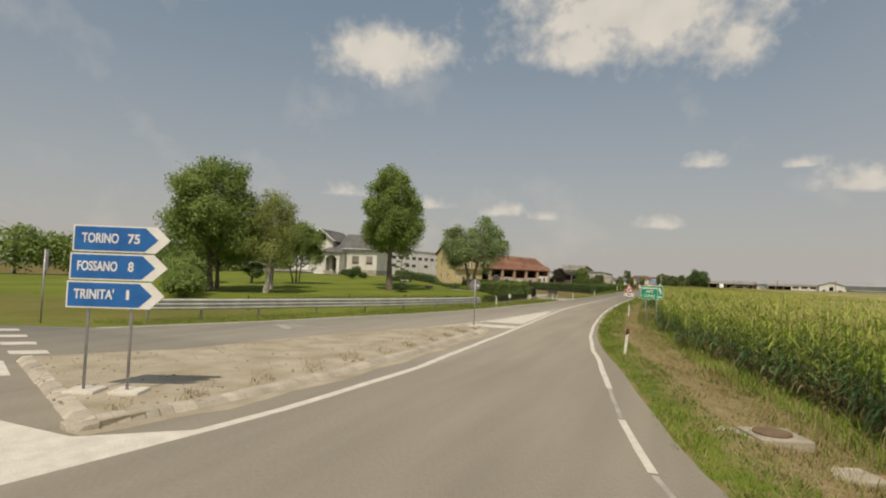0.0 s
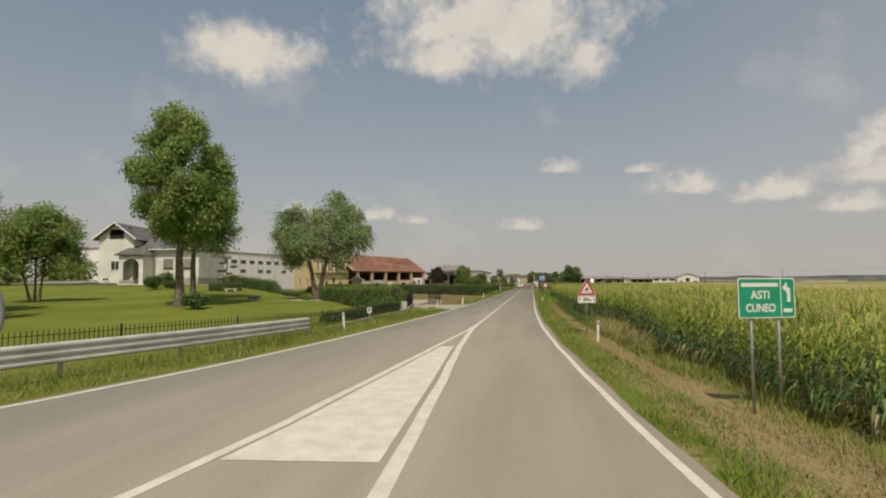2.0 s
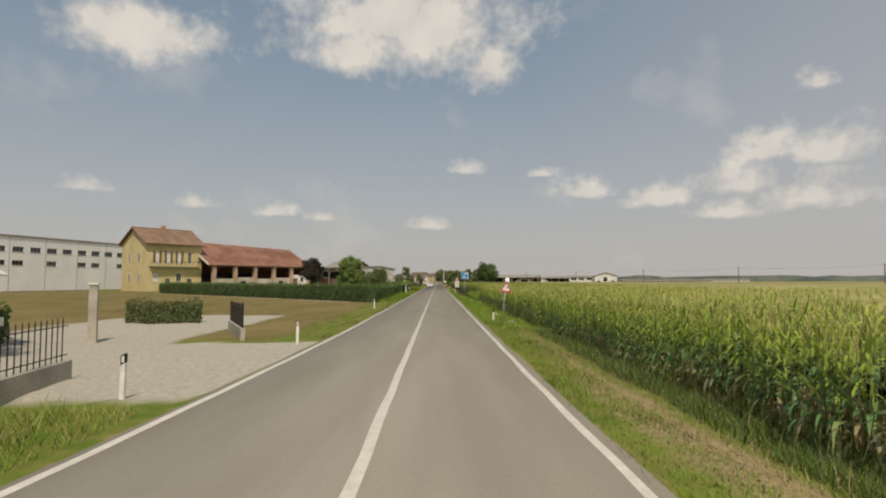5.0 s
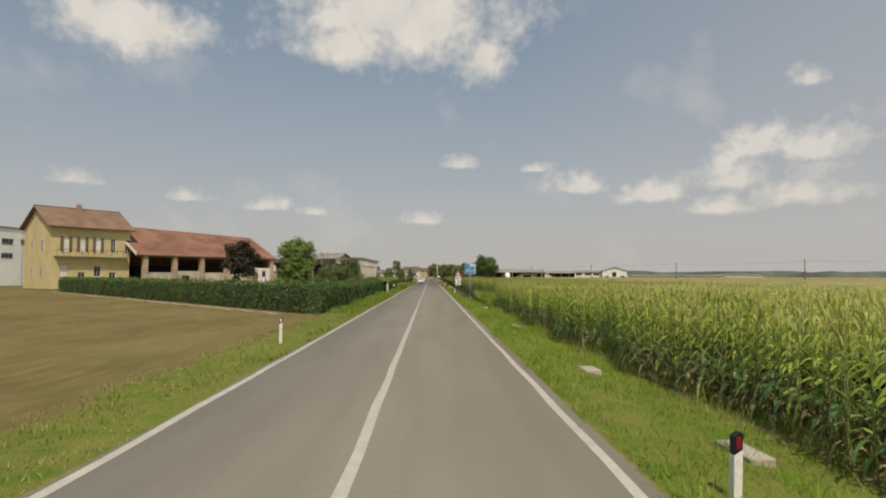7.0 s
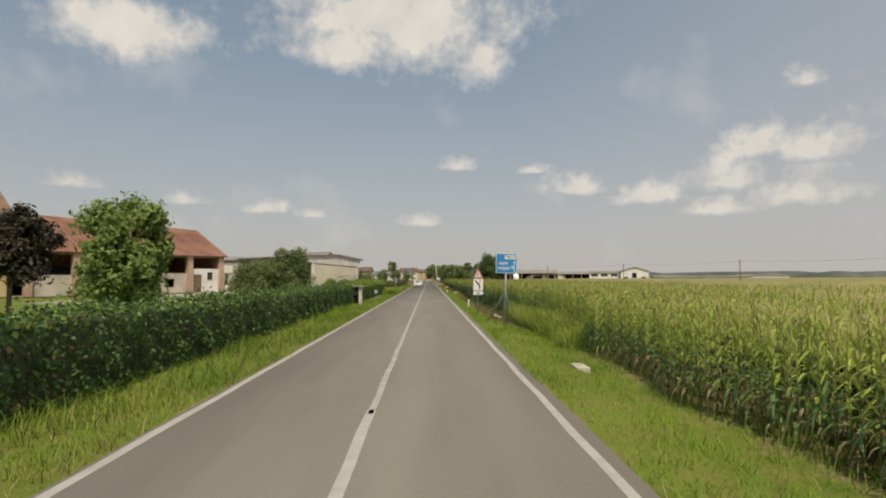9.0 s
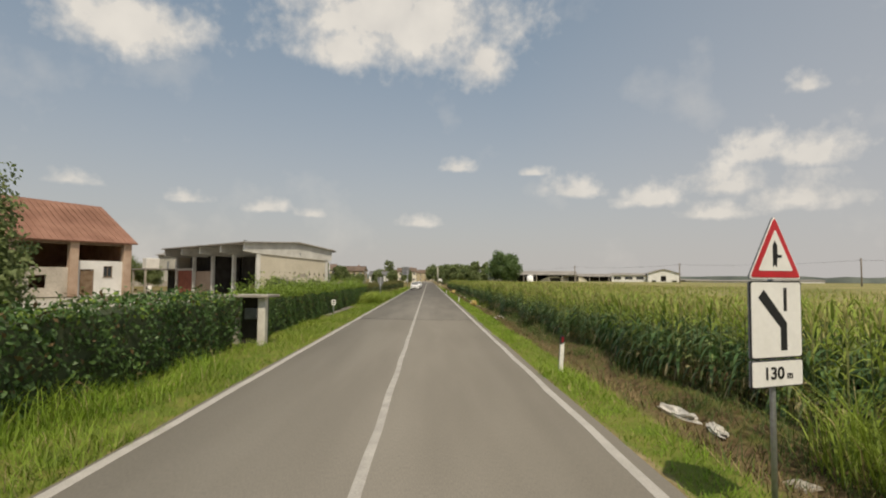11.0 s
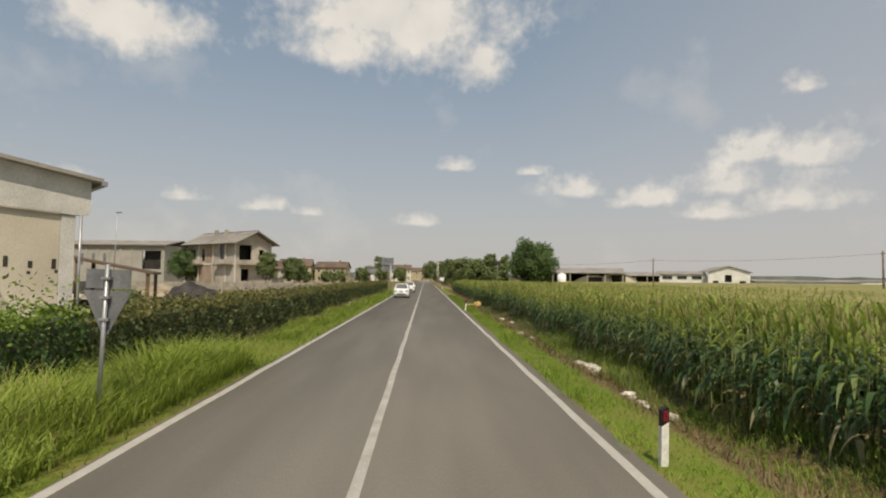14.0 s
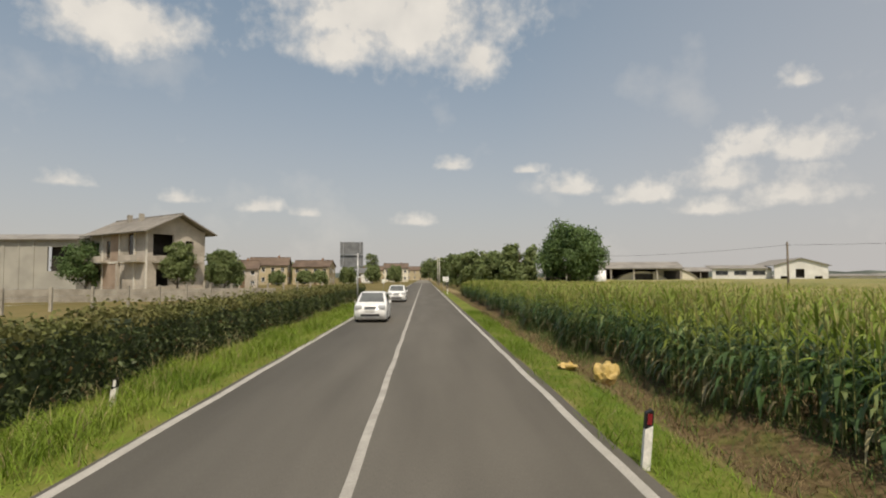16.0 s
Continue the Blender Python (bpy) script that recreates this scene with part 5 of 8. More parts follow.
# ---- trees ----
def tree(name, at, height, crown_r, crown_low, leaf_mat, label, leaves=6000, leaf=(0.22, 0.38), stems=1, bark=None, droop=0.0, seed=1, lobes=15, narrow=1.0, category="tree", girth=1.2, spread=0.22):
    """A tapered trunk with limbs, and a crown of leaves gathered in uneven clumps round the limbs' ends."""
    r = random.Random(seed)
    x, y = at
    z = float(ground_z(x, y))
    ob = thing(name, Matrix.Translation((x, y, z - 0.05)), label, category)
    bm = bmesh.new()
    tips = []
    tr = 0.035 * height * 0.55 * girth
    for s in range(stems):
        lean = Vector((r.uniform(-0.12, 0.12) + (s - (stems - 1) / 2) * spread, r.uniform(-0.1, 0.1), 1)).normalized()
        p0 = Vector(((s - (stems - 1) / 2) * (0.5 if spread < 0.3 else 0.2), 0, 0))
        rad = tr / math.sqrt(stems)
        top = height * 0.86
        prev, pr = p0, rad * 1.25
        steps = 7
        for i in range(1, steps + 1):
            t = i / steps
            q = p0 + lean * top * t + Vector((r.uniform(-1, 1), r.uniform(-1, 1), 0)) * 0.02 * height * t
            nr = rad * (1 - 0.85 * t)
            tube(bm, prev, q, pr, nr, 8, cap=False)
            prev, pr = q, nr
            if q.z > crown_low * 0.85 and i < steps:
                for b in range(3):
                    a = r.uniform(0, 6.28)
                    reach = crown_r * r.uniform(0.55, 0.95) * (1 - 0.45 * max(0, t - 0.5))
                    e = q + Vector((math.cos(a) * reach, math.sin(a) * reach, reach * r.uniform(0.25, 0.8) * (1 - droop)))
                    mid = q.lerp(e, 0.5) + Vector((0, 0, reach * 0.12))
                    tube(bm, q, mid, nr * 0.55, nr * 0.35, 5, cap=False)
                    tube(bm, mid, e, nr * 0.35, nr * 0.1, 5, cap=False)
                    tips += [mid.lerp(e, 0.5), e]
        tips.append(prev)
    part("trunk", bm, bark or BARK, ob)
    # big lobes, each set with small leaf clumps on its outside
    span = height - crown_low
    if isinstance(lobes, int):
        big = []
        for k in range(lobes):
            t = (k + 0.5) / lobes
            lr = crown_r * r.uniform(0.36, 0.54) * (1 - 0.25 * t)
            a = k * 2.4 + r.uniform(-0.5, 0.5)
            out = max(0.0, crown_r * 1.08 - lr) * math.sqrt(max(0.0, 1 - ((t - 0.38) / 0.72) ** 2)) * r.uniform(0.75, 1.05) * narrow
            big.append((math.cos(a) * out, math.sin(a) * out, crown_low + lr * 0.8 + t * (span - lr * 1.75), lr))
    else:
        big = lobes
    per = int(leaves * 3.0 / sum(b[3] ** 2 for b in big) / 26)
    pos, nm = [], []
    for bx, by, bz, lr in big:
        for _ in range(26):
            u = np.array([r.gauss(0, 1), r.gauss(0, 1), r.gauss(0, 1) + 0.35])
            u /= np.linalg.norm(u)
            if r.random() < 0.12 or (u[2] < -0.45 and r.random() < 0.5):
                continue
            c = np.array([bx, by, bz]) + u * lr * r.uniform(0.45, 1.02) * np.array([1, 1, 0.85])
            m_ = int(per * lr * lr * r.uniform(0.6, 1.4))
            q_ = c + np.clip(rng.normal(size=(m_, 3)), -1.7, 1.7) * lr * np.array([0.26, 0.26, 0.27])
            if u[2] > 0.25 and r.random() < 0.45:
                # a ragged shoot standing out of the clump
                k_ = m_ // 4
                q_[:k_] = c + u * lr * rng.uniform(0.0, 0.42, k_)[:, None] + rng.normal(size=(k_, 3)) * lr * 0.06
            if droop:
                q_[:, 2] -= droop * np.abs(rng.normal(0, 0.09 * height, m_)) * (rng.random(m_) < 0.6)
            pos.append(q_)
            d_ = q_ - c
            nm.append(d_ / (lr * 0.26) * 0.25 + u + np.array([0, 0, 0.6]))
    pos, nm = np.concatenate(pos), np.concatenate(nm)
    ok = pos[:, 2] > max(0.1, crown_low * 0.55)
    pos, nm = pos[ok], nm[ok]
    nm /= np.linalg.norm(nm, axis=1)[:, None] + 1e-6
    v, f = leaf_cloud(len(pos), pos, nm, rng.uniform(*leaf, len(pos)) * 1.18, 0.6)
    crown = new("crown", raw_mesh("crown", v, f, leaf_mat))
    crown.parent = ob
    return ob


tree("maple_tree", (-40.8, 46.0), 16.0, 5.6, 3.6, LEAF, "large full green maple tree on the garden lawn", 17000, (0.2, 0.36), seed=3)
tree("maple_tree", (-45.5, 52.0), 12.0, 4.2, 3.2, LEAF, "green maple tree at the edge of the garden", 9000, (0.2, 0.36), seed=13)
tree("birch_tree", (-35.5, 49.5), 13.0, 3.6, 3.4, LEAF_BIRCH, "slender birch tree with thin yellowing leaves", 6500, (0.13, 0.25), bark=BARK_PALE, droop=0.55, seed=5)
tree("birch_tree", (-41.0, 57.0), 12.0, 3.4, 3.0, LEAF_BIRCH, "birch tree with drooping yellowing twigs", 6500, (0.13, 0.25), bark=BARK_PALE, droop=0.5, seed=6)
tree("garden_tree", (-46.5, 70.0), 10.2, 4.0, 2.6, LEAF, "round green tree with several stems on the lawn", 12000, (0.16, 0.3), stems=3, seed=7)
tree("ash_tree", (-33.0, 76.0), 14.6, 4.4, 4.6, LEAF, "tall green ash tree beside the villa", 14000, (0.17, 0.31), seed=29, lobes=14)
tree("ash_tree", (-26.7, 64.5), 17.2, 4.5, 5.2, LEAF, "tall green ash tree with a bare trunk", 19000, (0.17, 0.31), seed=8, lobes=16)
tree("walnut_tree", (-18.7, 75.5), 11.2, 4.3, 3.3, LEAF_PALE, "pale green tree with two stems at the garden's corner", 13500, (0.12, 0.25), stems=2, girth=2.0, spread=0.42, seed=10, lobes=[(-4.1, 0.2, 6.6, 0.9), (4.9, -0.2, 6.9, 0.9), (4.4, 0.3, 8.3, 0.8), (0.4, 0.0, 8.3, 1.2), (-3.6, 0.1, 8.4, 0.9), (-2.6, 0, 7.2, 2.1), (-3.5, 0.5, 5.2, 1.6), (-1.4, -0.6, 5.0, 1.7), (2.1, 0.3, 8.0, 2.3), (0.8, -0.5, 5.6, 1.9), (3.9, 0, 5.8, 1.7), (2.4, 0.6, 4.4, 1.6), (-2.2, 0.3, 9.0, 1.0), (1.9, 0.2, 10.0, 1.1), (-2.6, 0, 4.0, 1.2)])
tree("shrub", (-19.4, 74.5), 0.75, 0.7, 0.05, LEAF_TIP, "low yellow-green plants at the foot of the walnut tree", 900, (0.08, 0.16), seed=9, category="shrub")
tree("dark_conifer", (-52, 66), 8.0, 2.2, 0.8, LEAF_DARK, "dark green conifer on the lawn", 4000, (0.2, 0.34), seed=11)
tree("dark_conifer", (-57, 60), 9.0, 2.6, 0.8, LEAF_DARK, "dark green conifer on the lawn", 4000, (0.2, 0.34), seed=12)
tree("copper_tree", (-18.1, 146), 6.2, 1.7, 2.4, LEAF_RED, "dark copper-leaved plum tree behind the hedge", 3600, (0.14, 0.26), seed=14)
tree("young_tree", (-12.0, 144), 6.4, 2.0, 1.0, LEAF, "bright green young tree behind the hedge", 5000, (0.16, 0.28), seed=15)
tree("young_tree", (-9.7, 163.4), 5.1, 1.8, 0.7, LEAF_DULL, "bushy dusty green tree behind the hedge", 9000, (0.08, 0.15), seed=16, lobes=22)
tree("young_tree", (-12.2, 163.2), 4.3, 1.9, 0.6, LEAF_DULL, "low bushy green tree behind the hedge", 8000, (0.08, 0.16), seed=17, lobes=22)
tree("fruit_tree", (-27.0, 300), 6.8, 1.9, 1.9, LEAF_DULL, "dull green fruit tree beside the unfinished house", 3000, (0.2, 0.34), seed=18)
tree("fruit_tree", (-23.0, 303), 6.0, 2.2, 1.4, LEAF_DULL, "green fruit tree in front of the unfinished house", 4000, (0.2, 0.34), seed=19)
tree("garden_tree", (-50.5, 322), 8.6, 3.8, 1.0, LEAF_DARK, "dark green bushy tree beside the hall", 4000, (0.25, 0.4), seed=20)
tree("big_tree", (23.8, 322), 11.5, 5.0, 1.6, LEAF_DARK, "broad dark green tree at the edge of the maize", 8000, (0.28, 0.46), seed=21, lobes=18)
# Row and village trees: LEAF_DULL puts the haze of distance into their colour.
for i, (tx, ty, th, cr) in enumerate([(17, 330, 8.6, 3.6), (13.5, 335, 7.6, 3.2), (11, 345, 8.2, 3.6), (10, 362, 8.4, 3.8), (9.5, 382, 9.2, 4.0), (8, 405, 9.0, 4.2), (15, 350, 7.0, 3.5), (7.5, 430, 9.5, 4.2), (3.5, 520, 12, 5.0)]):
    tree("roadside_tree", (tx, ty), th, cr, 0.3, LEAF_DULL, "leafy green tree in the row by the village road", 2200, (0.42, 0.75), seed=30 + i)
for i, (tx, ty, th, cr) in enumerate([(-24, 500, 14, 4.0), (-27, 480, 8, 4), (-12, 470, 7, 3), (-34, 400, 4.6, 2.4), (-62, 405, 7, 3.6), (-66, 420, 9, 4), (-48, 440, 8, 4), (-75, 360, 8, 4.5)]):
    tree("village_tree", (tx, ty), th, cr, 0.4, LEAF_DULL, "green tree among the village houses", 1300, (0.5, 0.85), seed=50 + i)
# LEAF, lighter than LEAF_DARK, stands in for haze over this belt.
for i, (tx, ty, th, cr) in enumerate([(-118, 96, 13, 6), (-124, 86, 12, 6.5), (-128, 76, 14, 6.5), (-133, 67, 12, 6), (-110, 108, 11, 6), (-104, 118, 12, 6), (-97, 128, 11, 6), (-123, 92, 11, 6), (-127, 82, 12, 6), (-114, 103, 12, 6), (-107, 114, 11, 6)]):
    tree("field_tree", (tx, ty), th * 0.86, cr, 0.8, LEAF, "dark green tree in the belt behind the field", 1100, (0.6, 0.95), seed=90 + i)
for i, (tx, ty, th, cr) in enumerate([(-150, 366, 12, 6), (-141, 372, 13, 6.5), (-132, 375, 12, 6), (-124, 381, 11, 6), (-160, 360, 12, 6.5), (-170, 352, 13, 6.5)]):
    tree("field_tree", (tx, ty), th, cr, 0.8, LEAF_DARK, "dark green tree in the belt beyond the farmyard", 1100, (0.6, 0.95), seed=130 + i)
for i, (tx, ty, th, cr) in enumerate([(-50.0, 244, 6.5, 3.0), (-46.4, 246.5, 5.4, 2.4)]):
    tree("garden_tree", (tx, ty), th, cr, 0.8, LEAF_DULL, "grey-green bushy tree between the barn and the hall", 4500, (0.14, 0.26), seed=140 + i)
for i, (tx, ty, w, h) in enumerate([(-33.5, 35.5, 2.0, 3.2), (-36.5, 38.5, 2.2, 4.2), (-31.0, 33.0, 1.6, 2.4), (-40.5, 41.5, 2.4, 4.6)]):
    tree("bush", (tx, ty), h, w, 0.2, LEAF, "wild green bush at the corner of the garden fence", 2200, (0.16, 0.28), seed=60 + i, category="bush")
# More far trees hazed by the greyed LEAF_DULL colour.
for i, (tx, ty, th, cr) in enumerate([(-41, 396, 4.4, 2.2), (-30, 402, 4.6, 2.4), (-23, 410, 6, 2.6), (-18, 440, 7.0, 3.0), (-56, 398, 5.0, 2.6), (-12, 490, 8, 3.4)]):
    tree("village_tree", (tx, ty), th, cr, 0.3, LEAF_DULL, "green tree among the village houses", 1200, (0.45, 0.8), seed=110 + i)
for i, (tx, ty, w, h) in enumerate([(-49.5, 92.0, 1.3, 2.2), (-48.0, 93.5, 0.9, 1.3), (-24.0, 62.5, 1.1, 1.5), (-54, 101, 1.2, 2.4), (-56.5, 100.5, 0.9, 1.4), (-19.8, 78.0, 1.4, 1.3)]):
    tree("shrub", (tx, ty), h, w, 0.15, LEAF_DARK, "rounded dark green garden shrub", 1300, (0.12, 0.22), seed=70 + i, category="shrub")
for i, (tx, ty, w, h) in enumerate([(-13.8, 204.3, 1.1, 2.7), (-12.6, 206.5, 0.9, 2.2), (-9.3, 200.2, 1.0, 2.5), (-9.0, 203.8, 0.9, 2.3), (-8.9, 193.6, 0.9, 2.4), (-9.6, 190.4, 1.2, 2.6), (-10.6, 196.4, 0.9, 2.3), (-9.6, 221, 0.9, 2.2), (-9.0, 187.5, 0.6, 2.5)]):
    tree("shrub", (tx, ty), h, w, 0.15, LEAF_DULL if i % 3 else LEAF_TIP, "straggling light green shrub behind the hedge", 2200, (0.07, 0.15), seed=80 + i, category="shrub")


# ---- buildings ----
def roof_tiles(parent, p, q, r, s, mat, thick=0.16, name="roof", label=""):
    """A pitched roof plane p-q (eave) r-s (ridge end over q, over p) with raised courses running down the slope."""
    p, q, r, s = (Vector(v) for v in (p, q, r, s))
    roof = part(name, slabbed([p, q, r, s], thick), mat, parent, label)
    up = (q - p).cross(s - p).normalized()
    n = max(3, int((q - p).length / 0.7))
    for i in range(n):
        t0, t1 = (i + 0.1) / n, (i + 0.55) / n
        part("tile_course", slabbed([p.lerp(q, t0) + up * 0.035, p.lerp(q, t1) + up * 0.035, s.lerp(r, t1) + up * 0.035, s.lerp(r, t0) + up * 0.035], 0.04), mat, roof)
    return roof


def gable_roof(parent, x0, x1, y0, y1, z_eave, z_ridge, mat, over=0.5, side=0.4, ridge_y=None):
    ym = (y0 + y1) / 2 if ridge_y is None else ridge_y
    k = (z_ridge - z_eave) / (ym - y0)
    k2 = (z_ridge - z_eave) / (y1 - ym)
    roof_tiles(parent, (x0 - side, y0 - over, z_eave - k * over + 0.16), (x1 + side, y0 - over, z_eave - k * over + 0.16), (x1 + side, ym, z_ridge + 0.16), (x0 - side, ym, z_ridge + 0.16), mat)
    roof_tiles(parent, (x1 + side, y1 + over, z_eave - k2 * over + 0.16), (x0 - side, y1 + over, z_eave - k2 * over + 0.16), (x0 - side, ym, z_ridge + 0.16), (x1 + side, ym, z_ridge + 0.16), mat)
    part("ridge_cap", boxed((x0 - side, ym - 0.12, z_ridge + 0.17), (x1 + side, ym + 0.12, z_ridge + 0.3)), mat, parent)


def gable_end(parent, x, y0, y1, z0, z_eave, z_ridge, mat, thick=0.3, ridge_y=None, name="gable_wall"):
    ym = (y0 + y1) / 2 if ridge_y is None else ridge_y
    bm = bmesh.new()
    a = [(y0, z0), (y1, z0), (y1, z_eave), (ym, z_ridge), (y0, z_eave)]
    f = [bm.verts.new((x, y, z)) for y, z in a]
    g = [bm.verts.new((x + thick, y, z)) for y, z in a]
    bm.faces.new(f)
    bm.faces.new(g[::-1])
    for i in range(5):
        j = (i + 1) % 5
        bm.faces.new((f[i], f[j], g[j], g[i]))
    return part(name, bm, mat, parent)




def house(name, m, w, d, h, rise, wall_mat, roof_mat, label, cols=3, floors=2, shutter=None, group=""):
    """A plain gabled house, front to -y: four walls, two roof planes, windows on every floor, a door and a chimney."""
    ob = thing(name, m, label, "house", group)
    fh = h / floors
    holes, wins = [], []
    for f in range(floors):
        for c in range(cols):
            xm = -w / 2 + w * (c + 0.5) / cols
            hw = min(0.55, w / cols * 0.22)
            if f == 0 and c == cols // 2:
                holes.append((xm - 0.55, 0.05, xm + 0.55, 2.2))
                continue
            wins.append((xm - hw, f * fh + fh * 0.32, xm + hw, f * fh + fh * 0.8))
    holes += wins
    part("wall", wall_bm(-w / 2, w / 2, 0, h, -d / 2, -d / 2 + 0.3, holes), wall_mat, ob)
    for wn in wins:
        window(ob, *wn, -d / 2, shutters=shutter)
    xm = -w / 2 + w * (cols // 2 + 0.5) / cols
    part("door", boxed((xm - 0.55, -d / 2 + 0.12, 0.05), (xm + 0.55, -d / 2 + 0.18, 2.2)), WOOD, ob)
    part("wall", boxed((-w / 2, d / 2 - 0.3, 0), (w / 2, d / 2, h)), wall_mat, ob)
    gable_end(ob, -w / 2, -d / 2 + 0.3, d / 2 - 0.3, 0, h, h + rise, wall_mat)
    gable_end(ob, w / 2 - 0.3, -d / 2 + 0.3, d / 2 - 0.3, 0, h, h + rise, wall_mat)
    for f in range(floors):
        for yy in (-d / 5, d / 5):
            window(ob, yy - 0.5, f * fh + fh * 0.32, yy + 0.5, f * fh + fh * 0.8, -w / 2 - 0.02, Matrix.Rotation(radians(90), 4, "Z"), deep=-0.03)
    gable_roof(ob, -w / 2, w / 2, -d / 2, d / 2, h, h + rise, roof_mat)
    ch = part("chimney", boxed((w * 0.2, 0.3, h + rise * 0.4), (w * 0.2 + 0.6, 0.9, h + rise + 0.7)), BRICK, ob)
    part("chimney_cap", boxed((w * 0.2 - 0.08, 0.22, h + rise + 0.78), (w * 0.2 + 0.68, 0.98, h + rise + 0.86)), CONCRETE, ch)
    part("chimney_neck", boxed((w * 0.2 + 0.1, 0.4, h + rise + 0.7), (w * 0.2 + 0.5, 0.8, h + rise + 0.78)), DARK, ch)
    return ob


# villa on the raised lawn
VZ = 2.75
villa = thing("villa", pose(-59.5, 106, VZ, 0, 0, 9), "white single-storey villa with a dark grey roof on a raised lawn", "house")
# main block with hipped roof, to the right of the porch
part("plinth", boxed((-2.0, -0.08, -0.4), (7.2, 11.0, 0.75)), CONCRETE, villa, "grey stone plinth")
wins = [(1.2, 2.1, 2.9, 3.9), (4.6, 2.1, 6.2, 3.9)]
part("wall", wall_bm(-2.0, 7.2, 0.75, 5.6, 0, 0.35, wins), PLASTER, villa)
for wn in wins:
    window(villa, *wn, 0, frame_mat=WOOD)
    part("roller_shutter", boxed((wn[0] + 0.02, 0.04, wn[1] + 0.35), (wn[2] - 0.02, 0.1, wn[3])), ROOF_SHEET, villa)
part("wall", boxed((6.85, 0.35, 0.75), (7.2, 11.0, 5.6)), PLASTER, villa)
part("wall", boxed((-9.0, 10.65, 0.0), (6.85, 11.0, 5.6)), PLASTER, villa)
ex = 0.7
hip = [(-2.4, -ex, 5.55), (7.2 + ex, -ex, 5.55), (3.2, 5.5, 9.2), (-2.4, 5.5, 9.2)]
roof_tiles(villa, *hip, ROOF_GREY)
roof_tiles(villa, (7.2 + ex, -ex, 5.55), (7.2 + ex, 11.7, 5.55), (3.2, 5.5, 9.2), (3.19, 5.49, 9.2), ROOF_GREY)
roof_tiles(villa, (7.2 + ex, 11.7, 5.55), (-2.4, 11.7, 5.55), (-2.4, 5.5, 9.2), (3.2, 5.5, 9.2), ROOF_GREY)
part("gutter", boxed((-2.4, -ex - 0.12, 5.42), (7.2 + ex, -ex, 5.56)), WHITE_WALL, villa)
# taller gabled wing with a loggia under the gable
bm = bmesh.new()
plate(bm, [(-9.0, 0.0), (-3.2, 0.0), (-3.2, 7.6), (-4.9, 8.85), (-4.9, 7.2), (-7.3, 7.2), (-7.3, 8.85), (-9.0, 7.6)], -1.2, -0.85)
plate(bm, [(-7.3, 8.85), (-4.9, 8.85), (-6.1, 9.75)], -1.2, -0.85)
part("gable_wall", bm, PLASTER, villa)
# Near-black sheet painted as the loggia's shaded depth.
part("loggia_back", boxed((-7.4, 0.6, 7.0), (-4.8, 0.75, 9.4)), DARK, villa)
part("loggia_rail", boxed((-7.3, -1.1, 7.2), (-4.9, -1.0, 7.9)), DARK_METAL, villa)
part("wall", boxed((-3.5, -0.85, 0), (-3.2, 10.65, 7.6)), PLASTER, villa)
part("wall", boxed((-9.0, -0.85, 0), (-8.7, 10.65, 7.6)), PLASTER, villa)
for sx in (-1, 1):
    e = -6.1 + sx * 3.7
    a, b = (e, -2.0, 7.1), (e, 11.2, 7.1)
    pts = (a, b, (-6.1, 11.2, 9.95), (-6.1, -2.0, 9.95)) if sx > 0 else (b, a, (-6.1, -2.0, 9.95), (-6.1, 11.2, 9.95))
    roof_tiles(villa, *pts, ROOF_GREY)
    part("barge_board", slabbed([(e, -2.06, 7.0), (-6.1, -2.06, 9.85), (-6.1, -2.06, 10.05), (e, -2.06, 7.25)], 0.08), WHITE_WALL, villa)
window(villa, -7.0, 2.0, -5.4, 3.6, -1.2, deep=-0.04)
window(villa, -8.3, 0.2, -7.2, 0.8, -1.2, deep=-0.04)
# porch with arched opening
bm = bmesh.new()
arch = [(-4.6, 0.0), (-3.9, 0.0), (-3.9, 2.9)] + [(-2.6 + 1.3 * math.cos(a), 2.9 + 0.9 * math.sin(a)) for a in [math.pi * (1 - i / 8) for i in range(9)]] + [(-1.3, 0.0), (-0.6, 0.0), (-0.6, 4.6), (-4.6, 4.6)]
plate(bm, arch, -3.0, -2.7)
part("porch_front", bm, PLASTER, villa)
part("porch_side", boxed((-4.6, -2.7, 0), (-4.3, -1.2, 4.6)), PLASTER, villa)
part("porch_side", boxed((-0.9, -2.7, 0), (-0.6, 0, 4.6)), PLASTER, villa)
part("front_door", boxed((-3.4, -0.15, 0.6), (-1.9, -0.02, 3.2)), WOOD, villa)
roof_tiles(villa, (-5.2, -3.5, 4.5), (-0.1, -3.5, 4.5), (-1.6, -0.4, 6.1), (-3.7, -0.4, 6.1), ROOF_GREY)
roof_tiles(villa, (-0.1, -3.5, 4.5), (-0.1, 0.2, 4.5), (-1.6, -0.4, 6.1), (-1.61, -0.41, 6.1), ROOF_GREY)
roof_tiles(villa, (-5.2, -1.2, 4.5), (-5.2, -3.5, 4.5), (-3.7, -0.4, 6.1), (-3.71, -0.41, 6.1), ROOF_GREY)
part("stairs", boxed((-3.8, -4.2, -0.3), (-1.4, -2.7, 0.35), 0.05), CONCRETE, villa)
part("chimney", boxed((2.4, 4.0, 8.2), (3.1, 4.7, 10.1), 0.03), PLASTER, villa)
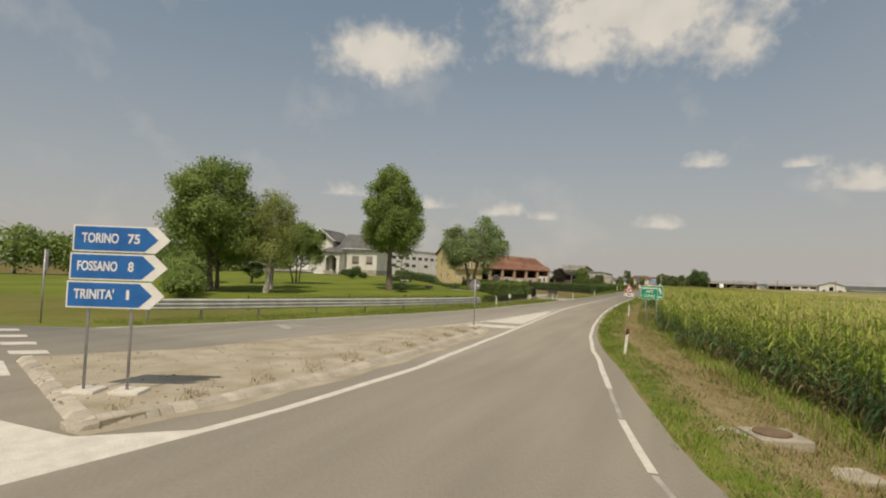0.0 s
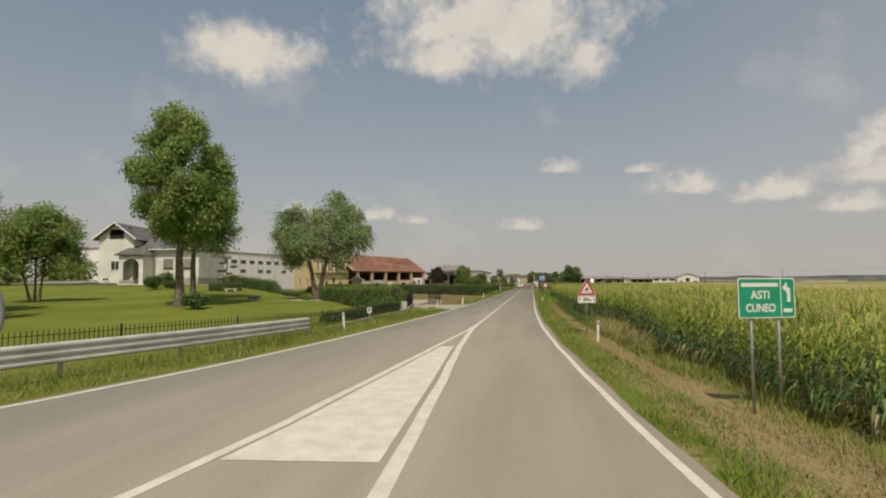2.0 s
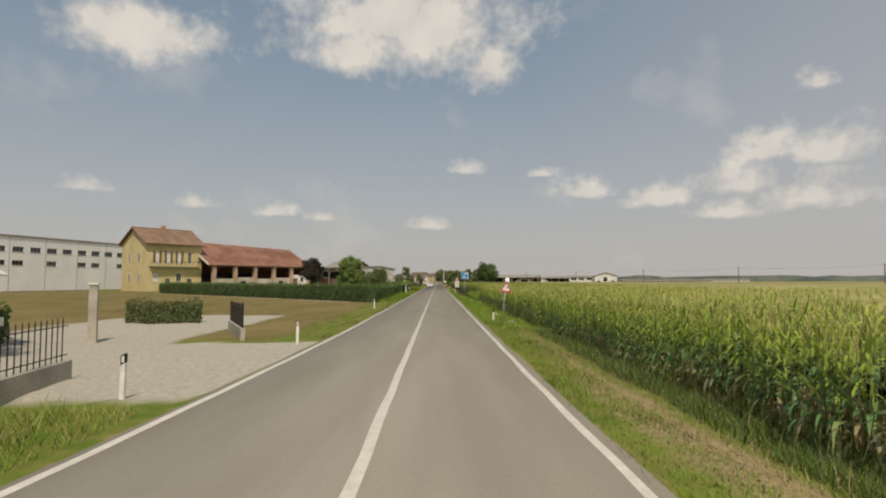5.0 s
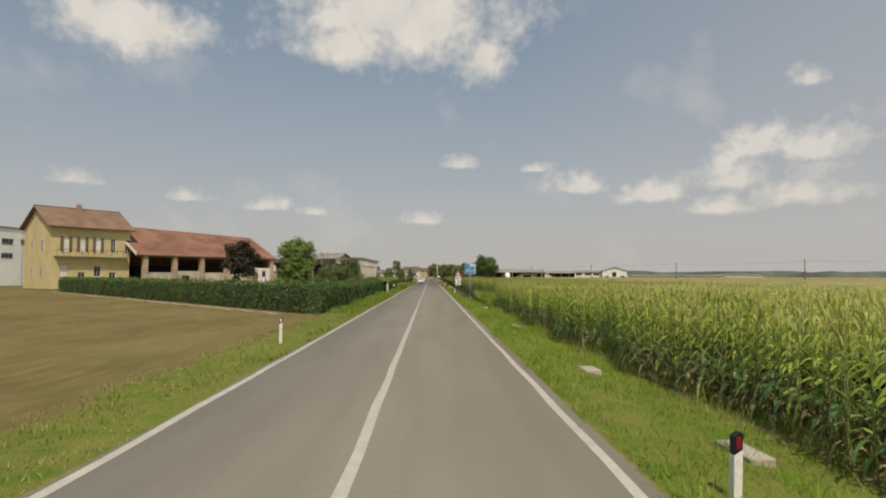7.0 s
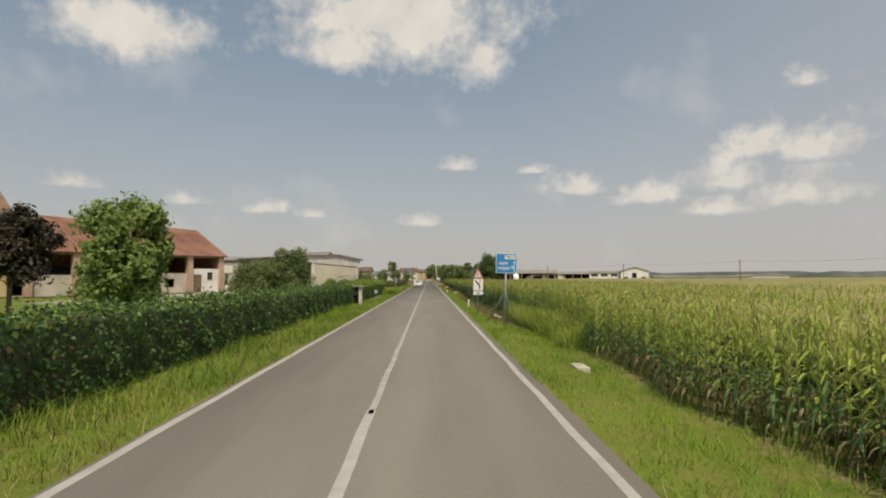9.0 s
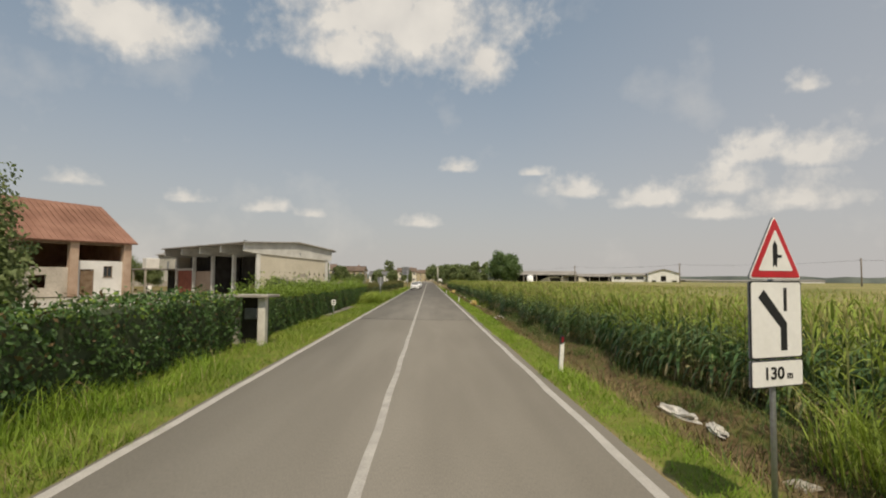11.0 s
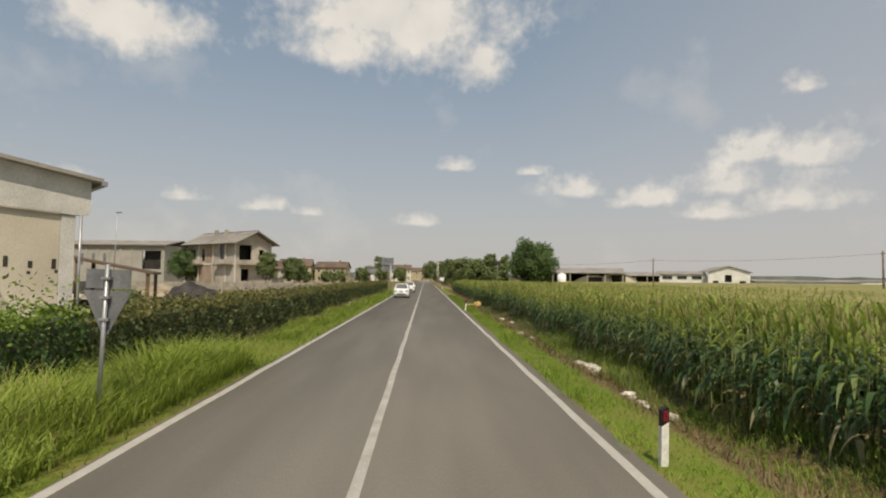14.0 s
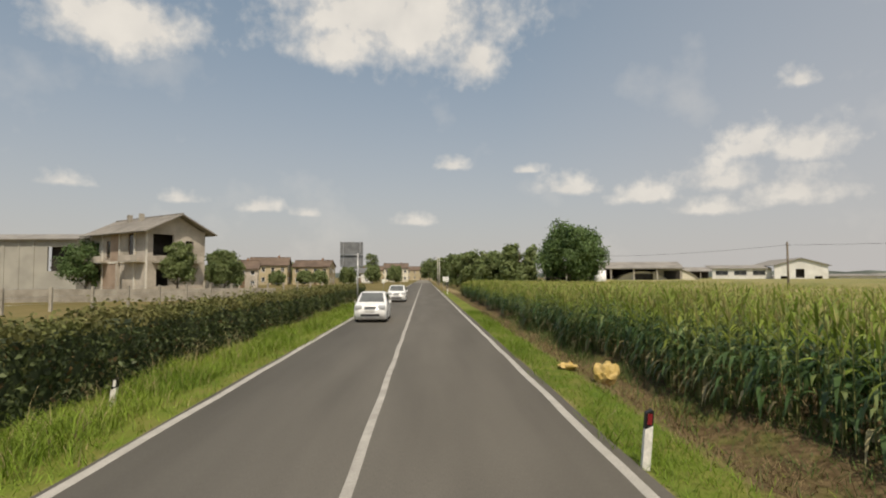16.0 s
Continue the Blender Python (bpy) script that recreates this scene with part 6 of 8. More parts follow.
# small tree clipped into tiers
cx_, cy_ = -39.7, 94.2
nt = thing("clipped_tree", pose(cx_, cy_, float(ground_z(cx_, cy_)) - 0.03), "small ornamental tree clipped into flat tiers", "tree")
bm = bmesh.new()
stem = [Vector(p) for p in ((0, 0, 0), (0.12, 0.05, 1.2), (-0.1, 0.0, 2.4), (0.08, -0.04, 3.6), (0.0, 0.0, 4.5))]
for p0, p1 in zip(stem, stem[1:]):
    tube(bm, p0, p1, 0.09, 0.06, 7, cap=False)
pads = [(-0.95, 0.1, 1.5, 0.5), (1.1, 0.0, 1.9, 0.55), (-0.9, -0.1, 2.7, 0.5), (1.0, 0.1, 3.3, 0.5), (0.0, 0.0, 4.6, 0.6), (0.1, 0.5, 2.3, 0.4), (-0.7, 0.0, 3.8, 0.4)]
for px_, py_, pz_, pr_ in pads:
    tube(bm, (0, 0, pz_ - 0.25), (px_, py_, pz_), 0.045, 0.02, 5, cap=False)
part("trunk", bm, BARK, nt)
for px_, py_, pz_, pr_ in pads:
    q_ = rng.normal(size=(700, 3))
    q_ /= np.linalg.norm(q_, axis=1)[:, None]
    v_, f_ = leaf_cloud(700, q_ * np.array([pr_, pr_, pr_ * 0.38]) + np.array([px_, py_, pz_]), q_, rng.uniform(0.07, 0.13, 700), 0.5)
    pad = new("leaf_pad", raw_mesh("leaf_pad", v_, f_, LEAF_DARK))
    pad.parent = nt
# stone bench and planting bowl on the lawn
bn = thing("garden_bench", pose(-37.5, 91.5, float(ground_z(-37.5, 91.5)), 0, 0, 38), "low white stone bench in front of the clipped box", "bench")
part("slab", boxed((-0.85, -0.22, 0.28), (0.85, 0.22, 0.4), 0.03), PLASTER, bn)
for s in (-0.55, 0.55):
    part("foot", boxed((s - 0.1, -0.18, -0.05), (s + 0.1, 0.18, 0.28), 0.02), SLAB, bn)
bw = thing("planting_bowl", pose(-24.85, 73.95, float(ground_z(-24.85, 73.95)), 0, 0, 20), "round grey stone planting bowl on a low foot on the lawn", "bowl")
bm = bmesh.new()
tube(bm, (0, 0, -0.05), (0, 0, 0.12), 0.42, 0.3, 20)
part("foot", bm, SLAB, bw)
bm = bmesh.new()
for z0, z1, r0, r1 in ((0.12, 0.24, 0.34, 0.62), (0.24, 0.4, 0.62, 0.74), (0.4, 0.46, 0.78, 0.78)):
    tube(bm, (0, 0, z0), (0, 0, z1), r0, r1, 24)
part("basin", bm, CONCRETE, bw)

# white warehouse
wh = thing("warehouse", Matrix.Translation((-106, 165, 0)) @ Matrix.Rotation(math.atan2(85, 18), 4, "Z"), "long white panelled warehouse with rows of dark windows", "warehouse")
L = 86.0
wins = [(2 + i * 4.6, 9.4, 4.9 + i * 4.6, 10.7) for i in range(18)] + [(2 + i * 4.6, 6.2, 4.9 + i * 4.6, 7.4) for i in range(18) if i % 5 not in (2, 4)]
part("wall", wall_bm(0, L, 0, 13.0, 0, 0.4, wins), WHITE_WALL, wh)
for wn in wins:
    window(wh, *wn, 0, frame_mat=GALV, bars=2, deep=0.15)
part("wall", boxed((0, 0.4, 0), (0.4, 40, 13.0)), WHITE_WALL, wh)
part("wall", boxed((L - 0.4, 0.4, 0), (L, 40, 13.0)), WHITE_WALL, wh)
part("wall", boxed((0.4, 39.6, 0), (L - 0.4, 40, 13.0)), WHITE_WALL, wh)
part("roof", boxed((-0.2, -0.2, 13.0), (L + 0.2, 40.2, 13.4)), ROOF_SHEET, wh)
for i in range(1, 9):
    part("panel_joint", boxed((i * 9.6, -0.03, 0), (i * 9.6 + 0.12, -0.004, 13.0)), GALV, wh)

# yellow farmhouse with the long tiled barn
farm_m = Matrix.Translation((-69.4, 190.7, 0)) @ Matrix.Rotation(math.atan2(0.798, 0.603), 4, "Z")
fh = thing("farmhouse", farm_m, "yellow plastered two-storey farmhouse with a brown tiled roof", "house")
up = [(2.0 + i * 2.6, 6.6, 2.9 + i * 2.6, 9.3) for i in range(5)]
low = [(1.6, 2.2, 2.8, 4.2), (4.4, 0.1, 5.6, 3.0), (7.0, 2.2, 8.2, 4.2), (9.6, 0.1, 10.8, 3.0)]
part("wall", wall_bm(0, 13.2, 0, 11.3, -6.0, -5.6, up + low), YELLOW_WALL, fh)
for wn in up + low:
    window(fh, *wn, -6.0, frame_mat=PLASTER, shutters=GREEN_SHUTTER if wn in up[:3] else None)
    if wn in (up[0], up[1], up[2], low[0]):
        part("curtain", boxed((wn[0] + 0.1, -5.872, wn[1] + 0.1), (wn[2] - 0.1, -5.862, wn[3] - 0.1)), PLASTER, fh, "white curtain behind the window")
gable_end(fh, 0, -5.6, 5.6, 0, 11.3, 14.7, YELLOW_WALL)
gable_end(fh, 12.9, -5.6, 5.6, 0, 11.3, 14.7, YELLOW_WALL)
part("wall", boxed((0, 5.6, 0), (13.2, 6.0, 11.3)), YELLOW_WALL, fh)
for yy in (-2.6, 2.0):
    for z0 in (2.2, 6.8):
        window(fh, -yy - 0.5, z0, -yy + 0.5, z0 + 1.9, -0.02, Matrix.Rotation(radians(-90), 4, "Z"), deep=-0.03, frame_mat=PLASTER)
gable_roof(fh, 0, 13.2, -6.0, 6.0, 11.3, 14.75, TILE_BROWN, over=0.9, side=0.7)
bal = part("balcony", boxed((0.6, -7.1, 5.7), (12.6, -6.0, 5.9)), CONCRETE, fh)
for i in range(13):
    part("baluster", boxed((0.7 + i * 0.98, -7.08, 5.9), (0.74 + i * 0.98, -7.04, 6.85)), DARK_METAL, bal)
part("handrail", boxed((0.6, -7.1, 6.85), (12.6, -7.0, 6.92)), DARK_METAL, bal)
part("chimney", boxed((6.0, -0.9, 13.8), (6.8, -0.1, 15.7), 0.03), BRICK, fh)

bn = thing("barn", farm_m, "long open brick barn with a red tiled roof", "barn")
X0, X1 = 13.2, 43.5
roof_tiles(bn, (X0 - 0.6, -10.0, 6.3), (X1 + 0.8, -10.0, 6.3), (X1 + 0.8, 0.2, 11.5), (X0 - 0.6, 0.2, 12.3), TILE)
roof_tiles(bn, (X1 + 0.8, 7.5, 8.0), (X0 - 0.6, 7.5, 8.0), (X0 - 0.6, 0.2, 12.3), (X1 + 0.8, 0.2, 11.5), TILE)
part("verge_board", slabbed([(X0 - 0.75, -10.1, 6.2), (X0 - 0.75, -10.1, 6.75), (X0 - 0.75, -5.5, 9.1), (X0 - 0.75, -5.5, 8.55)], 0.14), SLAB, bn, "pale boarded roof edge")
for i in range(6):
    x = X0 + 1.4 + i * 5.75
    part("pier", boxed((x - 0.45, -9.6, 0), (x + 0.45, -8.7, 6.35), 0.04), PIER, bn)
    if i < 5:
        if i == 4:
            part("infill_wall", wall_bm(x + 0.45, x + 5.3, 0, 4.1, -9.3, -9.0, [(x + 0.7, 0.05, x + 2.2, 3.1), (x + 3.2, 2.2, x + 4.2, 3.5)]), PLASTER, bn, "white plastered infill wall")
            part("door", boxed((x + 0.72, -9.2, 0.05), (x + 2.18, -9.1, 3.08)), WOOD, bn)
            window(bn, x + 3.2, 2.2, x + 4.2, 3.5, -9.3, frame_mat=WOOD)
        else:
            part("infill_wall", wall_bm(x + 0.45, x + 5.3, 0, 3.0 + 0.3 * (i % 2), -9.2, -8.95, [(x + 1.6, 1.0, x + 3.2, 2.4)] if i % 2 else []), GREY_WALL, bn, "rough grey infill wall")
part("eave_beam", boxed((X0, -9.5, 5.9), (X1, -9.2, 6.3)), WOOD, bn)
part("back_wall", boxed((X0, 6.6, 0), (X1, 7.0, 8.3)), BRICK, bn)
gable_end(bn, X1 - 0.35, -9.0, 6.6, 0, 6.6, 11.0, BRICK, 0.35, ridge_y=0.2)
part("barn_floor", boxed((X0, -8.6, -0.05), (X1 - 0.4, 6.5, 0.08)), DIRT, bn)
part("hay_stack", boxed((X0 + 4, 0.5, 0.08), (X0 + 20, 6.0, 4.4), 0.3), DARK, bn, "dark stacked hay and stores")

# white hall with a concrete frame whose beams reach out past its columns
shm = Matrix.Translation((-18.8, 215.4, 0)) @ Matrix.Rotation(radians(44), 4, "Z")
shed = thing("portico_hall", shm, "cream farm hall with overhanging concrete beams and a low gabled roof", "hall")
W, BAY, TIP = 9.5, 6.1, -1.6
D = BAY * 4 + 0.5
RIDGE_X, RIDGE_Z, EAVE_L, EAVE_R = 5.1, 6.5, 6.2, 5.72


def hall_roof(x):
    """Underside of the hall's roof at x."""
    return np.interp(x, [TIP - 0.3, RIDGE_X, W + 0.8], [EAVE_L, RIDGE_Z, EAVE_R])


bm = bmesh.new()
plate(bm, [(0.38, -0.2), (W - 0.4, -0.2), (W - 0.4, 4.5), (0.38, 5.02)], 0.05, 0.3)
part("gable_wall", bm, HALL_CREAM, shed)
part("gable_band", plated([(TIP, 5.32), (0.0, 5.08), (W + 0.1, 4.48), (W + 0.5, 4.55), (W + 0.5, float(hall_roof(W + 0.5))), (RIDGE_X, RIDGE_Z), (TIP, EAVE_L)], -0.06, 0.34), HALL_BEAM, shed, "pale concrete gable beam")
part("band_groove", plated([(0.4, 5.03), (W - 0.4, 4.48), (W - 0.4, 4.54), (0.4, 5.09)], -0.075, -0.062), CONCRETE, shed, "dark joint under the gable beam")
part("side_wall", boxed((W - 0.3, 0.45, -0.2), (W, D, 5.3)), HALL_CREAM, shed)
part("back_wall", boxed((0.4, D - 0.3, -0.2), (W - 0.3, D, 5.4)), HALL_CREAM, shed)
part("corner_pillar", boxed((W - 0.39, 0.0, -0.2), (W + 0.06, 0.42, 4.47), 0.02), HALL_BEAM, shed)
for pts in ([(TIP - 0.3, -0.45, EAVE_L), (RIDGE_X, -0.45, RIDGE_Z), (RIDGE_X, D + 0.4, RIDGE_Z), (TIP - 0.3, D + 0.4, EAVE_L)], [(RIDGE_X, -0.45, RIDGE_Z), (W + 0.8, -0.45, EAVE_R), (W + 0.8, D + 0.4, EAVE_R), (RIDGE_X, D + 0.4, RIDGE_Z)]):
    part("roof", slabbed([(x, y, z + 0.14) for x, y, z in pts], 0.13), ROOF_SHEET, shed, "weathered sheet roof")
part("gutter", boxed((W + 0.72, -0.5, EAVE_R - 0.12), (W + 0.92, D + 0.4, EAVE_R + 0.04)), GALV, shed)
part("downpipe", tubed((W + 0.2, -0.1, -0.1), (W + 0.2, -0.1, 4.5), 0.05), GALV, shed)
for i in range(5):
    y = i * BAY
    part("column", boxed((-0.02, y - 0.02, -0.3), (0.38, y + 0.4, 5.05), 0.025), HALL_BEAM, shed)
    if i:
        part("beam", plated([(TIP, 5.32), (0.6, 5.05), (W - 0.3, 5.0), (W - 0.3, 5.7), (RIDGE_X, RIDGE_Z), (TIP, EAVE_L)], y, y + 0.35), HALL_BEAM, shed)
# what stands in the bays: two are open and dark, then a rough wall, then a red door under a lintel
# Near-black sheets and divider give the bays their shade by colour.
part("bay_back", boxed((4.0, 0.5, -0.2), (4.12, BAY * 2, 5.0)), DARK, shed, "near-black sheet standing in for the shade of the open bays")
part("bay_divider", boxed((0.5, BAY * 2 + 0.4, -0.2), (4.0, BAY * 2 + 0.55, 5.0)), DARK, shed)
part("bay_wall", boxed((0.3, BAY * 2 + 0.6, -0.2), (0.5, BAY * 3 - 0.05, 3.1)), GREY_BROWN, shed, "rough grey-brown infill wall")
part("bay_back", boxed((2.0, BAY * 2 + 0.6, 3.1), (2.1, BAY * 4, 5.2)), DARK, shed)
part("red_door", boxed((0.22, BAY * 3 + 0.45, -0.1), (0.34, BAY * 4 - 0.05, 3.2), 0.02), RED_DOOR, shed, "faded brick-red sheet door")
part("lintel", boxed((0.05, BAY * 3 + 0.41, 3.22), (0.4, BAY * 4 - 0.03, 3.5)), HALL_BEAM, shed)
part("stored_crate", boxed((1.2, 2.0, -0.1), (2.4, 4.2, 1.5), 0.04), WOOD, shed)
part("stored_crate", boxed((1.4, 8.0, -0.1), (2.6, 9.6, 2.1), 0.04), DARK_METAL, shed)
# Vent holes are flat plates with their inner shade painted near-black.
for i in range(11):
    xx, zz = 2.1 + i * 0.68, 2.95 - 0.03 * i
    part("vent_hole", boxed((xx, 0.036, zz - (0.12 if i > 6 else 0)), (xx + 0.13, 0.046, zz + 0.12 + (0.12 if i in (4, 7, 8, 10) else 0))), DARK, shed)
for xx, zz in ((8.2, 2.35), (9.0, 2.4), (5.2, 2.0)):
    part("vent_hole", boxed((xx, 0.036, zz), (xx + 0.1, 0.046, zz + 0.1)), DARK, shed)
part("vent_grille", boxed((5.4, -0.075, 5.02), (5.52, -0.062, 5.34)), SIGN_BACK, shed)
bm = bmesh.new()
for k in range(18):
    a0, a1 = math.pi * k / 18, math.pi * (k + 1) / 18
    pts = [(5.9 + rr * math.cos(a), 0.75 + 1.12 * rr * math.sin(a)) for rr, a in ((1.85, a0), (1.85, a1), (1.5, a1), (1.5, a0))]
    plate(bm, pts, 0.034, 0.046)
part("arch_stain", bm, CONCRETE, shed, "grey outline of a bricked-up arch")
part("arch_infill", plated([(5.9 + 1.49 * math.cos(math.pi * k / 18), 0.75 + 1.66 * math.sin(math.pi * k / 18)) for k in range(19)], 0.04, 0.047), HALL_CREAM, shed, "pale infill of the arch")
for xx in (3.0, 3.75):
    part("grey_smear", plated([(xx, 0.8), (xx + 0.3, 0.8), (xx + 0.24, 2.3), (xx + 0.12, 2.6), (xx + 0.04, 2.2)], 0.038, 0.047), CONCRETE, shed, "grey damp streak on the wall")
part("base_stain", boxed((0.7, 0.034, -0.1), (3.9, 0.046, 0.9)), GREY_WALL, shed, "strip of bare plaster at the base")
# dark open store beside the hall's far end
store = thing("open_store", shm @ Matrix.Translation((-1.5, D + 4.0, 0)), "dark open farm store with a flat roof", "shed")
part("roof", boxed((-2.2, -2.6, 3.3), (3.4, 3.2, 3.5), 0.02), ROOF_SHEET, store)
# Back of the store coloured as dark as its shade.
part("back_wall", boxed((2.9, -2.3, -0.1), (3.1, 2.9, 3.3)), DARK, store)
for px_, py_ in ((-2.0, -2.4), (-2.0, 2.9), (2.9, -2.5)):
    part("post", boxed((px_ - 0.12, py_ - 0.12, -0.1), (px_ + 0.12, py_ + 0.12, 3.3)), CONCRETE, store)
part("white_drum", tubed((-1.2, -1.6, -0.1), (-1.2, -1.6, 1.0), 0.4, 0.38, 16), PLASTIC, store, "white plastic drum")
part("white_tank", boxed((-1.6, -1.4, 3.5), (0.2, 0.4, 5.0), 0.08), PLASTIC, store, "white square water tank on the roof")
# lean-to shelter
lean = thing("shelter", pose(-17.2, 233.5, 0, 0, 0, 20), "dark lean-to shelter on wooden posts", "shelter")
part("roof", slabbed([(-4.2, -2.2, 3.85), (2.6, -2.2, 2.5), (2.6, 2.2, 2.5), (-4.2, 2.2, 3.85)], 0.14), TILE_OLD, lean)
for x, z in ((-3.8, 3.65), (-1.0, 3.1), (2.3, 2.42)):
    for y in (-2.0, 2.0):
        part("post", boxed((x - 0.09, y - 0.09, -0.1), (x + 0.09, y + 0.09, z)), WOOD, lean)
part("stacked_timber", boxed((-4.2, -0.6, -0.05), (1.8, 1.2, 0.9), 0.08), DARK, lean)


def heap(name, x, y, r, h, mat, label):
    bm = bmesh.new()
    bmesh.ops.create_icosphere(bm, subdivisions=3, radius=1)
    for v in bm.verts:
        n = noise.noise(v.co * 2.3 + Vector((x, y, 0)))
        k = 1 + 0.25 * n
        v.co = Vector((v.co.x * r * k, v.co.y * r * k, max(v.co.z, -0.05) ** 1 * h * k if v.co.z > 0 else v.co.z * 0.2))
    ob = solo(name, bm, mat, label, "heap", at=pose(x, y, float(ground_z(x, y))))
    for f in ob.data.polygons:
        f.use_smooth = True


heap("earth_mound", -16.4, 243, 2.0, 1.95, DARK_GRAVEL, "dark grey heap of gravel behind the hedge")
heap("sand_mound", -20.5, 247, 2.4, 1.6, DIRT, "brown heap of sand and rubble")
heap("sand_mound", -24, 252, 2.0, 1.1, DIRT, "grey-brown heap of rubble")
heap("earth_mound", -21, 240, 1.6, 1.1, CONCRETE, "grey heap of broken concrete")
heap("earth_mound", -25.5, 246, 2.6, 1.9, DARK_GRAVEL, "dark heap of broken asphalt in the yard")
heap("earth_mound", -30.0, 250, 2.4, 1.7, DIRT, "brown heap of earth in the yard")
for bx, by, bs, bt in ((-24.6, 243.0, 0.9, 12), (-26.4, 243.6, 0.8, 50), (-28.3, 244.2, 1.0, 80), (-22.6, 242.4, 0.7, 30), (-27.3, 241.8, 0.6, 5)):
    solo("stone_block", boxed((-bs / 2, -bs * 0.4, -0.1), (bs / 2, bs * 0.4, bs * 1.1), 0.06), SLAB, "pale squared stone block standing in the yard", "block", "stone blocks in the yard", at=pose(bx, by, float(ground_z(bx, by)), 0, 0, bt))

# wire fence with concrete posts along the yard, and a pale wall behind
yf = thing("yard_fence", pose(0, 0, 0), "wire fence on concrete posts round the yard", "fence")
for i in range(16):
    q = Vector((-30 + i * 1.05, 268 + i * 3.4, 0))
    part("post", boxed((q.x - 0.1, q.y - 0.1, -0.2), (q.x + 0.1, q.y + 0.1, 1.7), 0.015), CONCRETE, yf)
    if i < 15:
        for zz in (0.5, 1.0, 1.6):
            part("wire", tubed((q.x, q.y, zz), (q.x + 1.05, q.y + 3.4, zz), 0.012, n=4), GALV, yf)
solo("boundary_wall", boxed((-32, -0.12, -0.2), (32, 0.12, 1.2)), CONCRETE, "long low grey-brown boundary wall", "wall", at=pose(-47, 292, 0, 0, 0, 12))
solo("boundary_wall", boxed((-16, -0.12, -0.2), (16, 0.12, 1.9)), CONCRETE, "grey-brown boundary wall before the houses", "wall", at=pose(-34, 334, 0, 0, 0, 100))

# unfinished house
hm = Matrix.Translation((-33.7, 315.7, 0)) @ Matrix.Rotation(math.atan2(-0.6, 0.8), 4, "Z")
hs = thing("unfinished_house", hm, "unfinished grey-brown house with broad eaves and balconies", "house")
front = [(-16.0, 5.6, -14.8, 7.6), (-12.6, 5.2, -11.4, 7.8), (-6.0, 5.2, -4.6, 8.6), (-15.0, 1.8, -13.8, 3.6), (-10.4, 1.8, -9.2, 3.6)]
part("wall", wall_bm(-17.5, -0.6, 0, 9.1, -4.2, -3.9, front), GREY_WALL, hs)
for wn in front:
    window(hs, *wn, -4.2, frame_mat=WOOD)
part("wall", boxed((-17.5, 3.9, 0), (-0.6, 4.2, 9.1)), GREY_WALL, hs)
gable_end(hs, -17.5, -3.9, 3.9, 0, 9.1, 11.1, GREY_WALL)
ge = wall_bm(-3.9, 3.9, 0, 9.0, 0.6, 0.9, [(-3.5, 5.4, -0.6, 8.4), (1.2, 5.6, 2.4, 7.6), (-3.0, 1.2, -1.2, 3.6)])
gw = part("gable_wall", ge, GREY_WALL, hs)
gw.matrix_local = Matrix.Rotation(radians(90), 4, "Z")
part("gable_top", plated([(-3.9, 9.0), (3.9, 9.0), (0, 11.05)], 0.6, 0.9), GREY_WALL, hs).matrix_local = Matrix.Rotation(radians(90), 4, "Z")
# Sheet behind the openings, coloured near-black as shade.
part("loggia_back", boxed((-3.0, -3.8, 0.5), (-2.9, 3.8, 8.8)), DARK, hs)
gable_roof(hs, -17.5, -0.6, -4.2, 4.2, 9.1, 11.2, ROOF_SHEET, over=1.2, side=1.3)
for y0, x0 in ((-5.3, -17.0), (-5.3, -6.6)):
    b = part("balcony", boxed((x0, y0, 4.5), (x0 + 5.2, -4.2, 4.7)), CONCRETE, hs)
    part("parapet", boxed((x0, y0, 4.7), (x0 + 5.2, y0 + 0.12, 5.5)), GREY_WALL, b)
part("side_balcony", boxed((-0.6, -3.6, 4.4), (0.8, 3.2, 4.6)), CONCRETE, hs)
part("side_parapet", boxed((0.7, -3.6, 4.6), (0.8, 3.2, 5.4)), GREY_WALL, hs)
part("pillar", boxed((-7.2, -5.3, 0), (-6.8, -4.9, 4.5)), GREY_WALL, hs)
part("brick_field", boxed((-13.4, -4.23, 0.1), (-9.0, -4.205, 4.4)), GREY_BROWN, hs, "bare brown brickwork between the pillars")
part("brick_field", boxed((-11.2, -4.23, 4.8), (-8.6, -4.205, 9.0)), GREY_BROWN, hs, "bare brown brickwork between the pillars")
for x in (-17.45, -13.7, -8.5, -4.2, -0.95):
    part("pillar", boxed((x, -4.36, 0), (x + 0.32, -4.21, 9.0)), SLAB, hs, "pale concrete pillar")
part("floor_band", boxed((-17.5, -4.3, 4.42), (-0.6, -4.205, 4.68)), SLAB, hs)
for x in (-12.5, -9.0):
    part("chimney", boxed((x, -1.4, 10.4), (x + 0.6, -0.8, 11.9), 0.02), CONCRETE, hs)

# second white hall behind it
h2 = thing("white_hall", pose(-68.0, 343, 0, 0, 0, -4), "long low cream-white farm hall with an open bay", "hall")
part("wall", wall_bm(-24, 3.5, 0, 9.6, 0, 0.4, [(-2.2, 3.6, 2.6, 8.2)]), HALL_WALL, h2)
# Sheet that paints the shade inside the open bay.
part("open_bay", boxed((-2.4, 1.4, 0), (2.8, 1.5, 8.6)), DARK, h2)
part("wall", boxed((3.1, 0.4, 0), (3.5, 16, 9.6)), HALL_WALL, h2)
part("roof", slabbed([(-24.6, -0.8, 9.7), (4.1, -0.8, 9.7), (4.1, 8, 11.2), (-24.6, 8, 11.2)], 0.25), ROOF_SHEET, h2)
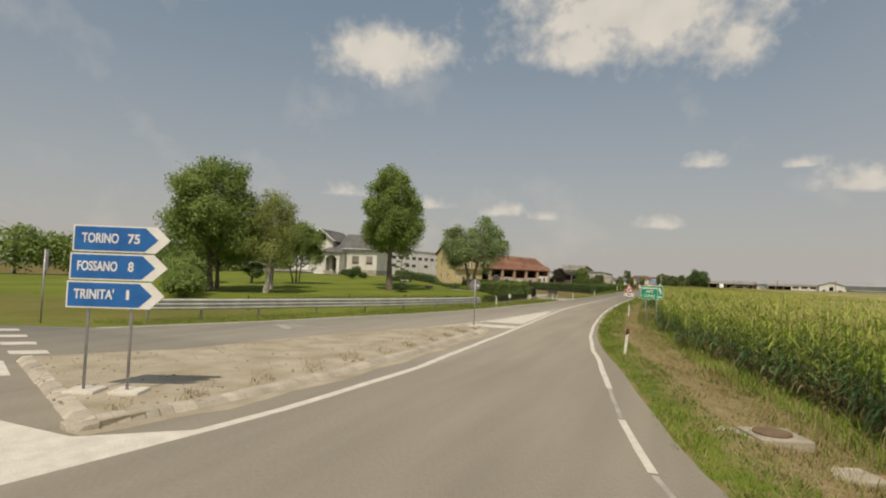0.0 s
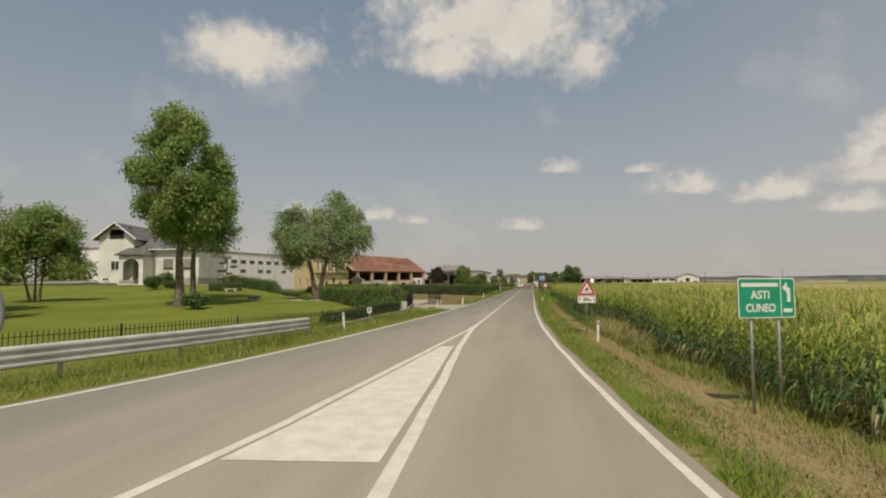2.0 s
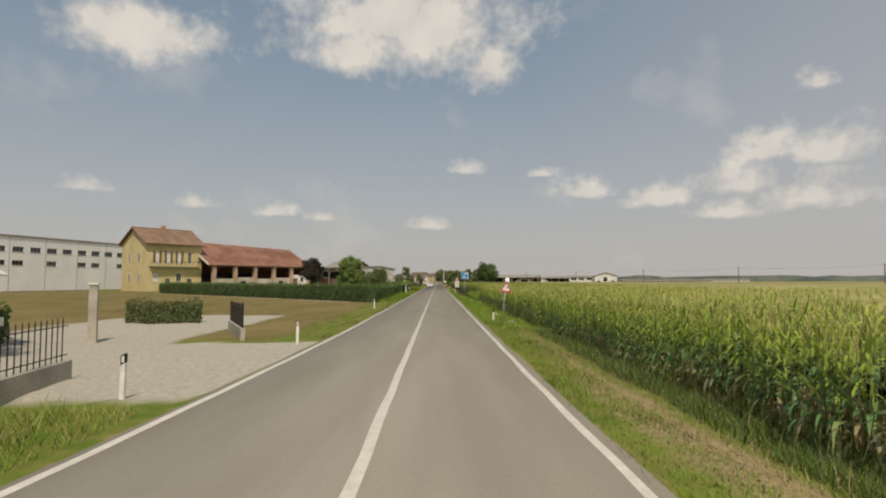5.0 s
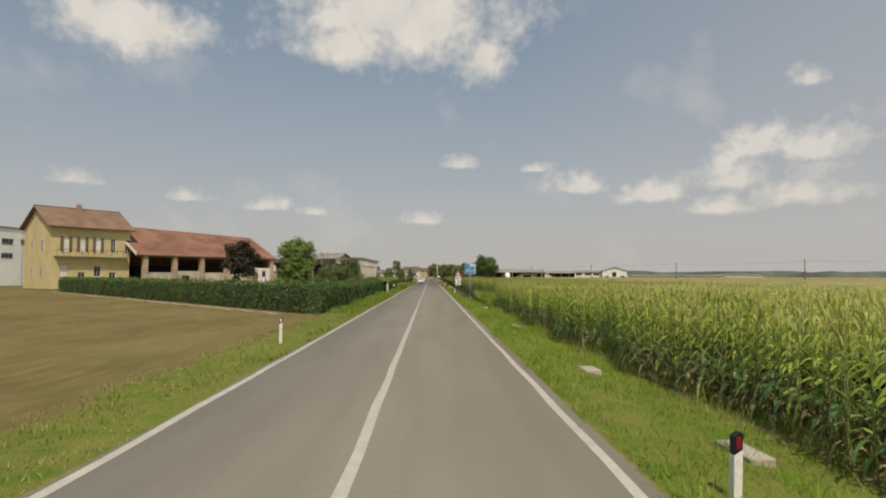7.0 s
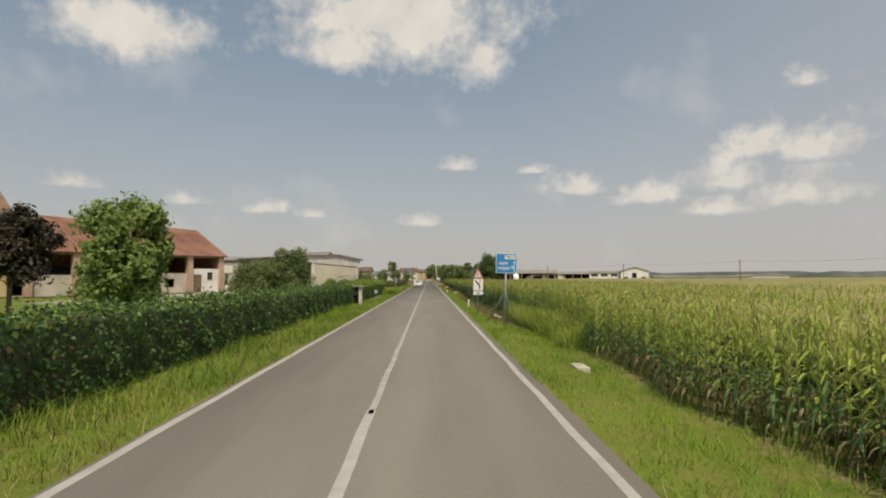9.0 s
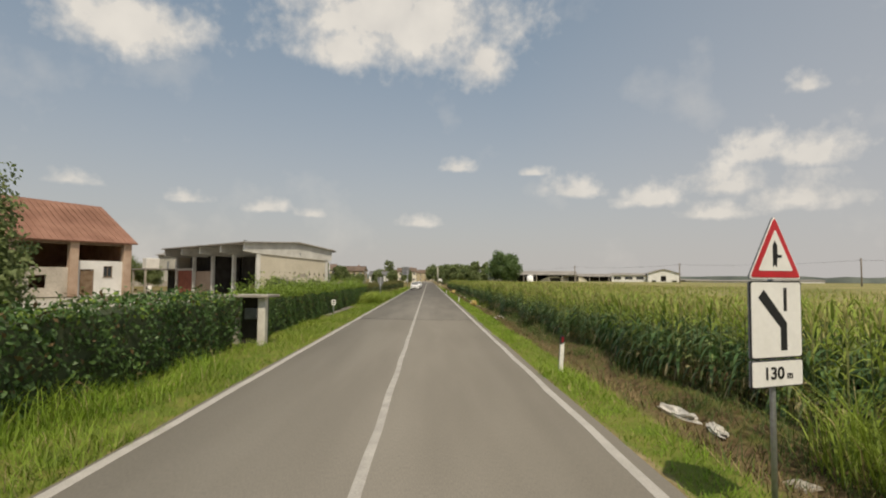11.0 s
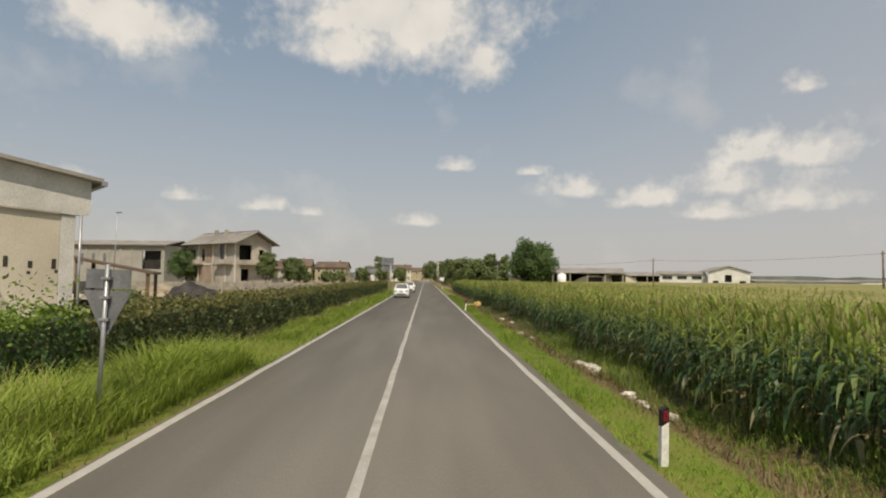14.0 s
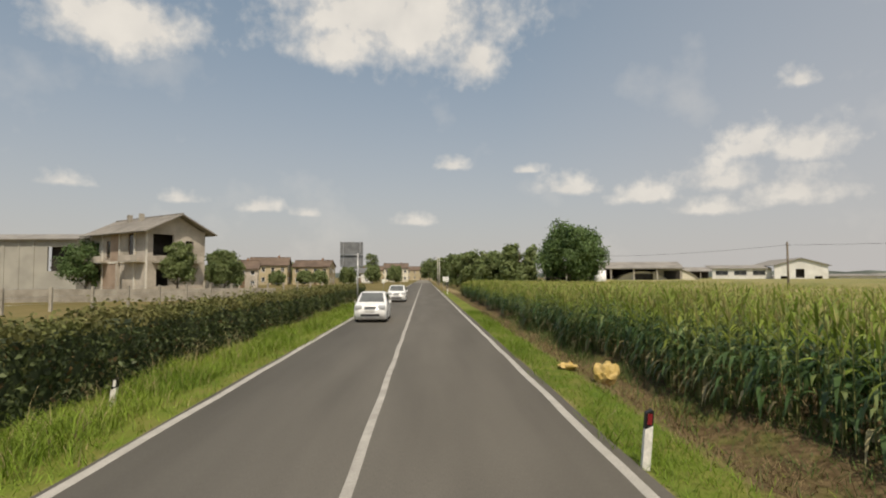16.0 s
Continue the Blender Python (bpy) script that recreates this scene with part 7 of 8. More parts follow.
part("roof", slabbed([(4.1, 16.6, 9.7), (-24.6, 16.6, 9.7), (-24.6, 8, 11.2), (4.1, 8, 11.2)], 0.25), ROOF_SHEET, h2)
for i in range(7):
    part("pilaster", boxed((-22.5 + i * 2.9, -0.12, 0), (-22.1 + i * 2.9, -0.004, 9.3)), HALL_WALL, h2)
for i in range(4):
    part("narrow_window", boxed((-20.9 + i * 2.9, -0.03, 4.6), (-20.2 + i * 2.9, -0.004, 7.4)), SIGN_BACK, h2)

# village
for i, (x, y, w, d, h, rise, wm, rm, turn, lb) in enumerate([
    (-49.5, 420, 12, 9, 6.4, 2.4, OCHRE, TILE_OLD, 6, "ochre two-storey village house with a brown roof"),
    (-36.0, 424, 12, 9, 6.0, 2.0, OCHRE, TILE_OLD, -4, "ochre village house with a low brown roof"),
    (-44.0, 372, 9, 8, 4.6, 1.8, GREY_WALL, TILE_OLD, 15, "grey-brown low village house"),
    (-62.0, 435, 12, 9, 6.2, 2.2, CREAM, TILE_OLD, 0, "cream village house with a brown roof"),
    (-27.0, 470, 11, 9, 4.2, 2.0, PLASTER, ROOF_GREY, 0, "low white village house with a grey roof"),
    (-13.5, 520, 12, 9, 7.0, 2.2, CREAM, TILE_OLD, 3, "cream village house at the end of the road"),
    (-24.0, 560, 14, 9, 6.4, 2.2, OCHRE, TILE_OLD, 0, "ochre village house in the distance"),
    (10.0, 590, 12, 9, 6.4, 2.2, OCHRE, TILE_OLD, 0, "ochre village house in the distance"),
    (-4.0, 640, 16, 9, 7.4, 2.4, OCHRE, TILE_OLD, 0, "ochre village house closing the view of the road"),
]):
    house("village_house", pose(x, y, -0.2, 0, 0, turn), w, d, h, rise, wm, rm, lb, cols=4, group="village houses")

# farm across the maize
fb = thing("open_barn", pose(40.8, 355, 0, 0, 0, -14), "long low open barn with a grey sheet roof beyond the maize", "barn")
part("roof", slabbed([(-14, -6, 4.1), (14, -6, 4.1), (14, 0, 5.5), (-14, 0, 5.5)], 0.2), ROOF_SHEET, fb)
part("roof", slabbed([(14, 6, 4.1), (-14, 6, 4.1), (-14, 0, 5.5), (14, 0, 5.5)], 0.2), ROOF_SHEET, fb)
# Back wall takes the near-black colour in place of the barn's shade.
part("back_wall", boxed((-14, 5.4, 0), (14, 5.7, 4.1)), DARK, fb)
for i in range(7):
    part("post", boxed((-13.7 + i * 4.5, -5.7, 0), (-13.4 + i * 4.5, -5.4, 4.0)), CONCRETE, fb)
copy_thing(fb, pose(85, 425, 0, 0, 0, -14))
ar = thing("arched_shed", pose(52.6, 351, 0, 0, 0, -14), "pale arched polytunnel shed with a dark door", "shed")
bm = bmesh.new()
arcp = [(6.0 * math.cos(math.pi * k / 14), 4.1 * math.sin(math.pi * k / 14) ** 0.9) for k in range(15)]
for (ax_, az_), (bx_, bz_) in zip(arcp, arcp[1:]):
    slab(bm, [(ax_, 0, az_), (ax_, 14, az_), (bx_, 14, bz_), (bx_, 0, bz_)], 0.08)
part("arch_cover", bm, ROOF_SHEET, ar)
part("front_wall", plated(arcp, 0.3, 0.5), CREAM, ar)
part("door", boxed((-1.4, 0.2, 1.6), (2.2, 0.29, 3.6)), DARK, ar)
copy_thing(ar, pose(45.6, 349, -0.6, 0, 0, -14))
tank = thing("silage_tank", pose(37.0, 349, 0), "small pale round feed tank", "tank")
part("drum", tubed((0, 0, 0.4), (0, 0, 3.6), 1.2, 1.1, 16), WHITE_WALL, tank)
part("lid", tubed((0, 0, 3.6), (0, 0, 4.0), 1.1, 0.3, 16), WHITE_WALL, tank)
wb = thing("white_barn", pose(95.0, 372, 0, 0, 0, -16), "white gabled barn with dark openings beyond the maize", "barn")
holes = [(-1.2, 2.0, 0.8, 4.2), (-4.6, 0.2, -3.0, 2.4), (3.0, 0.2, 4.8, 2.4)]
part("gable_wall", wall_bm(-6, 6, 0, 5.2, 0, 0.3, holes), PLASTER, wb)
part("gable_top", plated([(-6, 5.2), (6, 5.2), (0, 6.9)], 0, 0.3), PLASTER, wb)
# Sheet behind the gable's openings, its near-black standing in for shade.
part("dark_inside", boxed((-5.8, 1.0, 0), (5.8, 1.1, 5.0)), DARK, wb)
part("roof", slabbed([(-6.6, -0.5, 5.1), (0, -0.5, 7.05), (0, 24, 7.05), (-6.6, 24, 5.1)], 0.15), ROOF_SHEET, wb)
part("roof", slabbed([(0, -0.5, 7.05), (6.6, -0.5, 5.1), (6.6, 24, 5.1), (0, 24, 7.05)], 0.15), ROOF_SHEET, wb)
sw = [(-19.2 + i * 4.4, 2.7, -16.2 + i * 4.4, 3.9) for i in range(3)]
part("side_wing", wall_bm(-20, -6, 0, 4.4, 2.0, 2.3, sw), PLASTER, wb)
for s in sw:
    window(wb, *s, 2.0, frame_mat=GALV)
part("wing_roof", slabbed([(-20.4, 1.5, 4.45), (-6, 1.5, 4.45), (-6, 9, 5.4), (-20.4, 9, 5.4)], 0.12), ROOF_SHEET, wb)
for x, y, w, h in ((112, 376, 12, 3.0), (135, 420, 30, 2.9), (170, 430, 24, 3.0), (215, 470, 30, 3.6), (125, 520, 26, 4.4), (-112, 88, 26, 3.6), (-92, 116, 22, 3.2)):
    sb = thing("farm_shed", pose(x, y, 0, 0, 0, -10), "long low pale shed far across the fields", "shed")
    part("wall", boxed((-w / 2, 0, 0), (w / 2, 8, h - 0.5)), PLASTER, sb)
    part("roof", slabbed([(-w / 2 - 0.4, -0.5, h - 0.5), (w / 2 + 0.4, -0.5, h - 0.5), (w / 2 + 0.4, 8.5, h), (-w / 2 - 0.4, 8.5, h)], 0.15), ROOF_SHEET, sb)


# ---- signs ----
def gz(x, y):
    return float(ground_z(x, y))


def post(parent, x, y, z0, z1, r=0.03, mat=None):
    part("post", tubed((x, y, z0), (x, y, z1), r), mat or GALV, parent)


def tri_outline(w, h, x=0.0, z=0.0, r=0.06, up=1):
    """A triangle with rounded corners; z is its base."""
    pts = []
    cs = [Vector((x - w / 2, z)), Vector((x + w / 2, z)), Vector((x, z + h * up))]
    mid = (cs[0] + cs[1] + cs[2]) / 3
    for k in range(3):
        a, b, c = cs[k - 1], cs[k], cs[(k + 1) % 3]
        d1, d2 = (a - b).normalized(), (c - b).normalized()
        p1, p2 = b + d1 * r, b + d2 * r
        for t in (0, 0.5, 1):
            q = p1.lerp(b, t).lerp(b.lerp(p2, t), t)
            pts.append((q.x, q.y))
    return pts if up > 0 else pts[::-1]


def round_rect(x0, z0, x1, z1, r=0.04):
    pts = []
    for cx_, cz_, a0 in ((x1 - r, z0 + r, -90), (x1 - r, z1 - r, 0), (x0 + r, z1 - r, 90), (x0 + r, z0 + r, 180)):
        for k in range(4):
            a = radians(a0 + 30 * k)
            pts.append((cx_ + r * math.cos(a), cz_ + r * math.sin(a)))
    return pts


def panel(parent, pts, mat, y0, y1, name="face", label=""):
    return part(name, plated(pts, y0, y1), mat, parent, label)


def backed(parent, outline, face_mat, inner=None, inner_mat=None):
    """A sheet metal panel: grey back, coloured face, and an inner field a little proud of it."""
    b = panel(parent, outline, SIGN_BACK, -0.004, 0.016, "panel_back")
    panel(b, outline, face_mat, -0.012, -0.0045, "panel_face")
    if inner:
        panel(b, inner, inner_mat, -0.017, -0.0125, "panel_field")
    return b


def arrow_sign():
    x, y = -1.75, 3.3
    ob = thing("direction_sign", pose(x, y, 0.08, 0, 0, 26), "three stacked blue arrow signs with white lettering on two steel posts", "road sign")
    post(ob, 0, 0.05, -0.1, 3.3)
    post(ob, 0.85, 0.05, -0.1, 3.3)
    for k, px0 in enumerate((-0.18, 0.68)):
        part("footing", boxed((px0 - 0.12, -0.2, -0.12), (px0 + 0.5, 0.4, 0.09), 0.05), SLAB, ob, "rough concrete footing")
    for i, (town, km, sx) in enumerate((("TORINO", "75", 0.0), ("FOSSANO", "8", -0.03), ("TRINITA'", "1", -0.06))):
        z = 2.86 - i * 0.57
        o = [(-0.36 + sx, z), (1.28 + sx, z), (1.56 + sx, z + 0.27), (1.28 + sx, z + 0.54), (-0.36 + sx, z + 0.54)]
        n = [(-0.33 + sx, z + 0.03), (1.06 + sx, z + 0.03), (1.32 + sx, z + 0.27), (1.06 + sx, z + 0.51), (-0.33 + sx, z + 0.51)]
        b = backed(ob, o, S_WHITE, n, S_BLUE)
        text_mesh(town, 0.27, Matrix.Translation((0.18 + sx, -0.02, z + 0.27)), b, S_WHITE, width=0.78 if i else 0.72)
        text_mesh(km, 0.27, Matrix.Translation((0.84 + sx, -0.02, z + 0.27)), b, S_WHITE, width=(0.24, 0.11, 0.06)[i])


def green_sign():
    ob = thing("motorway_sign", pose(8.16, 33.66, gz(8.1, 33.7), 0, 0, 20), "green motorway direction sign with white lettering on two posts", "road sign")
    g = -gz(8.1, 33.7)
    post(ob, -0.36, 0.05, -0.2, 2.4 + g)
    post(ob, 0.32, 0.05, -0.2, 2.4 + g)
    b = backed(ob, round_rect(-0.7, 1.68 + g, 0.7, 2.54 + g, 0.05), S_WHITE, round_rect(-0.675, 1.705 + g, 0.675, 2.515 + g, 0.04), S_GREEN)
    text_mesh("ASTI", 0.24, Matrix.Translation((-0.16, -0.02, 2.17 + g)), b, S_WHITE, width=0.46)
    text_mesh("CUNEO", 0.24, Matrix.Translation((-0.16, -0.02, 1.89 + g)), b, S_WHITE, width=0.72)
    panel(b, [(-0.62, 2.35 + g), (0.28, 2.35 + g), (0.28, 2.43 + g), (-0.62, 2.43 + g)], S_WHITE, -0.0205, -0.0175, "word_bar")
    panel(b, [(0.335, 1.72 + g), (0.355, 1.72 + g), (0.355, 2.5 + g), (0.335, 2.5 + g)], S_WHITE, -0.0205, -0.0175, "divider")
    panel(b, [(0.5, 2.02 + g), (0.58, 2.02 + g), (0.58, 2.3 + g), (0.5, 2.36 + g), (0.5, 2.45 + g), (0.39, 2.33 + g), (0.5, 2.21 + g), (0.5, 2.28 + g)], S_WHITE, -0.0205, -0.0175, "arrow")
    panel(b, [(0.4, 1.8 + g), (0.62, 1.8 + g), (0.62, 1.88 + g), (0.4, 1.88 + g)], S_WHITE, -0.0205, -0.0175, "word_bar")


def slippery_sign():
    x, y = 5.83, 48.86
    g = gz(x, y)
    ob = thing("warning_sign", pose(x, y, g, 0, 0, 16), "red-bordered triangular skid warning sign with a distance plate", "road sign")
    post(ob, 0, 0.05, -0.2, 2.5 - g)
    z = 1.79 - g
    b = backed(ob, tri_outline(0.95, 0.83, 0, z), S_WHITE, tri_outline(0.9, 0.785, 0, z + 0.022, 0.05), S_RED)
    panel(b, tri_outline(0.6, 0.52, 0, z + 0.11, 0.02), S_WHITE, -0.021, -0.0175, "field")
    car = panel(b, [(-0.1, z + 0.24), (0.1, z + 0.26), (0.11, z + 0.33), (0.06, z + 0.34), (0.04, z + 0.41), (-0.06, z + 0.4), (-0.09, z + 0.32)], S_BLACK, -0.0245, -0.0215, "car_symbol")
    panel(car, [(-0.06, z + 0.325), (0.035, z + 0.335), (0.02, z + 0.385), (-0.04, z + 0.38)], S_WHITE, -0.0275, -0.025, "car_window")
    panel(b, [(-0.2, z + 0.17), (-0.02, z + 0.185), (-0.02, z + 0.205), (-0.2, z + 0.195)], S_BLACK, -0.0245, -0.0215, "skid_mark")
    panel(b, [(0.02, z + 0.16), (0.2, z + 0.14), (0.2, z + 0.165), (0.04, z + 0.19)], ROOF_SHEET, -0.0245, -0.0215, "skid_mark")
    q = backed(ob, round_rect(-0.46, 1.43 - g, 0.46, 1.765 - g, 0.02), S_BLACK, round_rect(-0.45, 1.44 - g, 0.45, 1.755 - g, 0.02), S_WHITE)
    text_mesh("300", 0.2, Matrix.Translation((-0.06, -0.02, 1.6 - g)), q, S_BLACK, width=0.3)
    text_mesh("m", 0.14, Matrix.Translation((0.18, -0.02, 1.57 - g)), q, S_BLACK)
    for s in (-0.36, 0.36):
        panel(q, [(s - 0.012, 1.5 - g), (s + 0.012, 1.5 - g), (s + 0.012, 1.62 - g), (s + 0.04, 1.62 - g), (s, 1.7 - g), (s - 0.04, 1.62 - g), (s - 0.012, 1.62 - g)], S_BLACK, -0.0205, -0.0175, "arrow")


def junction_sign():
    x, y = 4.35, 156.85
    g = gz(x, y)
    ob = thing("warning_sign", pose(x, y, g, 0, 0, 20), "triangular junction warning sign over a white bend panel and distance plate", "road sign")
    post(ob, 0, 0.05, -0.2, 2.9 - g)
    z = 2.42 - g
    b = backed(ob, tri_outline(0.76, 0.66, 0, z, 0.05), S_WHITE, tri_outline(0.72, 0.625, 0, z + 0.016, 0.04), S_RED)
    panel(b, tri_outline(0.5, 0.43, 0, z + 0.085, 0.02), S_WHITE, -0.021, -0.0175, "field")
    panel(b, [(-0.045, z + 0.12), (-0.02, z + 0.15), (0.01, z + 0.12), (0.02, z + 0.22), (0.08, z + 0.22), (0.08, z + 0.25), (0.02, z + 0.25), (0.02, z + 0.34), (-0.015, z + 0.4), (-0.045, z + 0.34)], S_BLACK, -0.0245, -0.0215, "junction_symbol")
    z = 1.61 - g
    q = backed(ob, round_rect(-0.37, z, 0.37, z + 0.79, 0.03), S_BLACK, round_rect(-0.355, z + 0.015, 0.355, z + 0.775, 0.03), S_WHITE)
    panel(q, [(0.05, z + 0.08), (0.14, z + 0.08), (0.14, z + 0.36), (-0.18, z + 0.7), (-0.26, z + 0.62), (0.05, z + 0.31)], S_BLACK, -0.0205, -0.0175, "bend_symbol")
    panel(q, [(0.1, z + 0.48), (0.145, z + 0.48), (0.145, z + 0.72), (0.1, z + 0.72)], S_BLACK, -0.0205, -0.0175, "lane_symbol")
    z = 1.32 - g
    q = backed(ob, round_rect(-0.37, z, 0.37, z + 0.275, 0.02), S_BLACK, round_rect(-0.358, z + 0.012, 0.358, z + 0.263, 0.02), S_WHITE)
    text_mesh("130", 0.17, Matrix.Translation((-0.06, -0.02, z + 0.137)), q, S_BLACK, width=0.26)
    text_mesh("m", 0.11, Matrix.Translation((0.17, -0.02, z + 0.115)), q, S_BLACK)


def blue_sign():
    x, y = 5.32, 151.0
    g = gz(x, y)
    ob = thing("advance_sign", pose(x, y, g, 0, 2.0, 12), "blue advance direction sign on a braced grey post", "road sign")
    post(ob, 0, 0.07, -0.3, 3.7 - g, 0.055)
    for bx, by in ((-0.95, 0.9), (0.75, -0.1)):
        part("brace", tubed((0, 0.07, 1.65 - g), (bx, by, -0.15), 0.018), SIGN_BACK, ob)
    z = 2.72 - g
    b = backed(ob, round_rect(-0.62, z, 0.62, z + 1.1, 0.07), S_WHITE, round_rect(-0.595, z + 0.025, 0.595, z + 1.075, 0.05), S_BLUE2)
    panel(b, [(-0.1, z + 0.79), (0.54, z + 0.79), (0.54, z + 1.0), (-0.1, z + 1.0)], S_WHITE, -0.0205, -0.0175, "white_field")
    text_mesh("TRINITA", 0.14, Matrix.Translation((0.14, -0.022, z + 0.895)), b, S_BLACK, width=0.4)
    panel(b, [(0.43 + 0.06 * math.cos(k), z + 0.895 + 0.06 * math.sin(k)) for k in [2 * math.pi * i / 12 for i in range(12)]], SIGN_BACK, -0.0235, -0.021, "town_symbol")
    text_mesh("TORINO", 0.2, Matrix.Translation((-0.2, -0.02, z + 0.53)), b, S_WHITE, width=0.54)
    text_mesh("FOSSANO", 0.2, Matrix.Translation((-0.14, -0.02, z + 0.26)), b, S_WHITE, width=0.68)
    panel(b, [(0.44, z + 0.06), (0.48, z + 0.06), (0.48, z + 0.58), (0.53, z + 0.58), (0.46, z + 0.72), (0.39, z + 0.58), (0.44, z + 0.58)], S_WHITE, -0.0205, -0.0175, "arrow")
    panel(b, [(0.43, z + 0.27), (0.43, z + 0.31), (0.39, z + 0.36), (0.41, z + 0.4), (0.28, z + 0.4), (0.31, z + 0.28), (0.34, z + 0.32), (0.38, z + 0.27)], S_WHITE, -0.0205, -0.0175, "arrow")


def bend_sign():
    x, y = 4.6, 92.0
    g = gz(x, y)
    ob = thing("warning_sign", pose(x, y, g, 0, 7, 20), "red-bordered triangular bend warning sign on a leaning grey post", "road sign")
    post(ob, 0, 0.05, -0.3, 2.35 - g)
    z = 1.81 - g
    b = backed(ob, tri_outline(0.77, 0.77 * 0.87, 0, z, 0.06), S_WHITE, tri_outline(0.77 * 0.95, 0.77 * 0.825, 0, z + 0.016, 0.045), S_RED)
    panel(b, tri_outline(0.77 * 0.64, 0.77 * 0.555, 0, z + 0.77 * 0.13, 0.02), S_WHITE, -0.021, -0.0175, "field")
    arc = [(0.09 * 0.77 * math.cos(a) * k, z + 0.77 * (0.24 + 0.2 * math.sin(a) * k)) for k, span in ((1.0, range(0, 7)), (0.62, range(6, -1, -1))) for a in [radians(15 * i) for i in span]]
    panel(b, [(u + 0.02, w) for u, w in arc], S_BLACK, -0.0245, -0.0215, "bend_symbol")


bend_sign()
arrow_sign()
green_sign()
slippery_sign()
junction_sign()
blue_sign()

rd = thing("keep_sign", pose(-0.4, 23.68, 0.1, 0, 0, 8), "round traffic sign seen from its grey back on a steel post", "road sign")
post(rd, 0, 0, -0.1, 2.5)
panel(rd, [(0.29 * math.cos(2 * math.pi * k / 28), 2.2 + 0.29 * math.sin(2 * math.pi * k / 28)) for k in range(28)], SIGN_BACK, 0.035, 0.055, "disc")
panel(rd, [(0.08, 2.13), (0.19, 2.13), (0.19, 2.2), (0.08, 2.2)], S_WHITE, 0.031, 0.0345, "sticker")
part("box", boxed((-0.1, 0.035, 1.25), (0.1, 0.1, 1.55), 0.01), SIGN_BACK, rd)
part("footing", boxed((-0.3, -0.2, -0.08), (0.25, 0.25, 0.03), 0.04), SLAB, rd)

gw_ = thing("give_way_sign", pose(-4.35, 210.6, gz(-4.35, 210.6), 0, 1.5, 5), "give-way sign and plate seen from their grey backs", "road sign")
post(gw_, 0, -0.05, -0.2, 2.62, 0.035)
panel(gw_, [(-0.36, 2.2), (0.36, 2.2), (0.04, 1.5), (-0.04, 1.5)], SIGN_BACK, 0.0, 0.02, "triangle")
part("plate", boxed((-0.33, 0.0, 2.24), (0.33, 0.02, 2.54)), SIGN_BACK, gw_)
for z in (1.75, 2.1, 2.4):
    part("clamp", boxed((-0.07, -0.1, z - 0.02), (0.07, -0.002, z + 0.02)), GALV, gw_)

bd = thing("direction_board", pose(-4.35, 276, gz(-4.3, 276), 0, 0, 0), "large direction board seen from its dark back on a steel post", "road sign")
post(bd, 0.45, -0.08, -0.2, 4.2, 0.06)
for z0, z1 in ((3.2, 4.06), (4.1, 5.0)):
    pb = part("board", boxed((-0.82, 0, z0 + 0.02), (0.82, 0.03, z1)), SIGN_BACK, bd)
    for xx in (-0.6, 0.6):
        part("stiffener", boxed((xx - 0.03, -0.05, z0 + 0.05), (xx + 0.03, -0.002, z1 - 0.03)), GALV, pb)
part("cross_arm", boxed((-0.8, -0.12, 4.06), (0.8, -0.06, 4.14)), GALV, bd)
tb = thing("town_board", pose(4.5, 330, gz(4.5, 330)), "white town board on two short posts", "road sign")
for xx in (-0.4, 0.4):
    post(tb, xx, 0.05, -0.2, 2.6)
backed(tb, round_rect(-0.55, 1.7, 0.55, 2.5), S_BLACK, round_rect(-0.52, 1.73, 0.52, 2.47), S_WHITE)
for xx, yy in ((5.2, 345), (-6.0, 330)):
    s = thing("small_sign", pose(xx, yy, gz(xx, yy)), "small white sign on a post in the distance", "road sign")
    post(s, 0, 0.05, -0.2, 2.2)
    backed(s, round_rect(-0.3, 1.5, 0.3, 2.2), S_BLACK, round_rect(-0.28, 1.52, 0.28, 2.18), S_WHITE)

# ---- delineator posts ----
def delineator(cap_mat, reflect, label, group):
    ob = thing("delineator_post", pose(0, 0, 0), label, "delineator", group)
    bm = bmesh.new()
    plate(bm, [(-0.05, -0.1), (0.05, -0.1), (0.05, 0.8), (-0.05, 0.74)], -0.045, 0.045)
    part("shaft", bm, PLASTIC, ob)
    bm = bmesh.new()
    plate(bm, [(-0.05, 0.742), (0.05, 0.802), (0.05, 0.98), (0.03, 1.0), (-0.05, 0.95)], -0.045, 0.045)
    cap = part("cap", bm, cap_mat, ob)
    part("reflector", boxed((-0.026, -0.05, 0.81), (0.03, -0.0455, 0.95)), reflect, cap)
    return ob


red_post = delineator(S_BLACK, REFLECTOR, "white roadside delineator post with black top and red reflector", "red-topped delineators")
white_post = delineator(S_BLACK, S_WHITE, "white roadside delineator post with black top and pale reflector", "black-topped delineators")
plain_post = delineator(PLASTIC, SIGN_BACK, "plain white plastic roadside delineator post", "plain delineators")
RIGHT_POSTS = [(7.6, 18.3, 6), (4.5, 96.0, 2), (4.35, 166.2, 3), (3.95, 209.0, 1), (3.72, 243.0, 5), (4.2, 316, 0)]
PLAIN_POSTS = [(-7.0, 50.2, -5), (6.0, 46.0, 1)]
LEFT_POSTS = [(-5.75, 73.2, 1), (-4.6, 83.6, 0), (-4.6, 110.8, 0), (-5.5, 247.4, 7)]
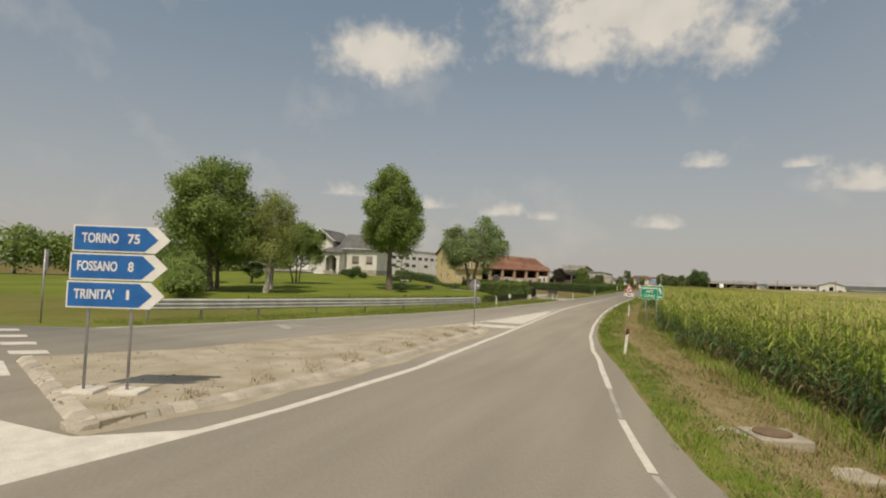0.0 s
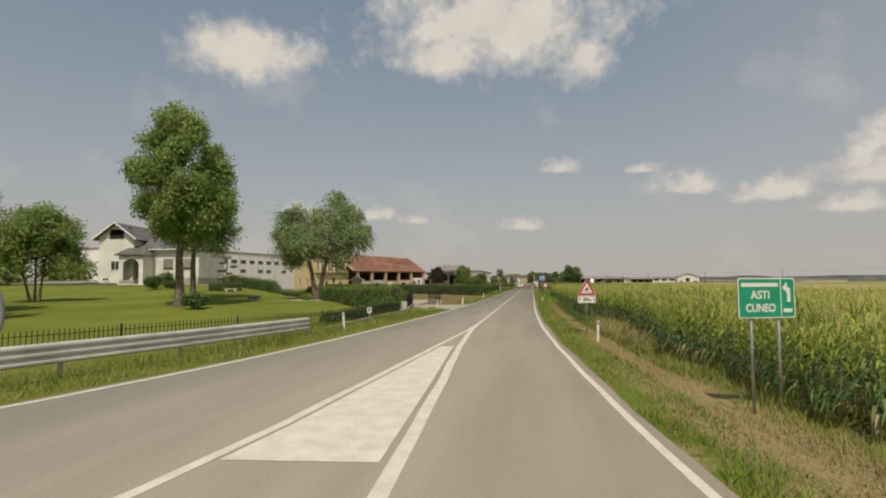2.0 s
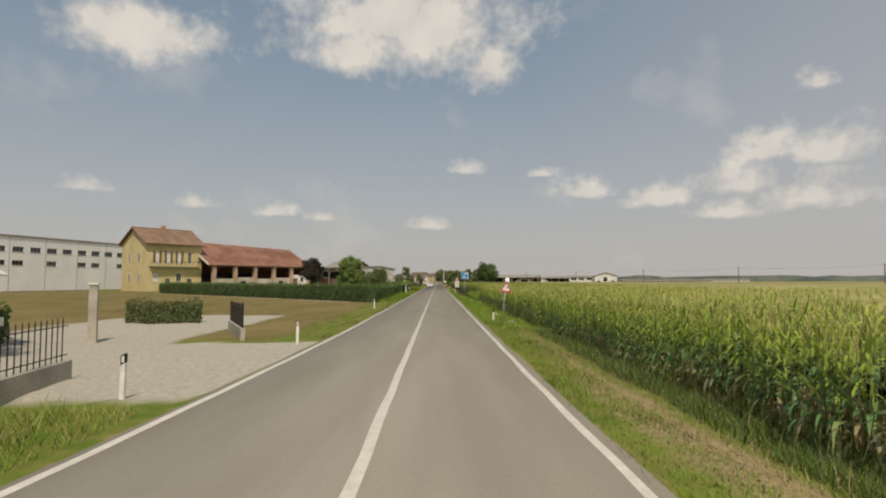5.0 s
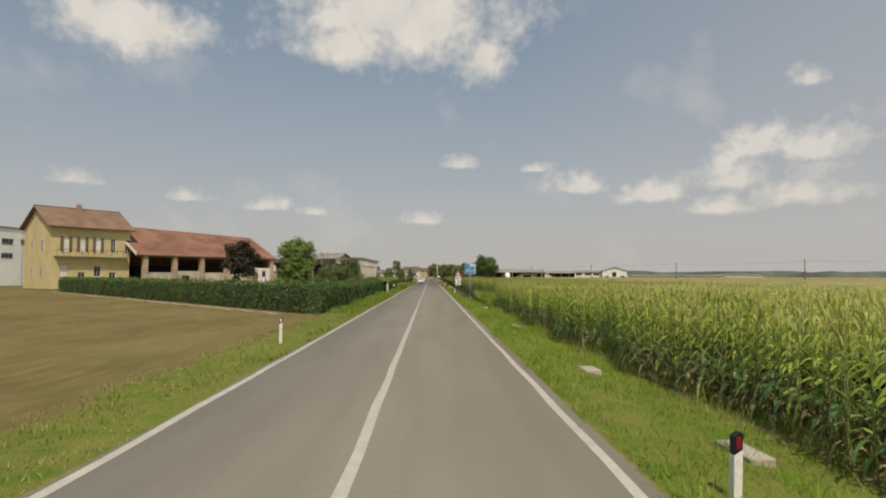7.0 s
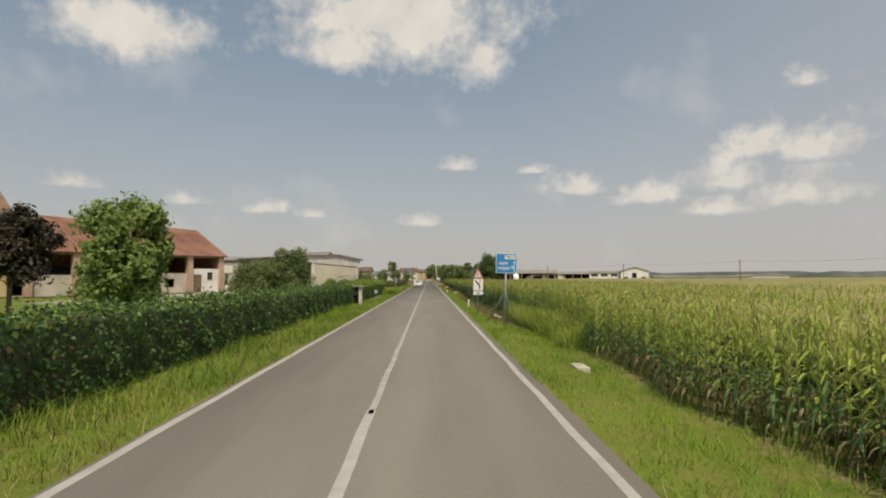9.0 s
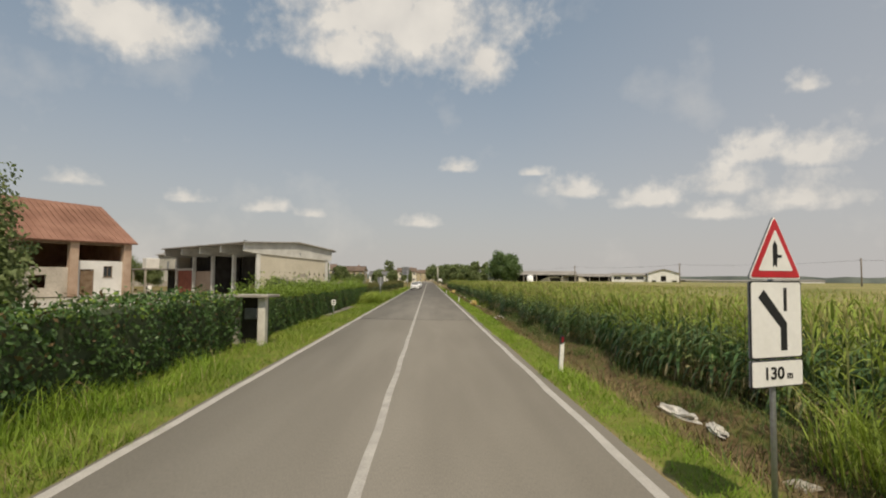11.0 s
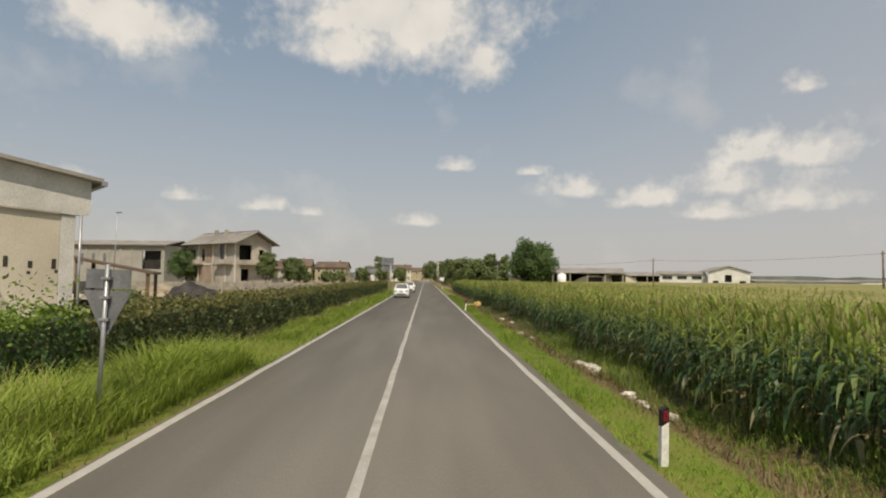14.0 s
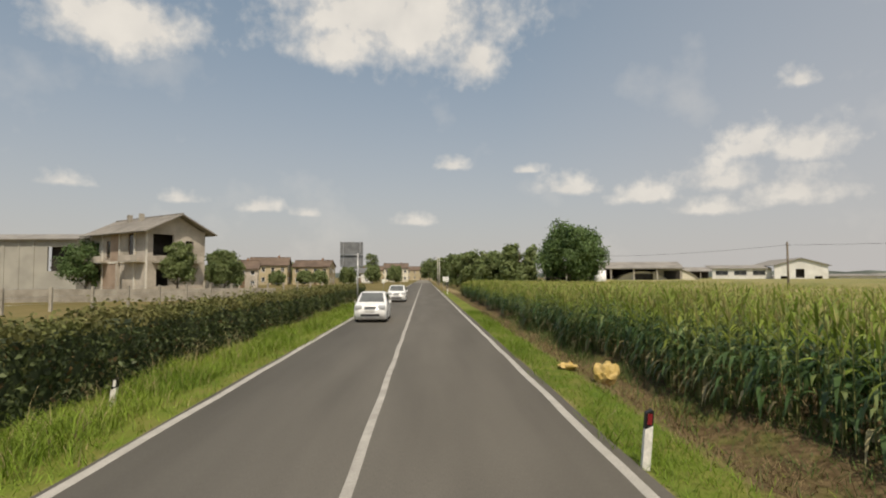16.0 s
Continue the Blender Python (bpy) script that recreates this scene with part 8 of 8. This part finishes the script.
for first, spots in ((red_post, RIGHT_POSTS), (white_post, LEFT_POSTS), (plain_post, PLAIN_POSTS)):
    for i, (x, y, tilt) in enumerate(spots):
        m = pose(x, y, gz(x, y) - (0.42 if y == 247.4 else 0.22 if x > 0 and y > 90 and y not in (166.2, 316) else 0.02), 0, tilt, random.uniform(-8, 8))
        if i == 0:
            first.matrix_world = m
        else:
            copy_thing(first, m)
for x, y in ((-6.4, 52.9), (-5.3, 187.3)):
    k = thing("distance_marker", pose(x, y, gz(x, y), 0, 0, random.uniform(-6, 6)), "small white distance plate on a short steel post", "marker", "distance markers")
    post(k, 0, 0.03, -0.15, 1.0, 0.02)
    backed(k, round_rect(-0.13, 0.74, 0.13, 1.08, 0.02), S_WHITE)
    for zz in (0.84, 0.95):
        panel(k, [(-0.07, zz), (0.07, zz), (0.07, zz + 0.06), (-0.07, zz + 0.06)], S_BLACK, -0.016, -0.0125, "digit_bar")

# ---- garden fence, gate and drive ----
FENCE = [(-17.5, 26), (-14.4, 34), (-12.4, 40), (-10.4, 45), (-8.4, 50.5), (-8.0, 58), (-7.8, 66.6)]
fence = thing("iron_fence", pose(0, 0, 0), "low dark iron picket fence round the garden", "fence")
bm = bmesh.new()
box(bm, (-0.011, -0.011, 0), (0.011, 0.011, 1.0))
tip = [bm.verts.new(v) for v in ((-0.02, -0.01, 1.0), (0.02, -0.01, 1.0), (0.02, 0.01, 1.0), (-0.02, 0.01, 1.0), (0, 0, 1.09))]
for i in range(4):
    bm.faces.new((tip[i], tip[(i + 1) % 4], tip[4]))
picket_me = mesh_of("picket", bm, DARK_METAL)


def railing(parent, a, b, gap, z_of, lift=0.0, height=1.0):
    a, b = Vector((*a, 0)), Vector((*b, 0))
    n = max(2, int((b - a).length / gap))
    turn = math.atan2((b - a).y, (b - a).x)
    for i in range(n):
        q = a.lerp(b, i / n)
        o = new("picket", picket_me)
        o.parent = parent
        o.matrix_local = Matrix.Translation((q.x, q.y, z_of(q.x, q.y) + lift)) @ Matrix.Rotation(turn, 4, "Z") @ Matrix.Diagonal((1, 1, height, 1))
    za, zb = z_of(a.x, a.y) + lift, z_of(b.x, b.y) + lift
    for h in (0.14, 0.86):
        part("rail_bar", tubed((a.x, a.y, za + h * height), (b.x, b.y, zb + h * height), 0.016, n=5), DARK_METAL, parent)
    part("fence_post", boxed((a.x - 0.03, a.y - 0.03, za - 0.15), (a.x + 0.03, a.y + 0.03, za + 1.14 * height)), DARK_METAL, parent)


for a, b in zip(FENCE, FENCE[1:]):
    railing(fence, a, b, 0.17, gz, 0.06, 0.82)
wall = thing("garden_wall", pose(0, 0, 0), "low rendered concrete wall carrying an iron railing by the drive", "wall")
bm = bmesh.new()
box(bm, (0, -0.12, -0.35), (9.3, 0.12, 0.4), 0, 0.02)
part("wall_body", bm, CONCRETE, wall)
wall.matrix_world = Matrix.Translation((-7.2, 66.7, 0)) @ Matrix.Rotation(math.atan2(9.2, -1.5), 4, "Z")
railing(wall, (0.05, 0), (9.25, 0), 0.26, lambda x, y: 0.4, 0.0, 1.05)
solo("low_kerb_wall", boxed((0, -0.1, -0.3), (17.5, 0.1, 0.12), 0.02), CONCRETE, "low concrete kerb under the iron fence", "kerb", at=Matrix.Translation((-7.85, 49.8, 0)) @ Matrix.Rotation(radians(90), 4, "Z"))
pil = thing("gate_pillar", pose(-13.4, 84.6, gz(-13.4, 84.6), 0, 0, 20), "tall pale concrete gate pillar at the drive", "pillar")
part("shaft", boxed((-0.16, -0.16, -0.2), (0.16, 0.16, 2.4), 0.02), CONCRETE, pil)
part("capstone", boxed((-0.2, -0.2, 2.4), (0.2, 0.2, 2.5), 0.02), SLAB, pil)
gh = thing("meter_house", pose(-16.8, 82.6, gz(-16.8, 82.6), 0, 0, 20), "small grey hut with a pitched white roof", "hut")
part("wall", wall_bm(-0.55, 0.55, -0.1, 3.0, -0.5, -0.36, [(-0.25, 0.6, 0.3, 1.4)]), CONCRETE, gh)
part("wall", boxed((-0.55, 0.36, -0.1), (0.55, 0.5, 3.0)), CONCRETE, gh)
part("wall", boxed((-0.55, -0.36, -0.1), (-0.42, 0.36, 3.0)), CONCRETE, gh)
part("wall", boxed((0.42, -0.36, -0.1), (0.55, 0.36, 3.0)), CONCRETE, gh)
part("gable", plated([(-0.55, 3.0), (0.55, 3.0), (0.0, 3.27)], -0.5, -0.36), CONCRETE, gh)
part("hatch", boxed((-0.25, -0.44, 0.6), (0.3, -0.4, 1.4)), SIGN_BACK, gh)
part("roof", slabbed([(-0.95, -0.85, 2.85), (0, -0.85, 3.4), (0, 0.85, 3.4), (-0.85, 0.85, 2.85)], 0.08), PLASTER, gh)
part("roof", slabbed([(0, -0.85, 3.4), (0.95, -0.85, 2.85), (0.85, 0.85, 2.85), (0, 0.85, 3.4)], 0.08), PLASTER, gh)
gate = thing("drive_gate", pose(0, 0, 0), "dark iron gate leaf standing open beside the drive", "gate")
railing(gate, (-7.5, 85.6), (-9.9, 90.6), 0.15, gz, 0.35, 1.15)
solo("drive_wall", boxed((0, -0.1, -0.3), (5.6, 0.1, 0.4), 0.02), CONCRETE, "low concrete wall at the far side of the drive", "wall", at=Matrix.Translation((-7.45, 85.5, 0)) @ Matrix.Rotation(math.atan2(5.0, -2.4), 4, "Z"))
nb = thing("notice_board", pose(-13.8, 80.0, gz(-13.8, 80)), "small white notice plate on the gate fence", "sign")
post(nb, 0, 0.03, -0.1, 1.35, 0.02)
backed(nb, round_rect(-0.22, 1.05, 0.22, 1.35, 0.01), S_WHITE)

# Dark asphalt colour carries the shade that the hedge throws on this strip.
solo("hedge_gutter", boxed((-0.5, 188, -0.4), (-0.05, 199.5, -0.06), 0.02), ASPHALT_NEW, "flat grey strip along the foot of the hedge", "gutter", at=pose(-5.6, 0, 0))

# ---- post box shelter in the hedge ----
mb = thing("mailbox_shelter", pose(-6.0, 172.3, gz(-6, 172.3), 0, 0, -4), "concrete mailbox shelter with a flat slab roof set into the hedge", "mailbox")
part("pillar", boxed((0.6, -0.5, -0.2), (0.88, -0.2, 1.78), 0.02), SLAB, mb)
part("pillar", boxed((-0.55, 0.1, -0.2), (-0.35, 0.3, 1.78), 0.02), CONCRETE, mb)
part("roof_slab", boxed((-0.95, -0.75, 1.78), (1.05, 0.6, 1.87), 0.015), CONCRETE, mb)
# Back of the shelter, with its shade put into the colour.
part("back_panel", boxed((-0.3, 0.3, -0.1), (0.7, 0.36, 1.76)), DARK, mb)
part("letter_box", boxed((-0.1, 0.02, 0.95), (0.35, 0.28, 1.35), 0.02), SIGN_BACK, mb)

# ---- slabs, covers and litter on the verge ----
mh = thing("manhole", pose(11.0, 7.7, gz(11, 7.7) + 0.05, 0, 0, 20), "rusty round iron cover in a concrete slab on the verge", "manhole")
part("slab", boxed((-0.45, -0.45, -0.15), (0.5, 0.5, 0.05), 0.03), GRAVEL, mh)
part("apron", boxed((-1.0, -0.3, -0.2), (-0.47, 0.6, 0.02), 0.03), GRAVEL, mh, "broken concrete apron")
part("cover", tubed((0.0, 0.05, 0.05), (0.0, 0.05, 0.09), 0.34, 0.33, 24), WOOD, mh, "rusty iron cover")
for x, y, w, d, t in ((5.55, 105.5, 0.8, 0.45, 2), (5.95, 98.4, 1.0, 0.4, 3), (5.6, 120.2, 1.3, 0.45, 10), (5.6, 136.6, 0.9, 0.4, 0), (6.3, 159.4, 0.4, 0.35, 20)):
    solo("concrete_block", boxed((-d / 2, -w / 2, -0.25), (d / 2, w / 2, 0.1), 0.025), KERBSTONE, "pale concrete culvert block at the ditch", "block", "culvert blocks", at=pose(x, y, gz(x, y), 0, 0, t))

solo("concrete_slab", boxed((-0.6, -0.35, -0.2), (0.6, 0.35, 0.06), 0.03), GRAVEL, "cracked concrete slab half sunk in the verge", "slab", at=pose(11.75, 6.3, gz(11.75, 6.3), 0, 3, 28))
for bx, by, bt in ((12.35, 6.75, 10), (12.6, 6.55, 50), (12.45, 6.4, 80)):
    solo("brick", boxed((-0.13, -0.06, -0.04), (0.13, 0.06, 0.08), 0.008), BRICK, "loose orange-red brick on the verge", "brick", "loose bricks", at=pose(bx, by, gz(bx, by), 0, 0, bt))


def rubble(x, y, n, spread, label, mat):
    """A few broken lumps lying together in the ditch."""
    r = random.Random(int(x * 100 + y))
    for k in range(n):
        bm = bmesh.new()
        bmesh.ops.create_icosphere(bm, subdivisions=1, radius=1)
        w = r.uniform(0.06, 0.2)
        for v in bm.verts:
            v.co = Vector((v.co.x * w * r.uniform(0.7, 1.2), v.co.y * w * r.uniform(0.7, 1.3), v.co.z * w * 0.55 + w * 0.3))
        px_, py_ = x + r.gauss(0, spread), y + r.gauss(0, spread * 1.6)
        solo("stone", bm, mat, label, "stone", "stones in the ditch", at=pose(px_, py_, gz(px_, py_), 0, 0, r.uniform(0, 180)))


rubble(5.75, 214.5, 7, 0.3, "pale broken stone in the ditch", KERBSTONE)
rubble(5.6, 207.6, 6, 0.25, "pale broken stone in the ditch", KERBSTONE)
rubble(6.0, 192.5, 4, 0.35, "pale broken stone in the ditch", KERBSTONE)
rubble(5.5, 226.0, 4, 0.4, "pale broken stone in the ditch", KERBSTONE)


def crumpled(name, x, y, sx, sy, h, mat, label, seed, turn=0, fold=1.0):
    """A crumpled sheet or sack: a soft closed lump with folds."""
    bm = bmesh.new()
    bmesh.ops.create_icosphere(bm, subdivisions=3, radius=1)
    for v in bm.verts:
        c = v.co.copy()
        f = 1 + 0.5 * fold * noise.noise(c * 1.8 + Vector((seed * 3.1, 0, 0))) + 0.4 * fold * noise.noise(c * 4.6 + Vector((0, seed, 0)))
        v.co = Vector((c.x * sx * f, c.y * sy * f, (c.z * 0.5 + 0.42) * h * f))
    solo(name, bm, mat, label, "litter", "roadside litter", at=pose(x, y, gz(x, y) + 0.0, 0, 0, turn))


crumpled("plastic_sheet", 6.35, 163.6, 0.14, 0.6, 0.22, SHEET, "torn white plastic sheet lying in the ditch", 1, 15)
crumpled("plastic_sheet", 6.5, 162.2, 0.14, 0.5, 0.12, SHEET, "flat strip of white plastic sheet in the ditch", 2, -10)
crumpled("yellow_sack", 5.1, 203.8, 0.26, 0.36, 0.55, SACK, "torn yellow sack slumped on the verge", 3, 20, 0.45)
crumpled("yellow_sack", 4.95, 205.6, 0.4, 0.18, 0.16, SACK, "flattened yellow sack on the verge", 4, 70)
crumpled("white_bag", 5.95, 219.9, 0.22, 0.34, 0.24, SHEET, "crumpled white bag in the ditch", 5, 30)
crumpled("white_bag", 6.0, 218.9, 0.2, 0.42, 0.24, SHEET, "rolled white plastic sheet in the ditch", 6, -10)
crumpled("white_bag", 5.85, 215.7, 0.3, 0.18, 0.14, SHEET, "small white scrap of plastic in the ditch", 7, 10)
crumpled("white_bag", 6.5, 195.0, 0.15, 0.7, 0.16, SHEET, "long white scrap of plastic sheet", 8, 14)
crumpled("yellow_sack", 5.2, 249.0, 0.29, 0.26, 0.58, SACK, "full yellow sack on the edge of the ditch", 9, 0, 0.45)
crumpled("yellow_sack", 4.8, 251.0, 0.3, 0.24, 0.18, SACK, "flattened yellow sack beside the full one", 10, 80)
crumpled("white_bag", 6.5, 238.3, 0.16, 0.14, 0.14, SHEET, "small white scrap in the ditch", 13, 0)
crumpled("white_bag", 5.8, 239.0, 0.3, 0.14, 0.14, SHEET, "small white scrap in the ditch", 11, 0)
crumpled("white_bag", 5.0, 186.0, 0.16, 0.12, 0.1, SHEET, "small white scrap on the verge", 12, 0)


# ---- oncoming cars ----
def city_car(m, label):
    ob = thing("car", m, label, "car", "cars on the road")
    prof = [(-1.9, 0.17), (-2.0, 0.3), (-2.07, 0.52), (-2.03, 0.7), (-1.88, 0.88), (-1.5, 0.98), (-1.12, 1.04), (-0.85, 1.28), (-0.55, 1.47), (-0.2, 1.54), (0.3, 1.57), (1.25, 1.52), (1.6, 1.34), (1.88, 1.0), (2.0, 0.7), (1.98, 0.3), (1.9, 0.17)]
    bm = bmesh.new()
    rows = []
    for sx in (-0.86, -0.8, -0.62, 0.62, 0.8, 0.86):
        row = []
        for y, z in prof:
            top = max(0.0, (z - 0.95) / 0.6)
            edge = {0.86: 1.0, 0.8: 1.02, 0.62: 1.03}[abs(sx)]
            xx = sx * (1 - 0.22 * top)
            yy = y * (0.94 if abs(sx) > 0.84 else 1.0 if abs(sx) > 0.7 else 1.03)
            row.append(bm.verts.new((xx, yy, 0.3 + (z - 0.3) * edge)))
        rows.append(row)
    for a, b in zip(rows, rows[1:]):
        for k in range(len(prof)):
            k2 = (k + 1) % len(prof)
            f = bm.faces.new((a[k], a[k2], b[k2], b[k]))
            f.smooth = True
    bm.faces.new(rows[0])
    bm.faces.new(rows[-1][::-1])
    body = part("body", bm, CAR_WHITE, ob, "white painted body")
    part("windscreen", slabbed([(-0.68, -1.16, 1.09), (0.68, -1.16, 1.09), (0.57, -0.66, 1.555), (-0.57, -0.66, 1.555)], 0.06), CAR_GLASS, ob, "windscreen with the pale sky's reflection put into its grey colour")
    for s in (-1, 1):
        part("side_window", slabbed([(s * 0.875, -0.85, 1.08), (s * 0.875, 1.35, 1.08), (s * 0.745, 1.1, 1.47), (s * 0.745, -0.45, 1.47)][::s], 0.03), PANE, ob)
        hl = part("headlight", boxed((min(s * 0.44, s * 0.8), -2.13, 0.72), (max(s * 0.44, s * 0.8), -1.85, 0.93), 0.06), HEADLIGHT, ob, "large clear headlight")
        part("mirror", boxed((s * 0.86 - 0.04 + s * 0.08, -0.75, 1.0), (s * 0.86 + 0.04 + s * 0.14, -0.6, 1.14), 0.02), CAR_WHITE, ob)
        for wy in (-1.25, 1.25):
            w = part("wheel", tubed((s * 0.68, wy, 0.3), (s * 0.868, wy, 0.3), 0.3, n=20), RUBBER, ob)
            part("rim", tubed((s * 0.86, wy, 0.3), (s * 0.88, wy, 0.3), 0.19, n=14), GALV, w)
    part("grille", boxed((-0.5, -2.13, 0.36), (0.5, -2.04, 0.47), 0.03), S_BLACK, ob)
    part("upper_grille", boxed((-0.3, -2.15, 0.78), (0.3, -2.07, 0.84), 0.01), S_BLACK, ob)
    part("plate_bar", boxed((-0.26, -2.17, 0.6), (0.26, -2.13, 0.7)), S_WHITE, ob)
    return ob


city_car(pose(-2.0, 267.6, 0.0, 0, 0, 0), "small white hatchback coming along the road")
city_car(pose(-1.8, 291.5, 0.0, 0, 0, 0), "white hatchback following along the road")

# ---- power line and lamp ----
line_t = thing("power_line", pose(0, 0, 0), "wooden poles carrying thin wires across the maize", "power line")
spots = [(90, 171), (77, 201), (64, 231), (50.8, 261), (37.7, 291), (24.6, 321)]
for x, y in spots:
    p_ = part("pole", tubed((x, y, -0.5), (x, y, 5.9), 0.13, 0.09, 8), BARK, line_t)
    part("insulator", boxed((x - 0.25, y - 0.03, 5.55), (x + 0.25, y + 0.03, 5.63)), DARK_METAL, p_)
for (x0, y0), (x1, y1) in zip(spots, spots[1:]):
    a, b = Vector((x0, y0, 5.6)), Vector((x1, y1, 5.6))
    bm = bmesh.new()
    prev = a
    for i in range(1, 9):
        t = i / 8
        q = a.lerp(b, t) - Vector((0, 0, 1.6 * t * (1 - t)))
        tube(bm, prev, q, 0.016, n=4, cap=False)
        prev = q
    part("wire", bm, DARK_METAL, line_t)
lamp = thing("yard_lamp", pose(-40.9, 277.2, gz(-40.9, 277.2)), "tall thin grey lamp post in the yard", "lamp post")
part("mast", tubed((0, 0, -0.2), (0.3, 0, 10.6), 0.09, 0.05), GALV, lamp)
part("head", boxed((0.1, -0.15, 10.6), (0.8, 0.15, 10.72), 0.03), SIGN_BACK, lamp)
corner = thing("yard_mast", pose(-17.5, 12.4, 0, 0, 0, 0), "thin grey post with a small sign panel at the field's edge", "road sign")
post(corner, 0, 0, -0.3, 3.3, 0.04)
backed(corner, round_rect(-0.05, 2.3, 0.25, 3.3, 0.02), SIGN_BACK)
for lx, ly, lh in ((4.5, 386, 7.2), (4.6, 372, 7.0), (6.9, 388, 7.0)):
    sl = thing("street_lamp", pose(lx, ly, gz(lx, ly)), "pale street lamp on a slim post by the village road", "street lamp", "street lamps")
    part("post", tubed((0, 0, -0.3), (0, 0, lh), 0.11, 0.07), SLAB, sl)
    part("arm", tubed((0, 0, lh), (-0.9, 0, lh + 0.2), 0.05, 0.04), SLAB, sl)
    part("head", boxed((-1.4, -0.12, lh + 0.14), (-0.85, 0.12, lh + 0.26), 0.03), SIGN_BACK, sl)
